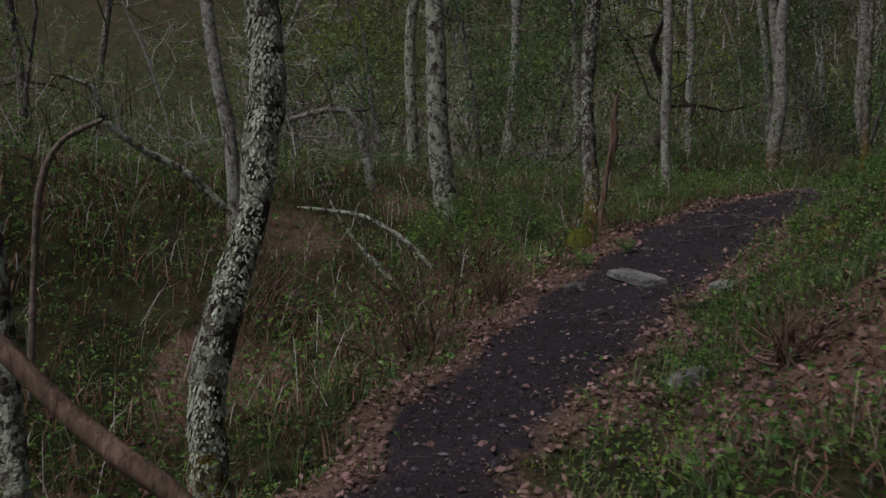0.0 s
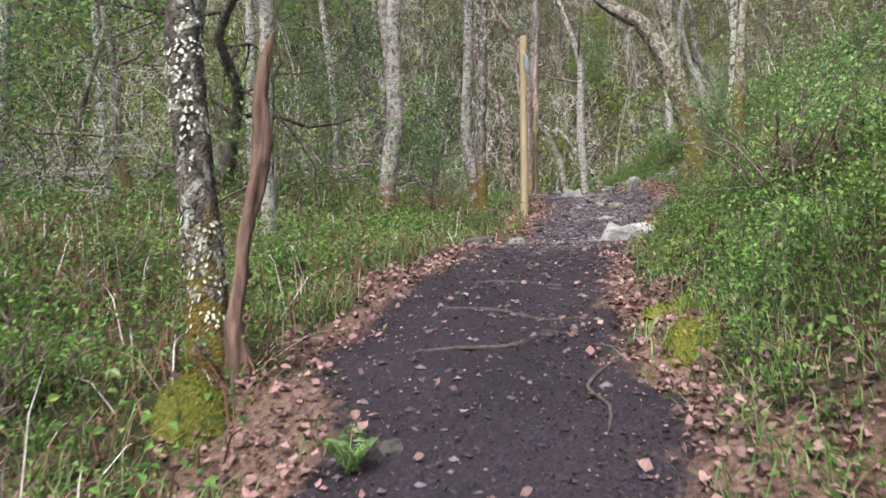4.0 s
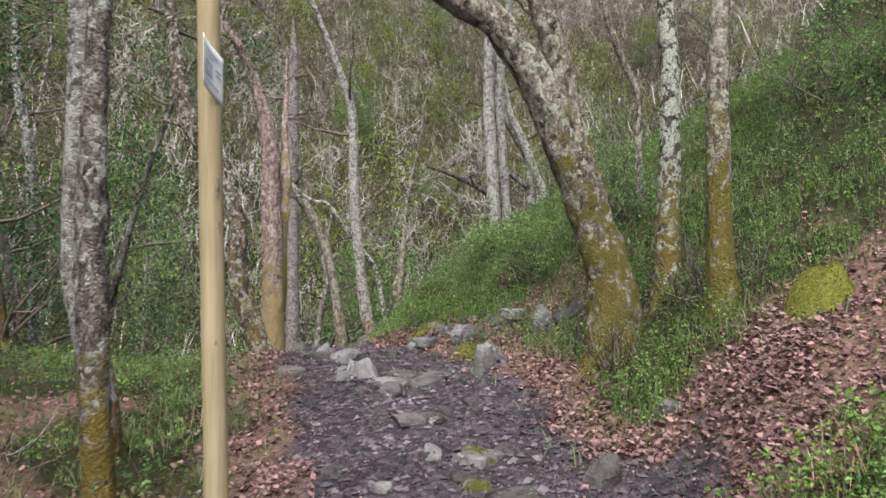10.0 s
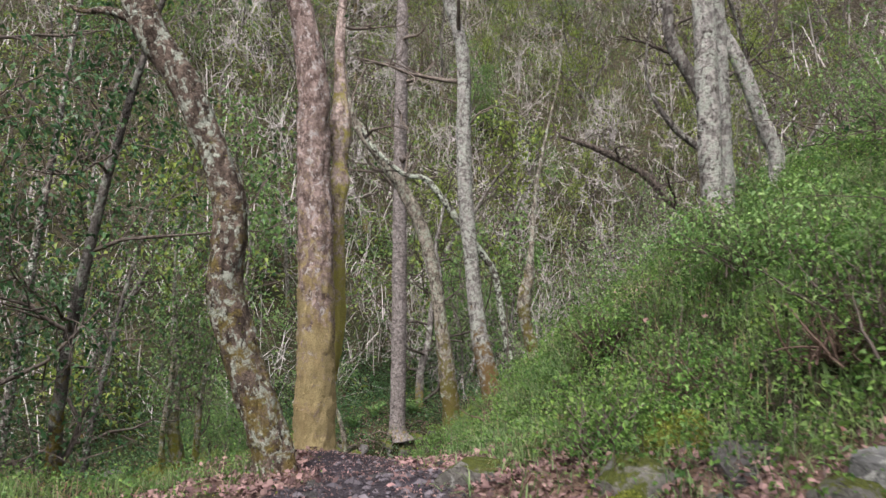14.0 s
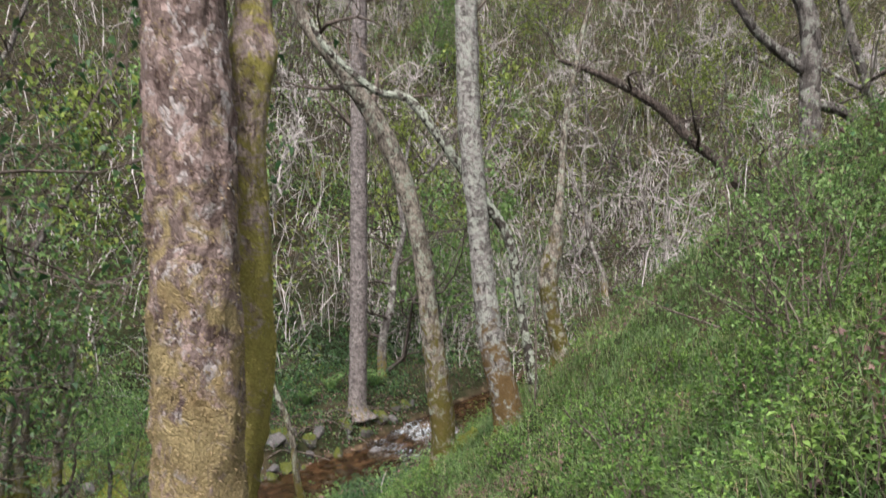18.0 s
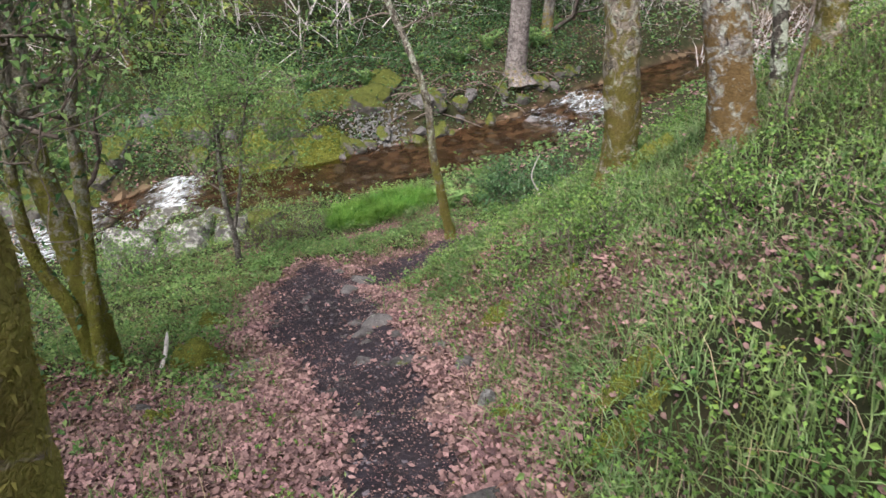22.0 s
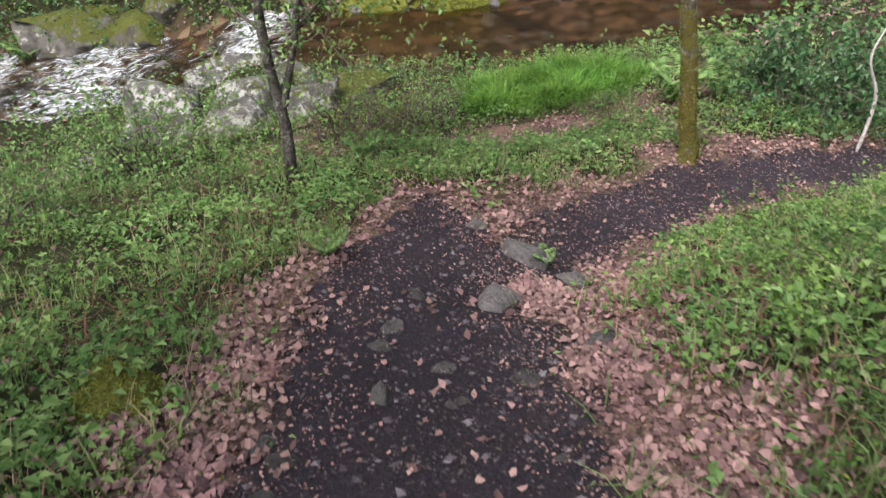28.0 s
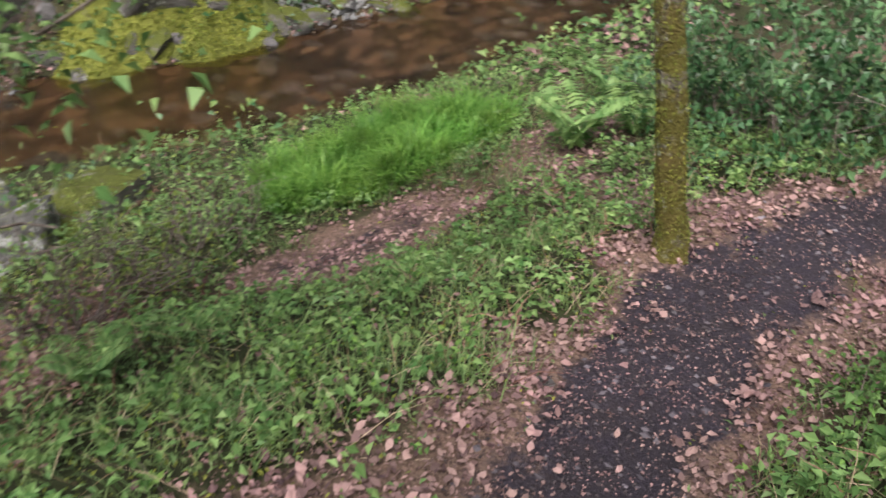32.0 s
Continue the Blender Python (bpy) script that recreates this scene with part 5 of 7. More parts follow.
def notice(at, yaw):
    """A sheet of laminated paper pinned to the post, blown askew and curling out on one side."""
    owner = thing("paper_notice", at, "white laminated notice hanging askew off the post", "sign")
    s, p = Soup(), Soup()
    cols, rows = np.linspace(-0.185, 0.03, 15), np.linspace(-0.145, 0.145, 9)
    curl = np.array([[c, -0.064 - 1.3 * max(-c - 0.06, 0) ** 2, -0.42 * c] for c in cols])
    grid = np.array([q + [0, 0, r] for r in rows for q in curl])
    i, j = np.meshgrid(np.arange(8), np.arange(14), indexing="ij")
    k = i * 15 + j
    s.add(grid, np.stack([k, k + 1, k + 16, k + 15], -1).reshape(-1, 4))
    sheet_part = part("sheet", s.data("sheet", PAPER, "", True), owner)
    thick = sheet_part.modifiers.new("thick", "SOLIDIFY")
    thick.thickness = 0.0015
    for r0, c0, c1, high in ((0.085, 3, 12, 0.016), (0.055, 3, 9, 0.010), (-0.045, 2, 8, 0.075), (0.02, 9, 13, 0.012), (-0.01, 9, 13, 0.012), (-0.09, 2, 12, 0.012)):
        line = curl[c0:c1] + np.array([0, -0.004, 0])
        quads = np.concatenate([line + [0, 0, r0], line + [0, 0, r0 + high]])
        m = c1 - c0
        p.add(quads, [[q, q + 1, q + 1 + m, q + m] for q in range(m - 1)])
    part("print", p.data("print", PRINT), owner, "faded grey-blue print and picture")
    owner.rotation_euler[2] = radians(yaw)
    owner.scale = (0.95, 0.95, 0.8)
    return owner


notice(POST + Vector((-0.018, 0.028, 2.30)), 24)


# ---- stones ----
def stone(at, size, material, label, seed, yaw=0.0, sink=0.25, tilt=(0, 0), name="rock", detail=3, group=""):
    ob = new(name, rock_data(name, size, seed, material, detail))
    d = 0.35 * max(size[0], 0.3)
    gx1, gx0, gy1, gy0 = (float(height(at[0] + a, at[1] + b)[0]) for a, b in ((d, 0), (-d, 0), (0, d), (0, -d)))
    lie = Vector((0, 0, 1)).rotation_difference(Vector(((gx0 - gx1) / (2 * d), (gy0 - gy1) / (2 * d), 1.4)).normalized()).to_matrix().to_4x4()
    ob.matrix_basis = Matrix.Translation(spot(at[0], at[1], size[2] * sink - size[2] * 0.38)) @ lie @ pose(0, 0, 0, tilt[0], tilt[1], yaw)
    return tagged(ob, label, "rock", group)


def slab_data(name, size, seed, material, narrow=-0.06):
    """A split slab: flat faces, chipped and slightly skewed edges."""
    bm = bmesh.new()
    bmesh.ops.create_grid(bm, x_segments=14, y_segments=6, size=0.5)
    top = bm.verts[:]
    lower = bmesh.ops.extrude_face_region(bm, geom=bm.faces[:])["geom"]
    for v in lower:
        if isinstance(v, bmesh.types.BMVert):
            v.co.z -= 1
    for v in bm.verts:
        q = v.co * 2.2 + Vector((seed * 5.1, 0, 0))
        rim = max(abs(v.co.x), abs(v.co.y)) > 0.49
        v.co.x += 0.05 * noise.noise(q * 1.7) + (0.10 * v.co.y if rim else 0)
        taper = 1 + narrow * (v.co.z + 1)
        v.co.x, v.co.y = v.co.x * taper, v.co.y * taper
        v.co.y *= 1 + 0.22 * noise.noise(Vector((v.co.x * 3 + seed, 0, 0))) - 0.25 * abs(v.co.x) ** 3 * 4
        v.co.z += 0.14 * noise.noise(q * 3) + (0.55 * noise.noise(q * 0.9) if narrow < -0.1 and v.co.z > -0.5 else 0) - (0.16 if rim and v.co.z > -0.5 else 0)
        v.co = Vector((v.co.x * size[0], v.co.y * size[1], v.co.z * size[2]))
    bmesh.ops.recalc_face_normals(bm, faces=bm.faces[:])
    me = bpy.data.meshes.new(name)
    bm.to_mesh(me)
    bm.free()
    me.materials.append(material)
    return me


slab = new("stone_slab", slab_data("stone_slab", (0.50, 0.22, 0.06), 3, PALEROCK))
slab.matrix_basis = Matrix.Translation(spot(1.60, 6.42) + Vector((0, 0, 0.07))) @ pose(0, 0, 0, 6, 6, -60)
tagged(slab, "long pale flat stone laid across the path as a step", "stone step")
stone((1.07, 6.33), (0.26, 0.24, 0.16), ROCK, "low grey stone beside the step", 5, 20)
stone((2.08, 5.80), (0.30, 0.26, 0.17), PALEROCK, "angular grey stone on the grassy bank", 8, -20)
stone((1.28, 4.02), (0.36, 0.24, 0.16), PALEROCK, "pale flat stone in the grassy bank", 9, 15)
stone((1.25, 5.35), (0.18, 0.12, 0.05), ROCK, "flat grey stone sunk in the path", 12, 60, 0.5)
def block(at, size, seed, material, label, yaw, tilt=(0, 0), sink=0.3, narrow=-0.4):
    ob = new("rock", slab_data("rock", size, seed, material, narrow))
    ob.matrix_basis = Matrix.Translation(spot(at[0], at[1]) + Vector((0, 0, size[2] * (1 - sink)))) @ pose(0, 0, 0, tilt[0], tilt[1], yaw)
    return tagged(ob, label, "rock")


block((6.88, 10.84), (0.60, 0.34, 0.17), 16, WHITEROCK, "whitish angular boulder at the path edge", -42, (6, 3), 0.25, -0.16)
stone((5.36, 11.46), (0.46, 0.30, 0.20), ROCK, "flat grey stone by the path", 15, 10)
stone((5.97, 11.6), (0.32, 0.28, 0.22), PALEROCK, "small pale stone under moss", 16, 70)
block((11.57, 15.0), (0.36, 0.28, 0.24), 18, PALEROCK, "upright pale angular stone", -30, (12, -10))
block((11.44, 16.43), (0.50, 0.36, 0.17), 19, PALEROCK, "pale angular boulder in the path", 40, (-6, 8))
for k, (x, y, sx, sy, sz, yaw) in enumerate([(13.18, 16.5, 0.8, 0.42, 0.10, 20), (12.29, 16.08, 0.46, 0.28, 0.08, 50), (11.37, 15.52, 0.56, 0.30, 0.09, 15), (11.21, 15.77, 0.42, 0.28, 0.08, 70), (11.51, 15.94, 0.5, 0.34, 0.10, 35), (11.8, 17.51, 0.6, 0.24, 0.14, 60), (12.7, 16.6, 0.5, 0.3, 0.08, 0), (12.9, 16.0, 0.44, 0.3, 0.09, 80), (13.63, 16.7, 0.6, 0.3, 0.09, 40), (13.68, 16.1, 0.5, 0.36, 0.12, 10), (12.4, 16.9, 0.4, 0.24, 0.07, 30), (9.75, 13.5, 0.44, 0.26, 0.06, 45), (8.68, 12.91, 0.36, 0.22, 0.05, 30), (9.3, 13.3, 0.34, 0.24, 0.05, 80), (7.28, 12.46, 0.34, 0.18, 0.06, 20), (10.2, 14.1, 0.4, 0.26, 0.07, 10)]):
    flat = new("stone_slab", slab_data("stone_slab", (sx, sy, sz), 40 + k, ROCK if k % 3 else PALEROCK))
    flat.matrix_basis = Matrix.Translation(spot(x, y) + Vector((0, 0, sz * 0.4))) @ pose(0, 0, 0, 5 * math.sin(k * 2.1), 6 * math.cos(k * 1.3), yaw)
    tagged(flat, "flat grey slab bedded in the stony path", "stone slab", "slabs in the path")
for k, (x, y, size) in enumerate([(11.41, 16.62, 0.2), (13.41, 18.26, 0.42), (13.3, 17.12, 0.36), (11.01, 16.96, 0.26), (12.0, 17.2, 0.3)]):
    stone((x, y), (size * 1.2, size, size * 0.7), (PALEROCK, MOSSROCK, MOSSROCK, ROCK, PALEROCK)[k], ("small white stone against the boulder", "low rock half covered in moss", "low rock half covered in moss", "grey stone at the path edge", "pinkish pale rock at the path edge")[k], 240 + k, 40 * k, 0.3)
for k, (x, y, size) in enumerate([(16.36, 26.75, 0.2), (15.92, 26.54, 0.2), (16.69, 26.95, 0.24), (18.47, 27.06, 0.34), (18.39, 25.82, 0.2), (17.77, 26.14, 0.2), (17.97, 25.8, 0.26), (18.58, 26.38, 0.22), (16.9, 26.5, 0.14), (18.3, 27.3, 0.16)]):
    stone((x, y), (size * 1.3, size, size * 0.55), ROCK, "grey stone showing through the leaf litter", 260 + k, 50 * k, 0.35, group="stones in the leaf litter")
stone((11.78, 16.95), (0.34, 0.26, 0.28), PALEROCK, "pale stone against the boulder", 20, 0, 0.2)
stone((11.12, 16.3), (0.26, 0.2, 0.16), PALEROCK, "small white stone by the boulder", 21, 0, 0.3)
stone((13.11, 15.41), (0.30, 0.26, 0.42), PALEROCK, "upright white-patched rock under the oak", 23, -30, 0.2)
stone((12.8, 16.1), (0.46, 0.34, 0.24), ROCK, "flat grey rock at the path bend", 24, 30)
stone((11.08, 13.2), (0.24, 0.22, 0.24), ROCK, "brown stone at the fork", 26, 0, 0.25)
stone((11.0, 15.6), (0.40, 0.26, 0.22), ROCK, "tilted grey stone in the path", 27, 50)
stone((12.25, 18.25), (0.55, 0.34, 0.22), ROCK, "dark flat rock at the path edge", 29, 55)
stone((12.05, 17.6), (0.24, 0.2, 0.22), PALEROCK, "pale stone at the path edge", 30, 10)
stone((13.3, 15.1), (0.9, 0.34, 0.12), ROCK, "long flat grey slab in the bank", 34, -45)
stone((16.6, 23.45), (0.52, 0.40, 0.30), ROCK, "grey boulder half sunk in the path", 36, 20, 0.45)
stone((16.95, 23.25), (0.40, 0.34, 0.30), ROCK, "rounded grey rock in the path", 37, 60, 0.4)
stone((16.3, 23.35), (0.36, 0.30, 0.20), ROCK, "low grey rock in the path", 38, 0, 0.4)
stone((17.85, 24.45), (0.17, 0.14, 0.24), PALEROCK, "small white upright stone in the leaves", 40, 10, 0.2)
stone((18.22, 25.2), (0.26, 0.22, 0.24), ROCK, "greenish stone in the leaf litter", 41)
stone((17.05, 27.2), (0.46, 0.18, 0.10), PALEROCK, "flat pale stone at the path edge", 42, 20, 0.35)
stone((18.15, 26.9), (0.42, 0.3, 0.16), ROCK, "grey rock bedded in the path", 43, 15, 0.5)
stone((18.35, 26.5), (0.24, 0.22, 0.16), ROCK, "grey stone among leaves", 44, 15, 0.4)
stone((19.42, 28.62), (0.44, 0.26, 0.22), ROCK, "worn grey rock ridge beside the path", 45, 40, 0.4)
stone((19.15, 29.2), (0.4, 0.28, 0.2), ROCK, "worn grey rock at the path edge", 46, 20, 0.4)
stone((19.8, 30.03), (0.46, 0.36, 0.24), ROCK, "worn grey rock between two paths", 47, 20, 0.35)
stone((20.02, 29.75), (0.34, 0.26, 0.18), ROCK, "worn grey rock between two paths", 49, 70, 0.35)
stone((19.6, 30.45), (0.2, 0.18, 0.14), ROCK, "small grey rock in the path", 50, 0, 0.35)
stone((18.22, 28.42), (0.20, 0.11, 0.10), ROCK, "small upright grey stone in the path", 48, 65, 0.3)

for k, (x, y, wide, deep, high) in enumerate([(10.19, 13.21, 0.30, 0.24, 0.26), (10.03, 14.37, 0.24, 0.18, 0.14), (10.13, 14.06, 0.27, 0.20, 0.17), (10.51, 14.93, 0.46, 0.26, 0.12), (9.40, 14.24, 0.20, 0.16, 0.09), (9.73, 13.79, 0.34, 0.22, 0.09), (10.56, 14.85, 0.3, 0.2, 0.14), (12.83, 16.22, 0.42, 0.3, 0.22), (13.34, 16.15, 0.34, 0.26, 0.24), (12.41, 16.02, 0.3, 0.24, 0.14), (12.54, 16.65, 0.26, 0.2, 0.16)]):
    stone((x, y), (wide, deep, high), (ROCK, PALEROCK, MOSSROCK)[k % 3], ("grey-brown stone standing out of the stony path", "pale stone bedded in the stony path", "stone with a mossy top in the stony path")[k % 3], 420 + k, 53 * k, 0.25, (6, -8), group="larger stones in the path")

# stream-side rocks
for k, (sx, sy, size) in enumerate([(17.6, 35.6, 1.1), (18.6, 35.2, 1.0), (18.9, 36.2, 1.3), (17.9, 36.6, 1.2), (19.6, 35.5, 0.8), (17.0, 35.0, 0.7), (19.5, 36.6, 0.9)]):
    stone((sx, sy), (size * 1.3, size, size * 0.9), LICHENROCK, "white-lichened broken rock beside the rapids", 160 + k, 35 * k, 0.3, (10, 12), detail=4, group="rocks beside the rapids")
stone((20.3, 35.9), (1.3, 0.9, 0.8), MOSSROCK, "rock by the pool with moss", 61, 40, 0.4)
stone((18.9, 38.0), (1.7, 1.0, 1.0), LICHENROCK, "pale rock between the falls", 62, 20, 0.45, detail=4)
stone((16.4, 43.0), (3.4, 1.8, 1.7), MOSSROCK, "mossy overhanging rock above the rapids", 66, 5, 0.3, detail=4)
stone((13.4, 42.8), (2.4, 1.6, 1.3), MOSSROCK, "mossy rock on the far bank", 67, 25, 0.3)
stone((20.3, 43.2), (1.5, 0.9, 0.9), ROCK, "bare grey rock up the far bank", 68, 0, 0.25)
stone((27.8, 40.7), (1.5, 0.8, 0.6), ROCK, "grey stones banked at the pool's edge", 69, 10, 0.3)
for k, (sx, sy, size) in enumerate([(16.5, 40.4, 0.8), (17.5, 39.2, 0.7), (16.2, 39.2, 0.6), (19.2, 40.8, 0.9), (15.0, 41.6, 0.8), (18.0, 40.7, 0.6), (30.9, 39.4, 0.7), (32.4, 38.2, 0.6), (33.2, 39.6, 0.8), (20.6, 38.6, 0.6), (14.2, 40.2, 0.7)]):
    stone((sx, sy), (size * 1.2, size, size * 0.85), ROCK, "wet dark boulder in the stream", 80 + k, 40 * k, 0.2, group="boulders in the stream")
for k in range(22):
    gen = np.random.default_rng(840 + k)
    sx, size = 12.6 + 0.72 * k + gen.uniform(-0.2, 0.2), gen.uniform(0.7, 1.7)
    sy = (44.6 if sx < 17.5 else 42.6 if sx < 21 else 41.0) + gen.uniform(-0.2, 1.3)
    stone((sx, sy), (size * 1.3, size, size * 0.85), BOULDER, "boulder under moss on the far bank", 840 + k, 47 * k, 0.42, (8, -6), detail=4, group="boulders on the far bank")
for k in range(44):
    gen = np.random.default_rng(940 + k)
    i = int(np.argmin(np.abs(STREAM[:, 0] - (19.5 + 0.34 * k))))
    off, size = gen.uniform(1.55, 2.3), gen.uniform(0.25, 0.62)
    sx, sy = STREAM[i, 0] - STREAM_WAY[i, 1] * off + gen.uniform(-0.3, 0.3), STREAM[i, 1] + STREAM_WAY[i, 0] * off
    stone((sx, sy), (size * 1.4, size, size * 0.8), ROCK if k % 3 == 0 else BOULDER, "dark stone along the far waterline", 940 + k % 9, 31 * k, 0.35, (5, 5), detail=3, group="stones along the far waterline")
for k in range(70):
    gen = np.random.default_rng(300 + k)
    sx, sy = gen.uniform(21.0, 31.5), gen.uniform(36.9, 39.8)
    size = gen.uniform(0.14, 0.36)
    stone((sx, sy), (size * 1.3, size, size * 0.5), PALEROCK if k % 9 == 0 else ROCK, "flat stone on the stream bed", 100 + k % 6, 50 * k, 0.3, detail=2, group="stones on the stream bed")

# stones trodden into the path
kinds = [rock_data("path_stone", (1.2, 0.9, 0.45), 200 + k, ROCK, 2, 0.1) for k in range(7)]
gen = np.random.default_rng(71)
count = 0
while count < 230:
    k = gen.integers(0, len(PATH))
    x, y = PATH[k, 0] + gen.normal(0, 0.65), PATH[k, 1] + gen.normal(0, 0.65)
    stony = np.interp(y, [0, 8, 11, 12.5, 17, 19, 22, 26, 31], [0.10, 0.10, 0.3, 1, 1, 0.4, 0.12, 0.2, 0.12])
    if y < 0.5 or y > 32 or gen.random() > stony:
        continue
    size = gen.uniform(0.035, 0.10) * (1.7 if 12 < y < 18.5 and gen.random() < 0.4 else 1)
    ob = new("path_stone", kinds[gen.integers(0, 7)])
    ob.matrix_basis = Matrix.Translation(spot(x, y, -size * 0.04)) @ pose(0, 0, 0, gen.uniform(-12, 12), gen.uniform(-12, 12), gen.uniform(0, 360)) @ Matrix.Scale(size * 1.6, 4)
    tagged(ob, "small grey stone trodden into the path", "stone", "stones in the path")
    count += 1


# ---- roots, logs and sticks ----
def wood_piece(name, nodes, material, label, category, sides=8, on_ground=True, bark=0.12, group=""):
    pts = []
    for x, y, z, r in nodes:
        pts.append((x, y, float(height(x, y)[0]) + z if on_ground else z, r))
    s = Soup()
    line = rounded(pts, 0.07)
    line[0, 3] *= 0.4
    line[-1, 3] *= 0.3
    v, f = tube(line, sides, bark, seed=pts[0][0])
    s.add(v, f, 0.2)
    return tagged(new(name, s.data(name, material, "moss", True)), label, category, group)


ROOTS = "roots across the path"
wood_piece("root", [(2.5, 8.3, -0.01, 0.012), (2.75, 8.22, 0.004, 0.012), (2.95, 8.05, 0.006, 0.014), (3.2, 8.08, -0.004, 0.014)], ROOTBARK, "exposed tree root crossing the trodden earth", "root", group=ROOTS)
wood_piece("root", [(2.55, 7.0, -0.006, 0.006), (2.72, 7.15, 0.006, 0.010), (2.8, 7.35, 0.006, 0.010), (3.1, 7.5, -0.004, 0.008)], ROOTBARK, "thin exposed root curving over the path", "root", group=ROOTS)
wood_piece("root", [(3.6, 9.35, -0.01, 0.01), (3.85, 9.2, 0.008, 0.018), (4.1, 8.85, -0.006, 0.012)], ROOTBARK, "exposed tree root crossing the trodden earth", "root", group=ROOTS)
wood_piece("root", [(3.1, 8.95, -0.01, 0.008), (3.3, 8.6, 0.006, 0.014), (3.42, 8.3, 0.0, 0.012), (3.7, 8.2, -0.01, 0.008)], ROOTBARK, "exposed tree root crossing the trodden earth", "root", group=ROOTS)
wood_piece("root", [(1.7, 6.0, -0.01, 0.006), (1.85, 6.1, 0.006, 0.011), (2.1, 6.22, -0.008, 0.007)], ROOTBARK, "thin root by the stone step", "root", group=ROOTS)
wood_piece("fallen_branch", [(-1.42, 7.57, 1.28, 0.012), (-1.03, 7.46, 1.24, 0.022), (-0.72, 7.38, 1.18, 0.026), (-0.37, 7.29, 0.98, 0.026), (-0.1, 7.2, 0.72, 0.018)], LICHEN, "bare lichened branch poking out of the undergrowth", "branch", on_ground=False)
wood_piece("fallen_branch", [(-0.27, 7.25, 0.40, 0.04), (-0.47, 7.31, 0.57, 0.034), (-0.66, 7.36, 0.77, 0.027), (-0.85, 7.42, 0.98, 0.02), (-1.03, 7.46, 1.24, 0.013), (-1.2, 7.5, 1.6, 0.008)], LICHEN, "forked lichened branch leaning from the undergrowth", "branch", on_ground=False)
wood_piece("fallen_log", [(-2.05, 3.08, 1.05, 0.034), (-1.72, 2.99, 0.81, 0.042), (-1.49, 2.95, 0.6, 0.044), (-1.25, 2.89, 0.43, 0.046), (-1.03, 2.87, 0.28, 0.045), (-0.85, 2.85, 0.10, 0.03)], DEADWOOD, "slanting reddish dead branch with a mossy end", "log", 14, False)
wood_piece("dead_branch", [(-1.05, 3.86, 1.3, 0.022), (-1.25, 3.8, 1.51, 0.02), (-1.41, 3.74, 1.6, 0.019), (-1.57, 3.66, 1.74, 0.016), (-1.62, 3.62, 1.9, 0.013), (-1.77, 3.54, 1.94, 0.007)], LICHEN, "pale dead branch jutting from the lichened birch", "branch", 8, False)
wood_piece("dead_branch", [(-1.58, 3.7, 1.76, 0.012), (-1.88, 3.86, 1.66, 0.016), (-1.97, 3.82, 1.44, 0.02), (-2.0, 3.79, 1.03, 0.018), (-2.01, 3.73, 0.4, 0.02)], TWIG, "brown dead branch bowed down to the ground", "branch", 8, False)
wood_piece("stick", [(16.3, 27.45, 0.02, 0.022), (16.42, 27.65, 0.2, 0.022), (16.5, 27.8, 0.34, 0.018)], GREYTWIG, "pale barkless stick leaning in the leaves", "stick")
wood_piece("stick", [(19.9, 24.0, 1.5, 0.01), (20.0, 24.05, 0.7, 0.012), (20.05, 24.1, 0.1, 0.014)], TWIG, "thin dry stick standing in the grass", "stick")
wood_piece("fallen_branch", [(23.9, 30.9, 0.0, 0.02), (24.0, 31.0, 0.5, 0.018), (23.85, 31.1, 0.95, 0.012), (24.1, 31.2, 1.3, 0.007)], GREYTWIG, "bare pale forked branch above the bush", "branch")
for k in range(30):
    gen = np.random.default_rng(500 + k)
    x, y = gen.uniform(26, 32), gen.uniform(40.3, 41.6)
    a, l = gen.uniform(-0.5, 0.5), gen.uniform(0.6, 1.6)
    wood_piece("driftwood", [(x, y, 0.06, 0.02), (x + l * 0.5 * math.cos(a), y + l * 0.5 * math.sin(a), 0.22, 0.022), (x + l * math.cos(a), y + l * math.sin(a), 0.05, 0.014)], TWIG, "tangled roots and sticks along the far bank", "driftwood", 5, group="sticks on the far bank")


# ---- ferns, moss cushions, bushes ----
def fern(at, fronds, length, seed, label, material=FRESH):
    owner = thing("fern", at, label, "fern", "ferns")
    gen = np.random.default_rng(seed)
    for k in range(fronds):
        a = k * 6.28 / fronds + gen.uniform(-0.3, 0.3)
        l = length * gen.uniform(0.75, 1.1)
        u = np.linspace(0, 1, 22)
        out, up = l * 0.55 * u ** 1.3, l * (1.0 * u - 0.36 * u ** 2.6)
        spine = np.stack([out * math.cos(a), out * math.sin(a), up], 1)
        side = np.array([-math.sin(a), math.cos(a), 0])
        s = Soup()
        s.add(*tube(np.column_stack([spine, 0.004 * (1.1 - u)]), 4))
        w = 0.30 * l * np.sin(np.pi * np.clip(u * 0.9 + 0.1, 0, 1)) ** 0.8
        for sign in (1, -1):
            way = side * sign + np.gradient(spine, axis=0) * 9 * 0.35 / l
            way /= np.linalg.norm(way, axis=1)[:, None]
            v, f = leaf_quads(spine[2:], way[2:], w[2:], 0.055 * l, gen, 0.15)
            s.add(v, f)
        part("frond", s.data("frond", material), owner)
    return owner


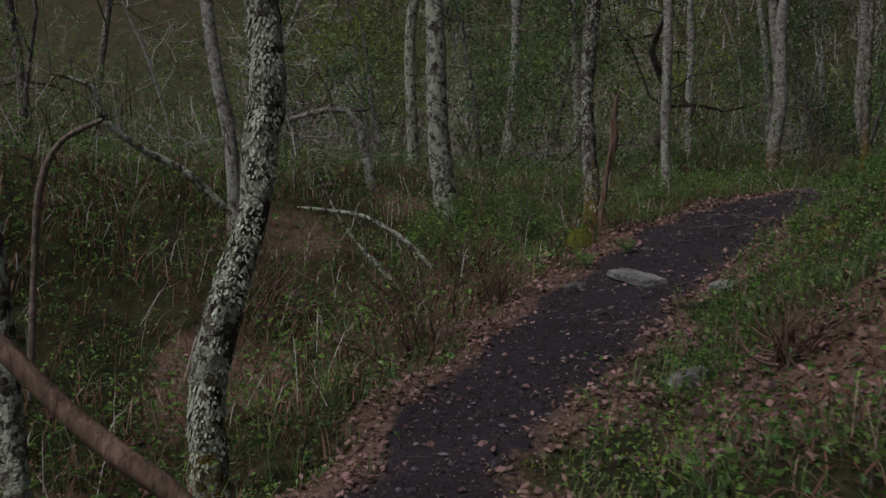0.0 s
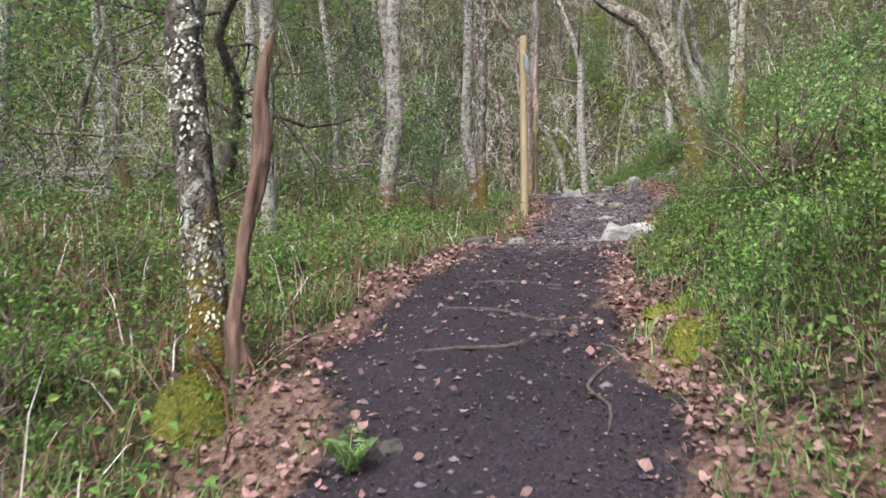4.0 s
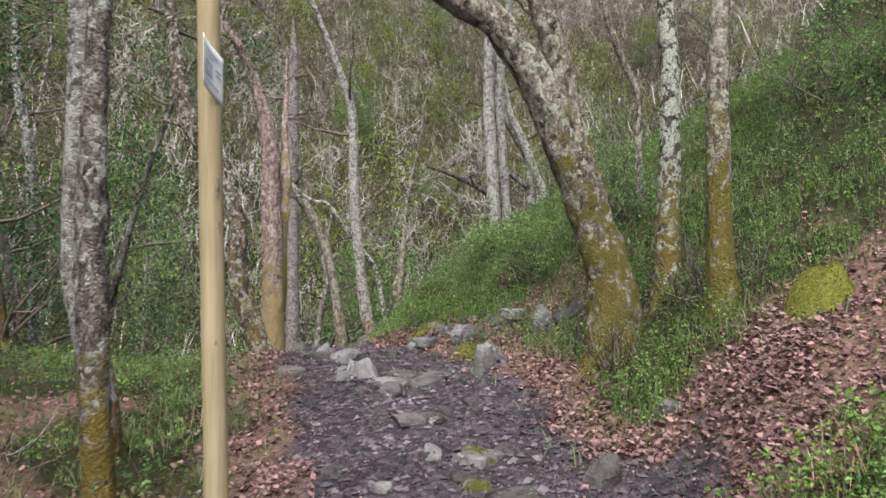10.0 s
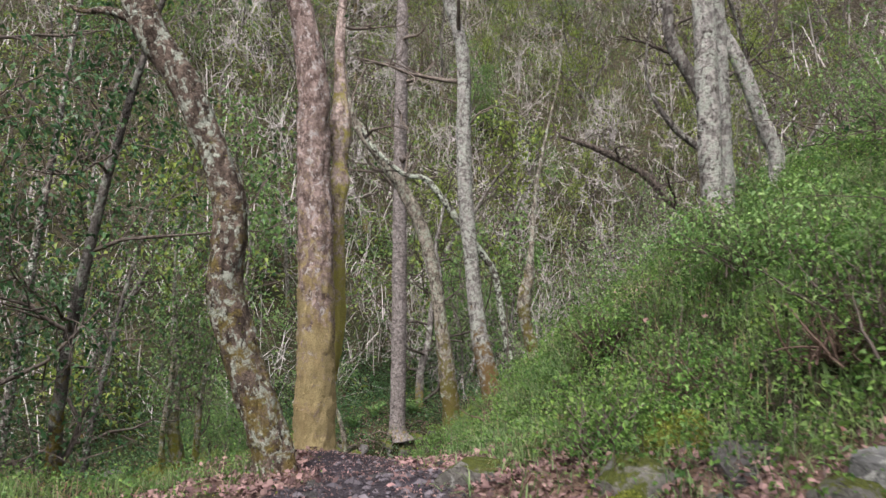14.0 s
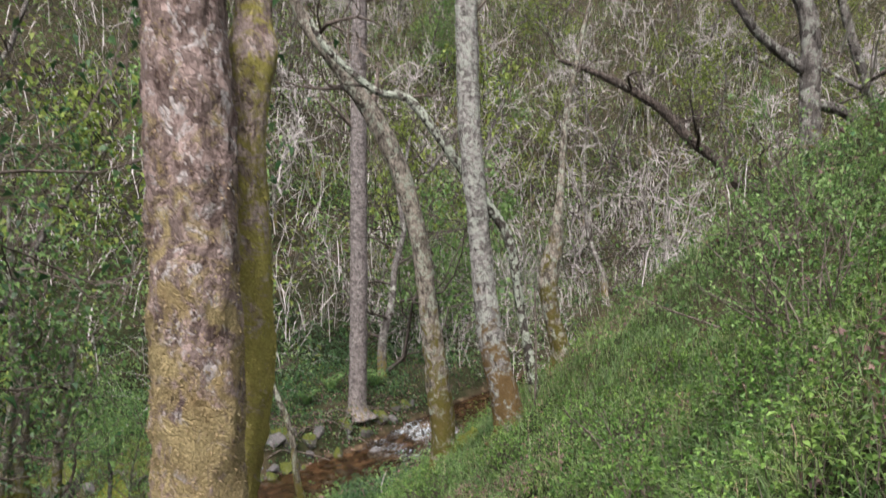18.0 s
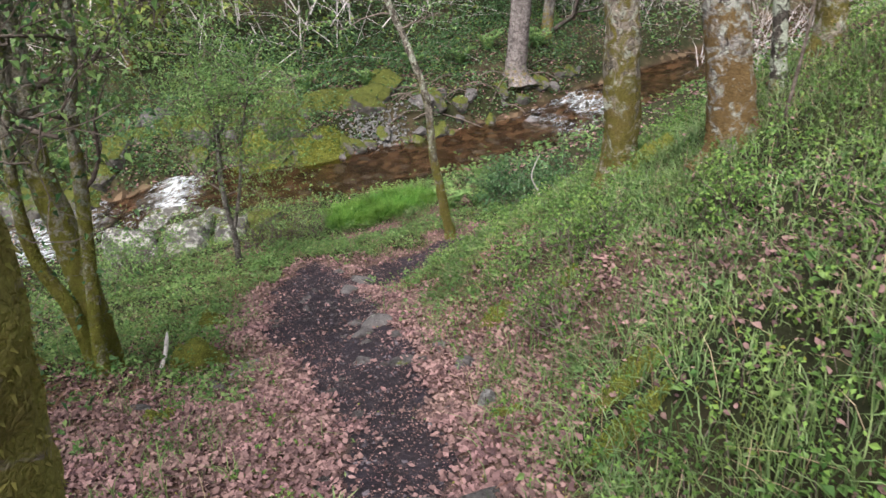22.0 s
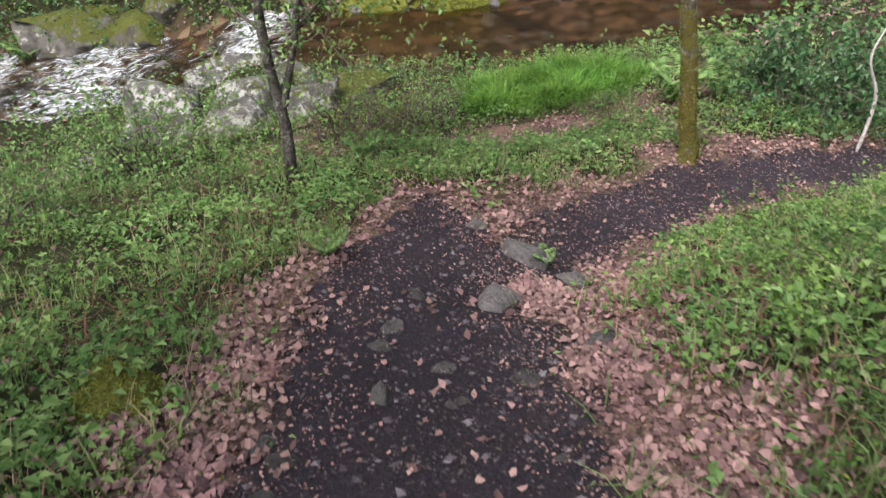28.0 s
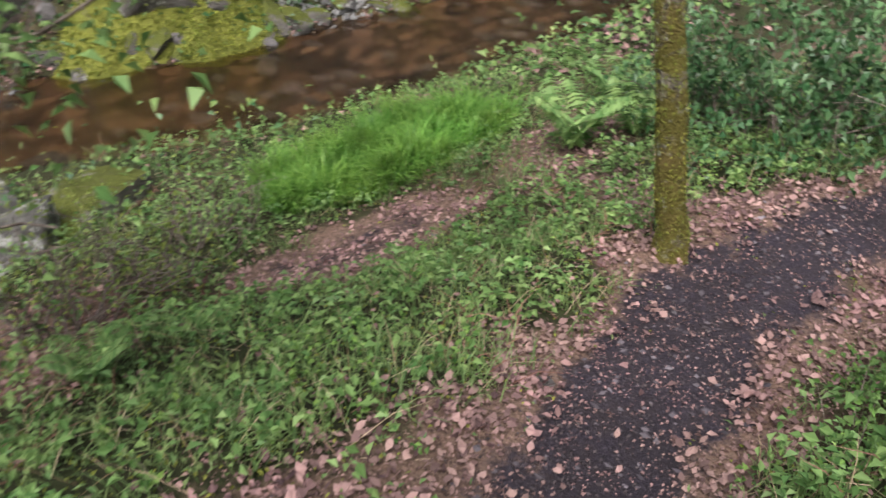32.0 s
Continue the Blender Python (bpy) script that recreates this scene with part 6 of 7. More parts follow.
FERN = "bright green fern arching over the stream bank"
for k, (x, y, n, l) in enumerate([(23.55, 33.25, 6, 0.85), (24.0, 33.0, 5, 0.65), (24.9, 33.9, 6, 0.7), (13.6, 40.9, 6, 0.9), (26.5, 42.4, 6, 0.9), (24.6, 42.8, 6, 0.9), (22.8, 43.0, 6, 0.8), (19.4, 32.6, 6, 0.42), (17.6, 43.2, 6, 0.9), (15.6, 42.8, 6, 0.8), (30.2, 42.6, 7, 1.0), (31.8, 43.2, 7, 1.0), (28.6, 43.0, 6, 0.9), (33.4, 42.4, 7, 1.0), (34.8, 43.4, 7, 1.1), (19.9, 29.95, 4, 0.2), (18.4, 30.0, 5, 0.25), (1.75, 7.4, 5, 0.22), (1.3, 7.05, 5, 0.22)]):
    fern(spot(x, y), n, l, 600 + k, FERN if y > 25 else "small green fern at the path edge")


def tuft(at, count, length, seed, label):
    """A rosette of stiff pointed leaves."""
    owner = thing("tuft", at, label, "plant")
    gen = np.random.default_rng(seed)
    for k in range(count):
        s = Soup()
        way = turned(np.array([k * 2.4 + gen.uniform(-0.3, 0.3)]), np.array([gen.uniform(0.5, 1.35)]))
        s.add(*blades(np.zeros((1, 3)), way, length * gen.uniform(0.7, 1.15), 0.013, gen, 0.25))
        part("leaf", s.data("leaf", BANKGRASS), owner)
    return owner


tuft(spot(16.42, 23.85), 16, 0.20, 5, "pale green tuft of stiff pointed leaves beside the path")


def cushion(at, size, seed, label, coarse=1.0):
    """Low humps of moss with a fur of short shoots."""
    gen = np.random.default_rng(seed)
    owner = thing("moss_cushion", spot(*at), label, "moss")
    s, n = Soup(), int(900 * max(size[0], 0.3) / 0.4 / coarse ** 0.5)
    humps = [(gen.normal(0, 0.26) * size[0], gen.normal(0, 0.26) * size[1], gen.uniform(0.18, 0.34) * size[0], gen.uniform(0.4, 0.8) * size[2]) for _ in range(7)]
    grid = np.stack(np.meshgrid(np.linspace(-1, 1, 17), np.linspace(-1, 1, 17), indexing="ij"), -1).reshape(-1, 2) * np.array(size[:2]) * 0.8
    def lift(p):
        z = np.zeros(len(p))
        for hx, hy, hr, hz in humps:
            z = np.maximum(z, hz * np.exp(-((p[:, 0] - hx) ** 2 + (p[:, 1] - hy) ** 2) / (1.2 * hr * hr)))
        return height(p[:, 0] + at[0], p[:, 1] + at[1]) - owner.location.z + z - (0.06 + 0.5 * size[2]) * np.maximum(np.hypot(p[:, 0] / size[0], p[:, 1] / size[1]) - 0.3, 0) * 3
    k = (np.arange(16)[:, None] * 17 + np.arange(16)).ravel()
    s.add(np.column_stack([grid, lift(grid)]), np.stack([k, k + 17, k + 18, k + 1], -1))
    part("hump", s.data("hump", MOSS, "", True), owner)
    r, a = np.sqrt(gen.random(n)) * 0.62, gen.uniform(0, 6.28, n)
    p = np.stack([r * np.cos(a) * size[0], r * np.sin(a) * size[1]], 1)
    s = Soup()
    s.add(*leaf_quads(np.column_stack([p, lift(p)]), turned(gen.uniform(0, 6.28, n), gen.uniform(0.1, 1.4, n)), coarse * gen.uniform(0.012, 0.03, n), 0.010 * coarse, gen, 0.1))
    part("moss", s.data("moss", GREENFUR), owner)
    return owner


for k, (x, y, sx, sy, sz) in enumerate([(1.45, 8.15, 0.42, 0.34, 0.26), (3.75, 7.75, 0.5, 0.36, 0.12), (3.45, 7.35, 0.4, 0.3, 0.1), (5.75, 11.95, 0.4, 0.3, 0.18), (7.31, 10.79, 0.45, 0.2, 0.14), (6.27, 10.22, 0.22, 0.2, 0.12), (7.05, 11.05, 0.4, 0.16, 0.12), (7.61, 13.6, 0.3, 0.22, 0.10), (7.6, 11.1, 0.4, 0.2, 0.12), (13.0, 17.0, 0.5, 0.3, 0.14), (12.2, 15.7, 0.5, 0.36, 0.14), (13.8, 17.2, 0.7, 0.4, 0.18), (16.7, 27.6, 0.6, 0.44, 0.34), (18.0, 23.4, 0.5, 0.3, 0.16), (18.8, 25.6, 0.4, 0.34, 0.12), (17.64, 23.05, 0.5, 0.3, 0.10), (17.2, 28.9, 0.5, 0.4, 0.2), (12.9, 16.3, 0.4, 0.3, 0.08), (12.1, 15.5, 0.4, 0.3, 0.1), (7.81, 11.26, 0.4, 0.22, 0.1), (7.1, 10.5, 0.35, 0.25, 0.12), (6.0, 12.2, 0.5, 0.3, 0.16), (16.0, 26.0, 0.3, 0.24, 0.14), (20.5, 25.6, 0.5, 0.5, 0.3), (11.7, 12.4, 0.55, 0.45, 0.3), (0.5, 6.9, 0.3, 0.24, 0.1), (2.95, 6.0, 0.3, 0.3, 0.1), (19.0, 25.0, 0.3, 0.3, 0.1), (17.75, 24.1, 0.3, 0.2, 0.12)]):
    cushion((x, y), (sx, sy, sz), 700 + k, "soft yellow-green moss cushion on the ground")


def bush(at, size, count, leaf, seed, label, leaf_size=0.045, stems=26, category="bush"):
    owner = thing("bush", at, label, category)
    gen = np.random.default_rng(seed)
    lines, tips = [], []
    for k in range(stems):
        w = turned(gen.uniform(0, 6.28), gen.uniform(0.35, 1.45))
        grow(lines, tips, (gen.normal(0, size * 0.2), gen.normal(0, size * 0.2), -0.03), w, size * gen.uniform(0.6, 1.05), 0.010, 1, gen, 0.22, 0.03, 5)
    part("twig_tangle", lines_mesh("twig_tangle", lines, TWIG if category == "bush" else REDTWIG, 0.0025), owner)
    if count:
        part("foliage", leaves_mesh("foliage", np.array(tips), leaf, count, leaf_size, gen, 0.05), owner)
    return owner


for x, y, sx, sy, sz in ((23.8, 40.15, 1.8, 0.8, 0.34), (22.6, 40.7, 2.2, 1.0, 0.4)):
    cushion((x, y), (sx, sy, sz), 900 + int(x * 10), "rock on the far bank cushioned all over in moss", 3.0)
bush(spot(24.4, 31.9), 1.15, 2600, DEEP, 1, "dense dark green bramble bush by the water", 0.075, 34)
bush(spot(24.6, 32.9), 0.8, 1200, DEEP, 2, "dark green bramble spilling to the water", 0.07)
bush(spot(25.6, 31.0), 1.3, 2000, DEEP, 3, "dense dark green bramble bush by the water", 0.075, 30)
bush(spot(20.1, 34.0), 0.9, 500, LIME, 4, "straggly bush with pale young leaves", 0.04, 30)
bush(spot(19.4, 33.4), 0.8, 350, LIME, 5, "straggly bush with pale young leaves", 0.04, 26)
bush(spot(17.4, 33.6), 1.0, 1500, FRESH, 14, "leafy green bush beside the rapids", 0.055, 30)
bush(spot(16.4, 32.2), 0.8, 900, FRESH, 15, "leafy green bush beside the rapids", 0.05, 26)
bush(spot(18.3, 35.3), 0.6, 500, FRESH, 18, "leafy sprigs among the rocks", 0.05, 22)
bush(spot(19.2, 35.9), 0.6, 500, FRESH, 19, "leafy sprigs among the rocks", 0.05, 22)
bush(spot(17.3, 34.6), 0.7, 700, FRESH, 40, "leafy sprigs among the rocks", 0.05, 22)
bush(spot(20.9, 34.6), 0.7, 600, FRESH, 16, "straggly bush with pale young leaves", 0.045, 30)
bush(spot(12.75, 14.45), 0.5, 260, BILBERRY, 6, "brown heathery tangle under the oak", 0.03, 36)
bush(spot(11.9, 13.9), 0.6, 200, BILBERRY, 7, "brown heathery tangle under the oak", 0.03, 34)
bush(spot(12.3, 13.4), 0.6, 200, BILBERRY, 8, "brown heathery tangle under the oak", 0.03, 30)
bush(spot(7.3, 15.2), 0.7, 0, None, 9, "heap of bare russet twigs", 0.03, 44, "brushwood")
bush(spot(1.57, 3.46), 0.32, 0, None, 17, "heap of withered russet bracken", 0.03, 50, "dead bracken")
bush(spot(7.25, 10.05), 0.45, 0, None, 13, "heap of withered russet bracken", 0.03, 50, "dead bracken")
bush(spot(0.2, 7.6), 0.6, 120, BILBERRY, 10, "brown brushwood tangle by the path", 0.03, 40, "brushwood")
bush(spot(0.45, 6.3), 0.4, 60, BILBERRY, 41, "brown brushwood tangle by the path", 0.03, 36, "brushwood")
bush(spot(-0.2, 5.2), 0.5, 60, BILBERRY, 42, "brown brushwood tangle by the path", 0.03, 40, "brushwood")
bush(spot(-0.3, 6.2), 0.7, 0, None, 11, "brown brushwood tangle by the path", 0.03, 40, "brushwood")
bush(spot(-1.6, 6.6), 0.9, 100, BILBERRY, 12, "brown brushwood tangle by the path", 0.03, 44, "brushwood")
for k, (x, y, r) in enumerate([(14.6, 15.3, 1.0), (16.2, 16.0, 1.2), (17.6, 17.2, 1.0), (15.4, 17.4, 0.6), (18.6, 20.6, 1.2), (16.3, 13.4, 1.4), (19.4, 18.0, 1.5), (21.2, 21.6, 1.4), (5.4, 8.0, 0.9), (6.9, 8.6, 1.1), (8.6, 9.6, 1.0)]):
    bush(spot(x, y), r, 2200, FRESH, 20 + k, "wispy green broom on the bank", 0.04, 34)

gen = np.random.default_rng(612)
for k in range(34):
    i = gen.choice(np.flatnonzero((PATH[:, 1] > 17) & (PATH[:, 1] < 26)) if k < 20 else np.flatnonzero((PATH[:, 1] > 6) & (PATH[:, 1] < 10.5)))
    off = gen.uniform(1.3, 4.2) if k < 20 else gen.choice((-1, 1)) * gen.uniform(1.6, 3.2)
    x, y = PATH[i, 0] + PATH_WAY[i, 1] * off, PATH[i, 1] - PATH_WAY[i, 0] * off
    if k % 5 == 4:
        bush(spot(x, y), 0.38, 60, BILBERRY, 640 + k, "brown heathery tangle on the bank", 0.03, 40, "brushwood")
    else:
        bush(spot(x, y), gen.uniform(0.32, 0.55), 1100, BILBERRY, 640 + k, "leafy bilberry clump on the bank", 0.034, 30)


# ---- ground cover: what nobody could count ----
gen = np.random.default_rng(91)
WALKED = np.flatnonzero((PATH[:, 1] > -0.5) & (PATH[:, 0] < 26))


def strip(count, reach):
    """Random places along both sides of the path, thinning out sideways, with a share beside the stream and along the fork."""
    k = gen.choice(WALKED, count)
    off = gen.normal(0, reach, count)
    x = PATH[k, 0] + PATH_WAY[k, 1] * off + PATH_WAY[k, 0] * gen.uniform(-0.3, 0.3, count)
    y = PATH[k, 1] - PATH_WAY[k, 0] * off + PATH_WAY[k, 1] * gen.uniform(-0.3, 0.3, count)
    m = count // 5
    x[:m], y[:m] = gen.uniform(15, 26.5, m), gen.uniform(26, 37, m)
    m2 = m + count // 20
    f = gen.integers(0, len(FORK[0]) // 2, m2 - m)
    x[m:m2], y[m:m2] = FORK[0][f, 0] + gen.normal(0, 1.0, m2 - m), FORK[0][f, 1] + gen.normal(0, 1.0, m2 - m)
    return x, y


def sample(count, reach, keep):
    x, y = strip(count, reach)
    ok = gen.random(count) < keep(x, y)
    return x[ok], y[ok]


def bank(count):
    """Random places on the bank above the path."""
    k = gen.choice(np.flatnonzero((PATH[:, 1] > 5) & (PATH[:, 1] < 28.5)), count)
    off = gen.uniform(0.6, 7.5, count)
    x = PATH[k, 0] + PATH_WAY[k, 1] * off + PATH_WAY[k, 0] * gen.uniform(-0.3, 0.3, count)
    y = PATH[k, 1] - PATH_WAY[k, 0] * off + PATH_WAY[k, 1] * gen.uniform(-0.3, 0.3, count)
    return x, y


def close_bank(count):
    """Random places on the steep bank that the path passes on its way down."""
    k = gen.choice(np.flatnonzero((PATH[:, 1] > 17.5) & (PATH[:, 1] < 26.5)), count)
    off = gen.uniform(0.7, 4.0, count)
    return PATH[k, 0] + PATH_WAY[k, 1] * off + gen.uniform(-0.3, 0.3, count), PATH[k, 1] - PATH_WAY[k, 0] * off + gen.uniform(-0.3, 0.3, count)


def also_bank(places, count, keep):
    x, y = bank(count)
    ok = gen.random(count) < keep(x, y)
    return np.concatenate([places[0], x[ok]]), np.concatenate([places[1], y[ok]])


def above_water(x, y):
    return smooth(0.25, 0.5, height(x, y) - stream_level(x, y))


def lay(x, y, lift=0.0):
    return np.stack([x, y, height(x, y) + lift], 1)


def stuff(name, soup, material, label, category):
    return tagged(new(name, soup.data(name, material)), label, category, kind="stuff")


# fallen oak and birch leaves
def litter_here(x, y):
    soil, litter, _, edge = covers_at(x, y)
    return np.clip(litter * (0.35 + 0.65 * smooth(-0.5, 0.4, wave(x, y, 0.9, 14))) * (1 - 0.98 * smooth(0.2, 0.9, soil)) + 0.03 * (1 - soil), 0, 1) * above_water(x, y)


def leafy_bend(count):
    """Places on both sides of the path where it drops to the stream."""
    x, y = gen.uniform(14.4, 20.8, count), gen.uniform(22.3, 29.5, count)
    ok = gen.random(count) < litter_here(x, y) * (1 - smooth(2.2, 3.2, path_near(x, y)))
    return x[ok], y[ok]


x, y = also_bank(sample(300000, 1.6, litter_here), 110000, litter_here)
more = leafy_bend(90000)
x, y = np.concatenate([x, more[0]]), np.concatenate([y, more[1]])
n = len(x)
at = lay(x, y, gen.uniform(0.004, 0.04, n))
s = Soup()
size = gen.uniform(0.022, 0.058, n)
s.add(*curled_leaves(at, turned(gen.uniform(0, 6.28, n), gen.normal(0.05, 0.25, n)), size, size * gen.uniform(0.5, 0.85, n), gen))
stuff("leaf_litter", s, FALLEN, "brown fallen oak leaves strewn on the ground", "fallen leaves")

# crumbled leaves trodden into the edges of the path
x, y = sample(150000, 0.9, lambda x, y: np.where(y > 20, 1, np.where(y > 10, 0.7, 0.35)) * smooth(-0.55, -0.1, covers_at(x, y)[3]) * (1 - smooth(0.2, 0.7, covers_at(x, y)[3])) * above_water(x, y))
n = len(x)
s = Soup()
size = gen.uniform(0.007, 0.022, n)
s.add(*leaf_quads(lay(x, y, gen.uniform(0.002, 0.012, n)), turned(gen.uniform(0, 6.28, n), gen.normal(0.1, 0.3, n)), size, size * gen.uniform(0.4, 0.9, n), gen, 0.0))
stuff("leaf_crumbs", s, FALLEN, "crumbled brown leaves along the path edges", "fallen leaves")

# crumbs and chips on the trodden earth
x, y = sample(150000, 0.7, lambda x, y: covers_at(x, y)[0] * (0.35 + 0.65 * smooth(-0.2, 0.5, wave(x, y, 1.4, 44))))
n = len(x)
s = Soup()
size = 0.006 + 0.022 * gen.random(n) ** 2
s.add(*leaf_quads(lay(x, y, 0.004), turned(gen.uniform(0, 6.28, n), gen.normal(0.1, 0.35, n)), size, size * 0.6, gen, 0.0))
stuff("path_chips", s, leaf_material("bark_chip", (0.024, 0.019, 0.022), (0.125, 0.10, 0.10), 0.0, 0.8), "bits of bark and stone on the dark path", "chips")


# crumbs of slate and grit, thickest on the stony stretch
def grit_here(x, y):
    return covers_at(x, y)[0] * np.interp(y, [0, 9, 11.5, 17.5, 19.5, 22, 31], [0.25, 0.25, 1, 1, 0.4, 0.35, 0.3])


x, y = sample(60000, 0.75, grit_here)
n = len(x)
size = (0.006 + 0.034 * gen.random(n) ** 3)[:, None, None] * np.where((y > 11) & (y < 19), 1.35, 0.85)[:, None, None]
turn = gen.uniform(0, 6.28, n)
points = np.array([(1, 0, 0), (0, 1, 0), (-1, 0, 0), (0, -1, 0), (0, 0, 0.45), (0, 0, -0.3)]) * gen.uniform(0.55, 1.25, (n, 6, 1)) * size
cosine, sine = np.cos(turn)[:, None], np.sin(turn)[:, None]
points = np.stack([points[..., 0] * cosine - points[..., 1] * sine * 0.7, points[..., 0] * sine + points[..., 1] * cosine * 0.7, points[..., 2] + points[..., 0] * gen.normal(0, 0.2, (n, 1))], -1) + lay(x, y, 0.003)[:, None]
s = Soup()
s.add(points.reshape(-1, 3), (np.arange(n)[:, None, None] * 6 + np.array([(0, 1, 4), (1, 2, 4), (2, 3, 4), (3, 0, 4), (1, 0, 5), (2, 1, 5), (3, 2, 5), (0, 3, 5)])).reshape(-1, 3))
stuff("slate_grit", s, leaf_material("slate_crumb", (0.030, 0.024, 0.032), (0.19, 0.162, 0.18), 0.0, 0.75), "crumbs of purplish slate on the trodden path", "grit")


# bilberry sprigs
def bilberry_here(x, y):
    soil, litter, side, edge = covers_at(x, y)
    field = 0.5 + 0.5 * wave(x, y, 3.3, 61)
    thick = np.where(side > 0, 0.4 + 0.7 * field, 0.25 + 0.6 * smooth(0.4, 0.75, field))
    thick = thick * np.where((side > 0) & (y > 22), 0.6, 1) * np.where((side < 0) & (y > 26), 0.3, 1)
    return np.clip(thick, 0, 1) * smooth(0.1, 0.5, edge) * (1 - 0.85 * litter) * above_water(x, y)


x, y = also_bank(sample(54000, 2.3, bilberry_here), 44000, bilberry_here)
n = len(x)
tall = gen.uniform(0.10, 0.34, n) * (0.7 + 0.5 * (0.5 + 0.5 * wave(x, y, 2.1, 63))) * np.where(covers_at(x, y)[2] > 0, 1.1, 0.85)
lean = turned(gen.uniform(0, 6.28, n), gen.uniform(0.9, 1.5, n))
root = lay(x, y, -0.01)
s = Soup()
s.add(*blades(root, lean, tall, 0.005, gen, 0.1))
stuff("bilberry_stalks", s, TWIG, "thin green-brown bilberry stalks", "undergrowth")
s = Soup()
for k in range(8):
    u = gen.uniform(0.25, 1.05, n)
    l = gen.uniform(0.019, 0.040, n)
    s.add(*leaf_quads(root + lean * (tall * u)[:, None] + gen.normal(0, 0.02, (n, 3)), turned(gen.uniform(0, 6.28, n), gen.uniform(-0.2, 1.0, n)), l, l * 0.62, gen, 0.1))
stuff("bilberry_leaves", s, BILBERRY, "bright green bilberry thicket along the path", "undergrowth")


# mossy turf: short shoots that close the gaps between the plants
def turf_here(x, y):
    soil, litter, side, edge = covers_at(x, y)
    return (1 - soil) * (1 - 0.8 * litter) * (0.35 + 0.65 * smooth(-0.4, 0.4, wave(x, y, 1.5, 47))) * above_water(x, y)


for name, leaf, total, low, high, label in (("turf_moss", GREENFUR, 90000, 0.012, 0.035, "yellow-green moss among the plants"), ("turf_shoots", GRASS, 90000, 0.02, 0.06, "short green shoots among the plants")):
    x, y = also_bank(sample(total, 1.5, turf_here), total // 3, lambda x, y: turf_here(x, y) * np.where((y > 17) & (x < y * 0.5 + 9), 1, 0.25))
    n = len(x)
    s = Soup()
    s.add(*leaf_quads(lay(x, y, gen.uniform(-0.005, 0.025, n)), turned(gen.uniform(0, 6.28, n), gen.uniform(0.0, 1.3, n)), gen.uniform(low, high, n), gen.uniform(0.008, 0.018, n), gen, 0.2))
    stuff(name, s, leaf, label, "turf")


# grass
def grass_here(x, y):
    soil, litter, side, edge = covers_at(x, y)
    field = 0.5 + 0.5 * wave(x, y, 2.6, 71)
    thick = 0.2 + 0.8 * smooth(0.3, 0.7, field)
    return np.clip(thick, 0, 1) * smooth(0.0, 0.3, edge) * (1 - 0.8 * litter) * above_water(x, y)


x, y = also_bank(sample(28000, 2.0, grass_here), 24000, lambda x, y: grass_here(x, y) * np.where(y > 19, 1, 0.4))
s, dry = Soup(), Soup()
for k in range(7):
    n = len(x)
    px, py = x + gen.normal(0, 0.035, n), y + gen.normal(0, 0.035, n)
    s.add(*blades(lay(px, py, -0.01), turned(gen.uniform(0, 6.28, n), gen.uniform(0.75, 1.5, n)), gen.uniform(0.08, 0.26, n), 0.0065, gen, 0.8))
stuff("grass", s, GRASS, "fine soft green grass beside the path", "grass")
# short soft grass in drifts on the bank above the path
x, y = bank(150000)
far_x, far_y = close_bank(46000)
x, y = np.concatenate([x, far_x]), np.concatenate([y, far_y])
ok = gen.random(len(x)) < (0.25 + 0.75 * smooth(-0.15, 0.45, wave(x, y, 2.3, 77))) * np.where(y > 16, 1, 0.5) * (1 - 0.9 * covers_at(x, y)[1]) * above_water(x, y)
x, y = x[ok], y[ok]
n = len(x)
turf = Soup()
turf.add(*blades(lay(x, y, -0.01), turned(gen.uniform(0, 6.28, n), gen.uniform(0.5, 1.45, n)), gen.uniform(0.08, 0.24, n), 0.008, gen, 0.9))
stuff("bank_grass", turf, BANKGRASS, "soft pale green grass in drifts on the bank", "grass")
# dry stalks
x, y = also_bank(sample(40000, 3.0, lambda x, y: 0.6 * grass_here(x, y) + 0.4 * bilberry_here(x, y)), 12000, grass_here)
n = len(x)
dry.add(*blades(lay(x, y), turned(gen.uniform(0, 6.28, n), gen.uniform(0.1, 1.4, n)), gen.uniform(0.08, 0.36, n), 0.0045, gen, 0.5))
stuff("dry_stalks", dry, STRAW, "dry straw-coloured stalks among the grass", "dry grass")
# dead bracken and heather
russet_here = lambda x, y: smooth(0.0, 0.6, wave(x, y, 2.9, 81)) * smooth(0.1, 0.6, covers_at(x, y)[3]) * np.where(y < 13, 1, 0.55) * above_water(x, y)
x, y = also_bank(sample(80000, 3.0, russet_here), 26000, russet_here)
n = len(x)
s = Soup()
s.add(*blades(lay(x, y, 0.02), turned(gen.uniform(0, 6.28, n), gen.uniform(-0.1, 0.9, n)), gen.uniform(0.06, 0.26, n), 0.009, gen, 0.8))
stuff("dead_bracken", s, RUSSET, "withered russet bracken and heather", "dead bracken")


# rough growth on the slope below the first stretch of the path
def rough_places(count):
    x, y = gen.uniform(-7, 7.5, count), gen.uniform(2.5, 21, count)
    right = path_right(x, y)
    ok = (right < -0.9) & (gen.random(count) < 0.3 + 0.7 * smooth(-0.3, 0.5, wave(x, y, 2.7, 33)))
    return x[ok], y[ok]


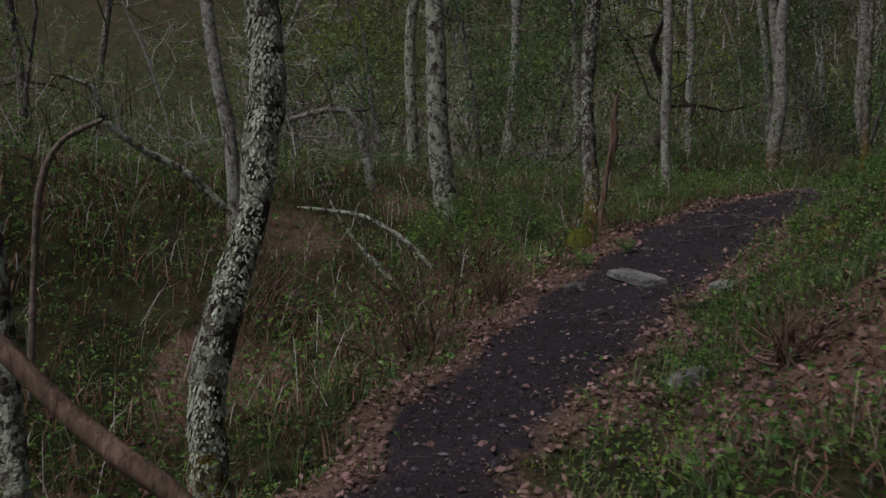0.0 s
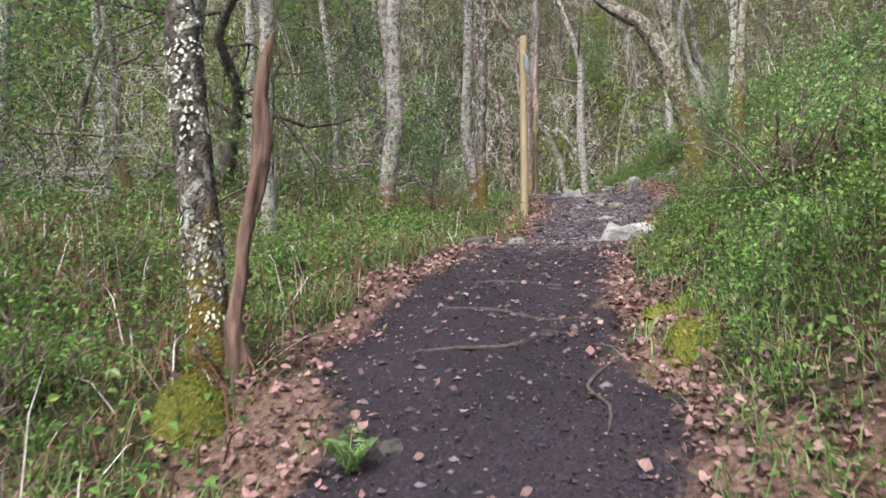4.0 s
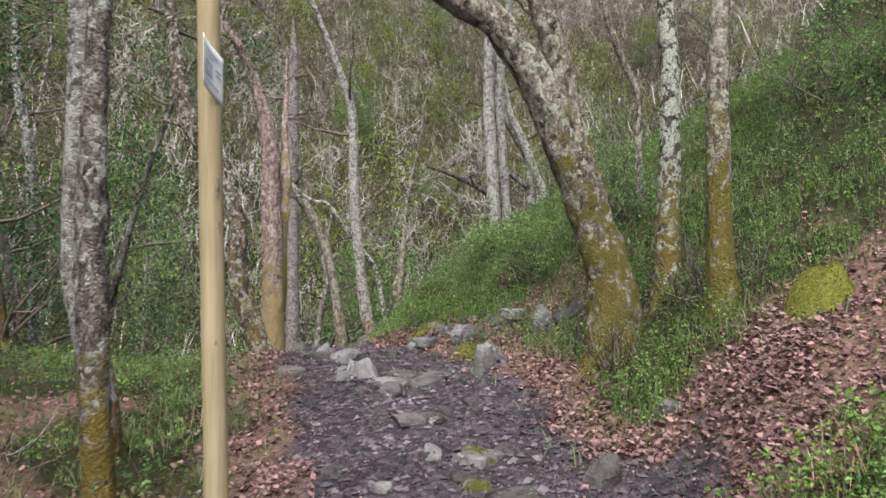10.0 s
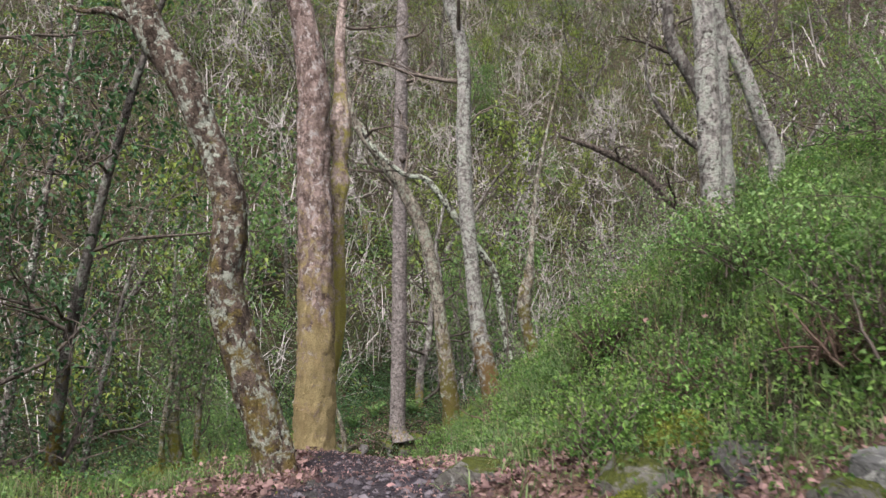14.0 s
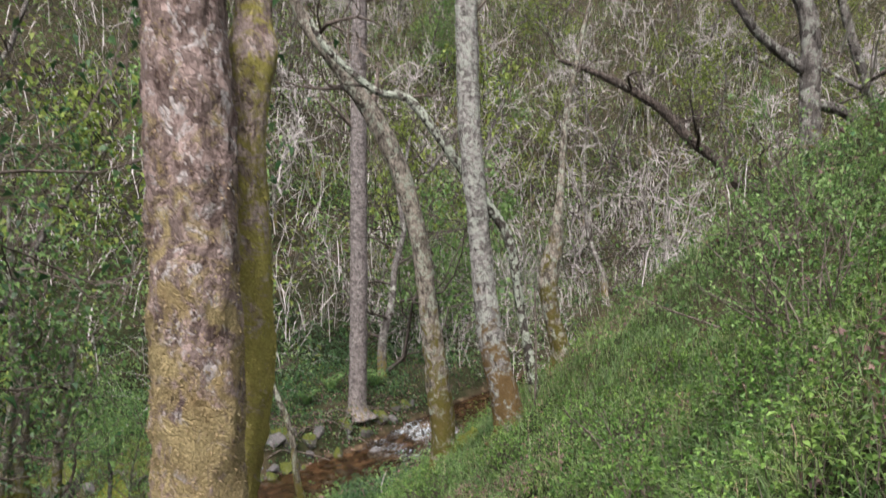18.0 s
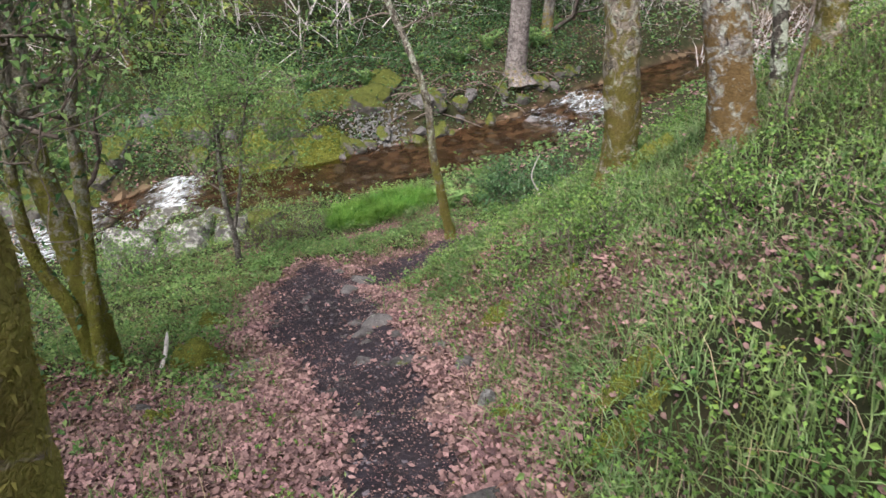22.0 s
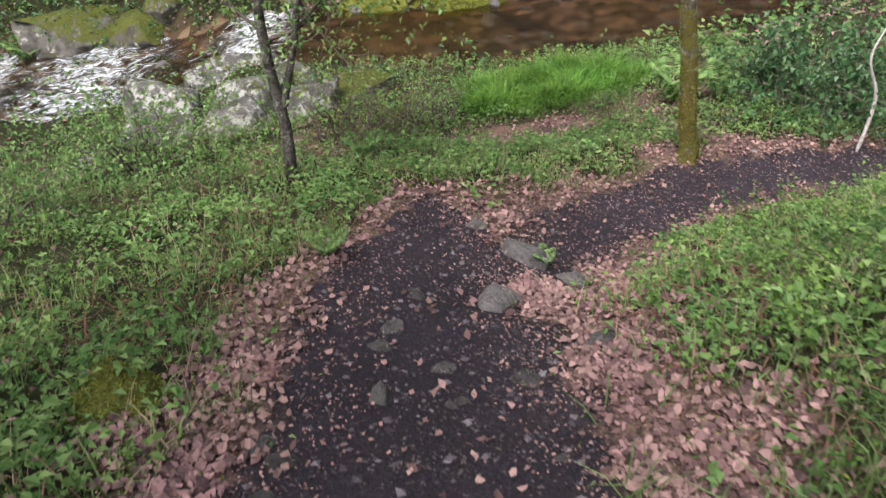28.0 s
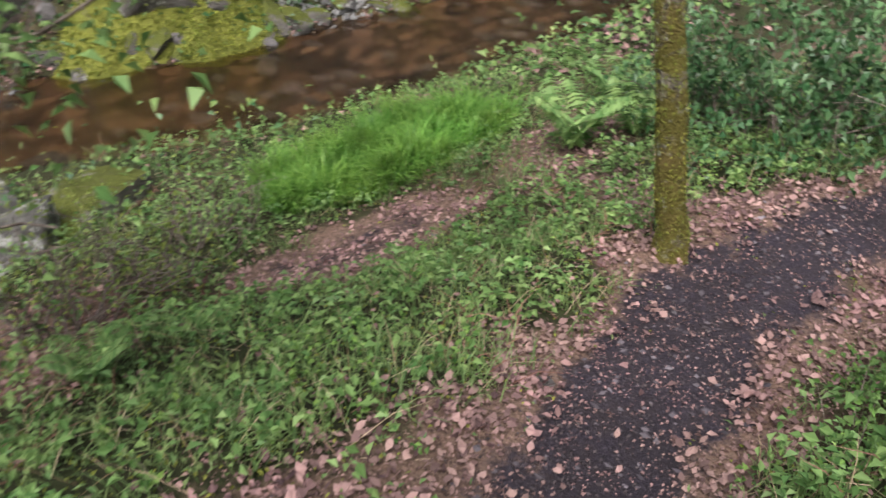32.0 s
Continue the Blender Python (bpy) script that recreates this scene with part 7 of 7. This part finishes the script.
for name, leaf, total, low, high, wide, label in (("rough_grass", GRASS, 36000, 0.10, 0.32, 0.008, "rough green grass on the slope"), ("rough_straw", STRAW, 16000, 0.10, 0.4, 0.007, "dry pale grass on the slope"), ("rough_heather", RUSSET, 52000, 0.1, 0.4, 0.010, "withered brown heather on the slope"), ("rough_twigs", GREYTWIG, 7000, 0.2, 0.7, 0.006, "bare twigs sticking out of the slope")):
    x, y = rough_places(total)
    n = len(x)
    s = Soup()
    s.add(*blades(lay(x, y, -0.01), turned(gen.uniform(0, 6.28, n), gen.uniform(0.4, 1.5, n)), gen.uniform(low, high, n), wide, gen, 0.6))
    stuff(name, s, leaf, label, "rough growth")
x, y = rough_places(17000)
n = len(x)
s = Soup()
for k in range(5):
    l = gen.uniform(0.03, 0.06, n)
    s.add(*leaf_quads(lay(x, y, 0) + np.stack([gen.normal(0, 0.06, n), gen.normal(0, 0.06, n), gen.uniform(0.05, 0.4, n)], 1), turned(gen.uniform(0, 6.28, n), gen.uniform(-0.3, 0.9, n)), l, l * 0.6, gen, 0.1))
stuff("rough_leaves", s, BILBERRY, "green bilberry leaves on the slope", "rough growth")

# leafy herbs near the stream and below the path
def herbs_here(x, y):
    soil, litter, side, edge = covers_at(x, y)
    return smooth(0.05, 0.4, edge) * np.where(y > 25.5, 0.9, 0.12) * (0.4 + 0.6 * smooth(-0.3, 0.3, wave(x, y, 2.2, 95))) * (1 - 0.93 * litter) * above_water(x, y)


x, y = sample(44000, 2.4, herbs_here)
s = Soup()
n = len(x)
root, tall = lay(x, y), gen.uniform(0.04, 0.24, n)
for k in range(5):
    l = gen.uniform(0.025, 0.07, n)
    s.add(*leaf_quads(root + np.stack([gen.normal(0, 0.03, n), gen.normal(0, 0.03, n), tall * gen.uniform(0.4, 1, n)], 1), turned(gen.uniform(0, 6.28, n), gen.uniform(-0.3, 0.7, n)), l, l * 0.6, gen, 0.15))
stuff("herbs", s, FRESH, "low green leafy herbs by the stream", "plants")

# sedge at the pool's edge
n = 9000
a, r = gen.uniform(0, 6.28, n), np.sqrt(gen.random(n))
x, y = 22.75 + 1.25 * r * np.cos(a) + 0.25 * r * np.sin(a), 34.75 + 0.55 * r * np.sin(a) - 0.3 * r * np.cos(a)
s = Soup()
s.add(*blades(lay(x, y), turned(gen.uniform(0, 6.28, n), gen.uniform(0.8, 1.45, n)), gen.uniform(0.28, 0.62, n) * (0.8 + 0.5 * wave(x, y, 0.6, 3)), 0.012, gen, 0.8))
stuff("sedge", s, SEDGE, "lush green sedge at the water's edge", "sedge")


# low growth and brushwood on the slopes further away
def slopes(count, box):
    """Places on the slopes: kept off the path and the water, in uneven drifts."""
    x, y = gen.uniform(box[0], box[1], count), gen.uniform(box[2], box[3], count)
    keep = smooth(3.5, 6, path_near(x, y)) * (stream_near(x, y) > 1.6) * (0.25 + 0.75 * smooth(-0.4, 0.4, wave(x, y, 7.5, 99)))
    if box[1] > 90:
        keep = keep * ((stream_right(x, y) < -6) | (x > 62))
    ok = gen.random(count) < keep
    return x[ok], y[ok]


for name, leaf, total, big, box, label in (
        ("slope_growth", FRESH, 60000, 0.10, (-14, 30, 5, 40), "fresh green undergrowth on the slopes"),
        ("slope_ivy", DEEP, 26000, 0.10, (-14, 38, 5, 46), "dark ivy and bramble on the slopes"),
        ("slope_litter", FALLEN, 40000, 0.13, (-14, 45, 5, 56), "brown leaf litter on the slopes"),
        ("bank_growth", FRESH, 10000, 0.10, (10, 40, 39, 48), "green plants on the far bank"),
        ("meadow_growth", FRESH, 26000, 0.16, (25, 62, 22, 40), "green undergrowth on the slope beside the stream"),
        ("meadow_litter", FALLEN, 22000, 0.15, (25, 62, 22, 40), "brown leaf litter on the slope beside the stream"),
        ("far_bank_growth", FRESH, 26000, 0.2, (37, 76, 28, 58), "green plants further along the stream"),
        ("far_bank_ivy", DEEP, 12000, 0.22, (37, 76, 28, 58), "dark ivy further along the stream"),
        ("bank_ivy", DEEP, 42000, 0.12, (10, 40, 39, 48), "dark ivy on the far bank"),
        ("bank_litter", FALLEN, 16000, 0.10, (18, 40, 39, 45), "brown leaf litter on the far bank"),
        ("bank_moss", LIME, 9000, 0.08, (10, 38, 39, 45), "yellow-green mossy growth on the far bank"),
        ("hill_growth", FRESH, 26000, 0.30, (-20, 105, 12, 95), "young green growth on the far hillside"),
        ("hill_lime", LIME, 18000, 0.34, (-20, 105, 12, 95), "lime-green young leaves on the far hillside")):
    x, y = slopes(total, box)
    n = len(x)
    s = Soup()
    lift = 0.03 if leaf is FALLEN else np.abs(gen.normal(0, 0.22, n)) * (1 if big < 0.3 else 6)
    s.add(*leaf_quads(lay(x, y, lift), turned(gen.uniform(0, 6.28, n), gen.uniform(-0.4, 0.8, n)), gen.uniform(0.5, 1.2, n) * big, gen.uniform(0.3, 0.8, n) * big, gen, 0.1))
    stuff(name, s, leaf, label, "undergrowth")

for name, bark, total, low, high, wide, box, label in (
        ("brushwood", TWIG, 34000, 0.4, 1.3, 0.010, (-12, 15, 6, 36), "thin brown brushwood on the slope"),
        ("pale_brushwood", GREYTWIG, 12000, 0.4, 1.5, 0.009, (-12, 14, 6, 36), "thin grey brushwood on the slope"),
        ("far_brushwood", DARKTWIG, 30000, 0.8, 2.6, 0.03, (-20, 110, -10, 95), "bare brown thicket on the far hillside"),
        # these three paint the distant haze as a mesh of pale twigs
        ("far_pale_brushwood", GREYTWIG, 84000, 0.8, 3.0, 0.035, (-20, 125, -15, 105), "bare thicket on the far hillside, greyed to stand in for haze"),
        ("hill_twigs", GREYTWIG, 85000, 1.2, 4.0, 0.04, (-10, 130, 0, 110), "bare branches of the far woods, paled to stand in for haze"),
        ("meadow_brushwood", GREYTWIG, 30000, 0.5, 2.2, 0.018, (36, 72, 22, 52), "bare grey thicket beside the stream"),
        ("bank_brushwood", GREYTWIG, 14000, 0.6, 2.2, 0.022, (24, 62, 8, 34), "bare grey thicket on the high bank")):
    x, y = slopes(total, box)
    n = len(x)
    s = Soup()
    s.add(*blades(lay(x, y, gen.uniform(0, high * 0.8, n) ** 1.0), turned(gen.uniform(0, 6.28, n), gen.uniform(-0.2, 1.35, n)), gen.uniform(low, high, n), wide * gen.uniform(0.5, 1.3, n), gen, 0.5))
    stuff(name, s, bark, label, "brushwood")


# leaf masses of the young woods: loose clumps at all heights
def clumps(name, leaf, total, each, big, spread, high, box, label):
    x, y = slopes(total, box)
    n = len(x)
    at = np.repeat(lay(x, y, gen.uniform(0.3, 1, n) ** 1.4 * high), each, 0)
    wide = np.repeat(gen.uniform(0.6, 1.4, n) * spread, each)[:, None]
    at = at + gen.normal(0, 1, (n * each, 3)) * wide * np.array([1, 1, 0.5])
    m = len(at)
    s = Soup()
    s.add(*leaf_quads(at, turned(gen.uniform(0, 6.28, m), gen.uniform(-0.7, 0.5, m)), big * gen.uniform(0.6, 1.3, m), big * gen.uniform(0.35, 0.7, m), gen, 0.15))
    stuff(name, s, leaf, label, "foliage")


clumps("hill_foliage", FRESH, 4600, 16, 0.22, 0.9, 6.0, (-20, 95, 34, 92), "fresh green leaf clumps in the far woods")
clumps("hill_lime_foliage", LIME, 3000, 16, 0.22, 0.8, 7.0, (-20, 95, 34, 92), "lime-green young leaf clumps in the far woods")
clumps("slope_foliage", FRESH, 2300, 22, 0.085, 0.45, 3.2, (-12, 16, 12, 40), "fresh green leaves of the thicket on the slope")
clumps("slope_lime_foliage", LIME, 500, 22, 0.09, 0.4, 4.5, (-12, 16, 14, 40), "lime-green young leaves on the slope")
clumps("bank_foliage", DEEP, 800, 26, 0.11, 0.4, 1.6, (12, 40, 40.5, 48), "green plants and saplings on the far bank")
clumps("far_bank_foliage", FRESH, 800, 20, 0.17, 0.6, 2.6, (36, 76, 30, 58), "green thicket further along the stream")
clumps("bank_lime_foliage", LIME, 180, 22, 0.10, 0.4, 2.6, (12, 40, 41, 50), "lime-green saplings on the far bank")

# gravel heap on the far bank
s = Soup()
phi = (1 + 5 ** 0.5) / 2
ball = np.array([(-1, phi, 0), (1, phi, 0), (-1, -phi, 0), (1, -phi, 0), (0, -1, phi), (0, 1, phi), (0, -1, -phi), (0, 1, -phi), (phi, 0, -1), (phi, 0, 1), (-phi, 0, -1), (-phi, 0, 1)]) / 1.9
skin = [(0, 11, 5), (0, 5, 1), (0, 1, 7), (0, 7, 10), (0, 10, 11), (1, 5, 9), (5, 11, 4), (11, 10, 2), (10, 7, 6), (7, 1, 8), (3, 9, 4), (3, 4, 2), (3, 2, 6), (3, 6, 8), (3, 8, 9), (4, 9, 5), (2, 4, 11), (6, 2, 10), (8, 6, 7), (9, 8, 1)]
for k in range(520):
    x, y = 25.7 + gen.normal(0, 0.6), 40.3 + gen.normal(0, 0.25)
    size = gen.uniform(0.02, 0.055)
    s.add(ball * size * gen.uniform(0.6, 1.3, 3) * gen.uniform(0.85, 1.15, (12, 1)) + np.array([x, y, float(height(x, y)[0]) + 0.03]), skin)
stuff("gravel", s, PALEROCK, "heap of pale grey gravel on the far bank", "gravel")
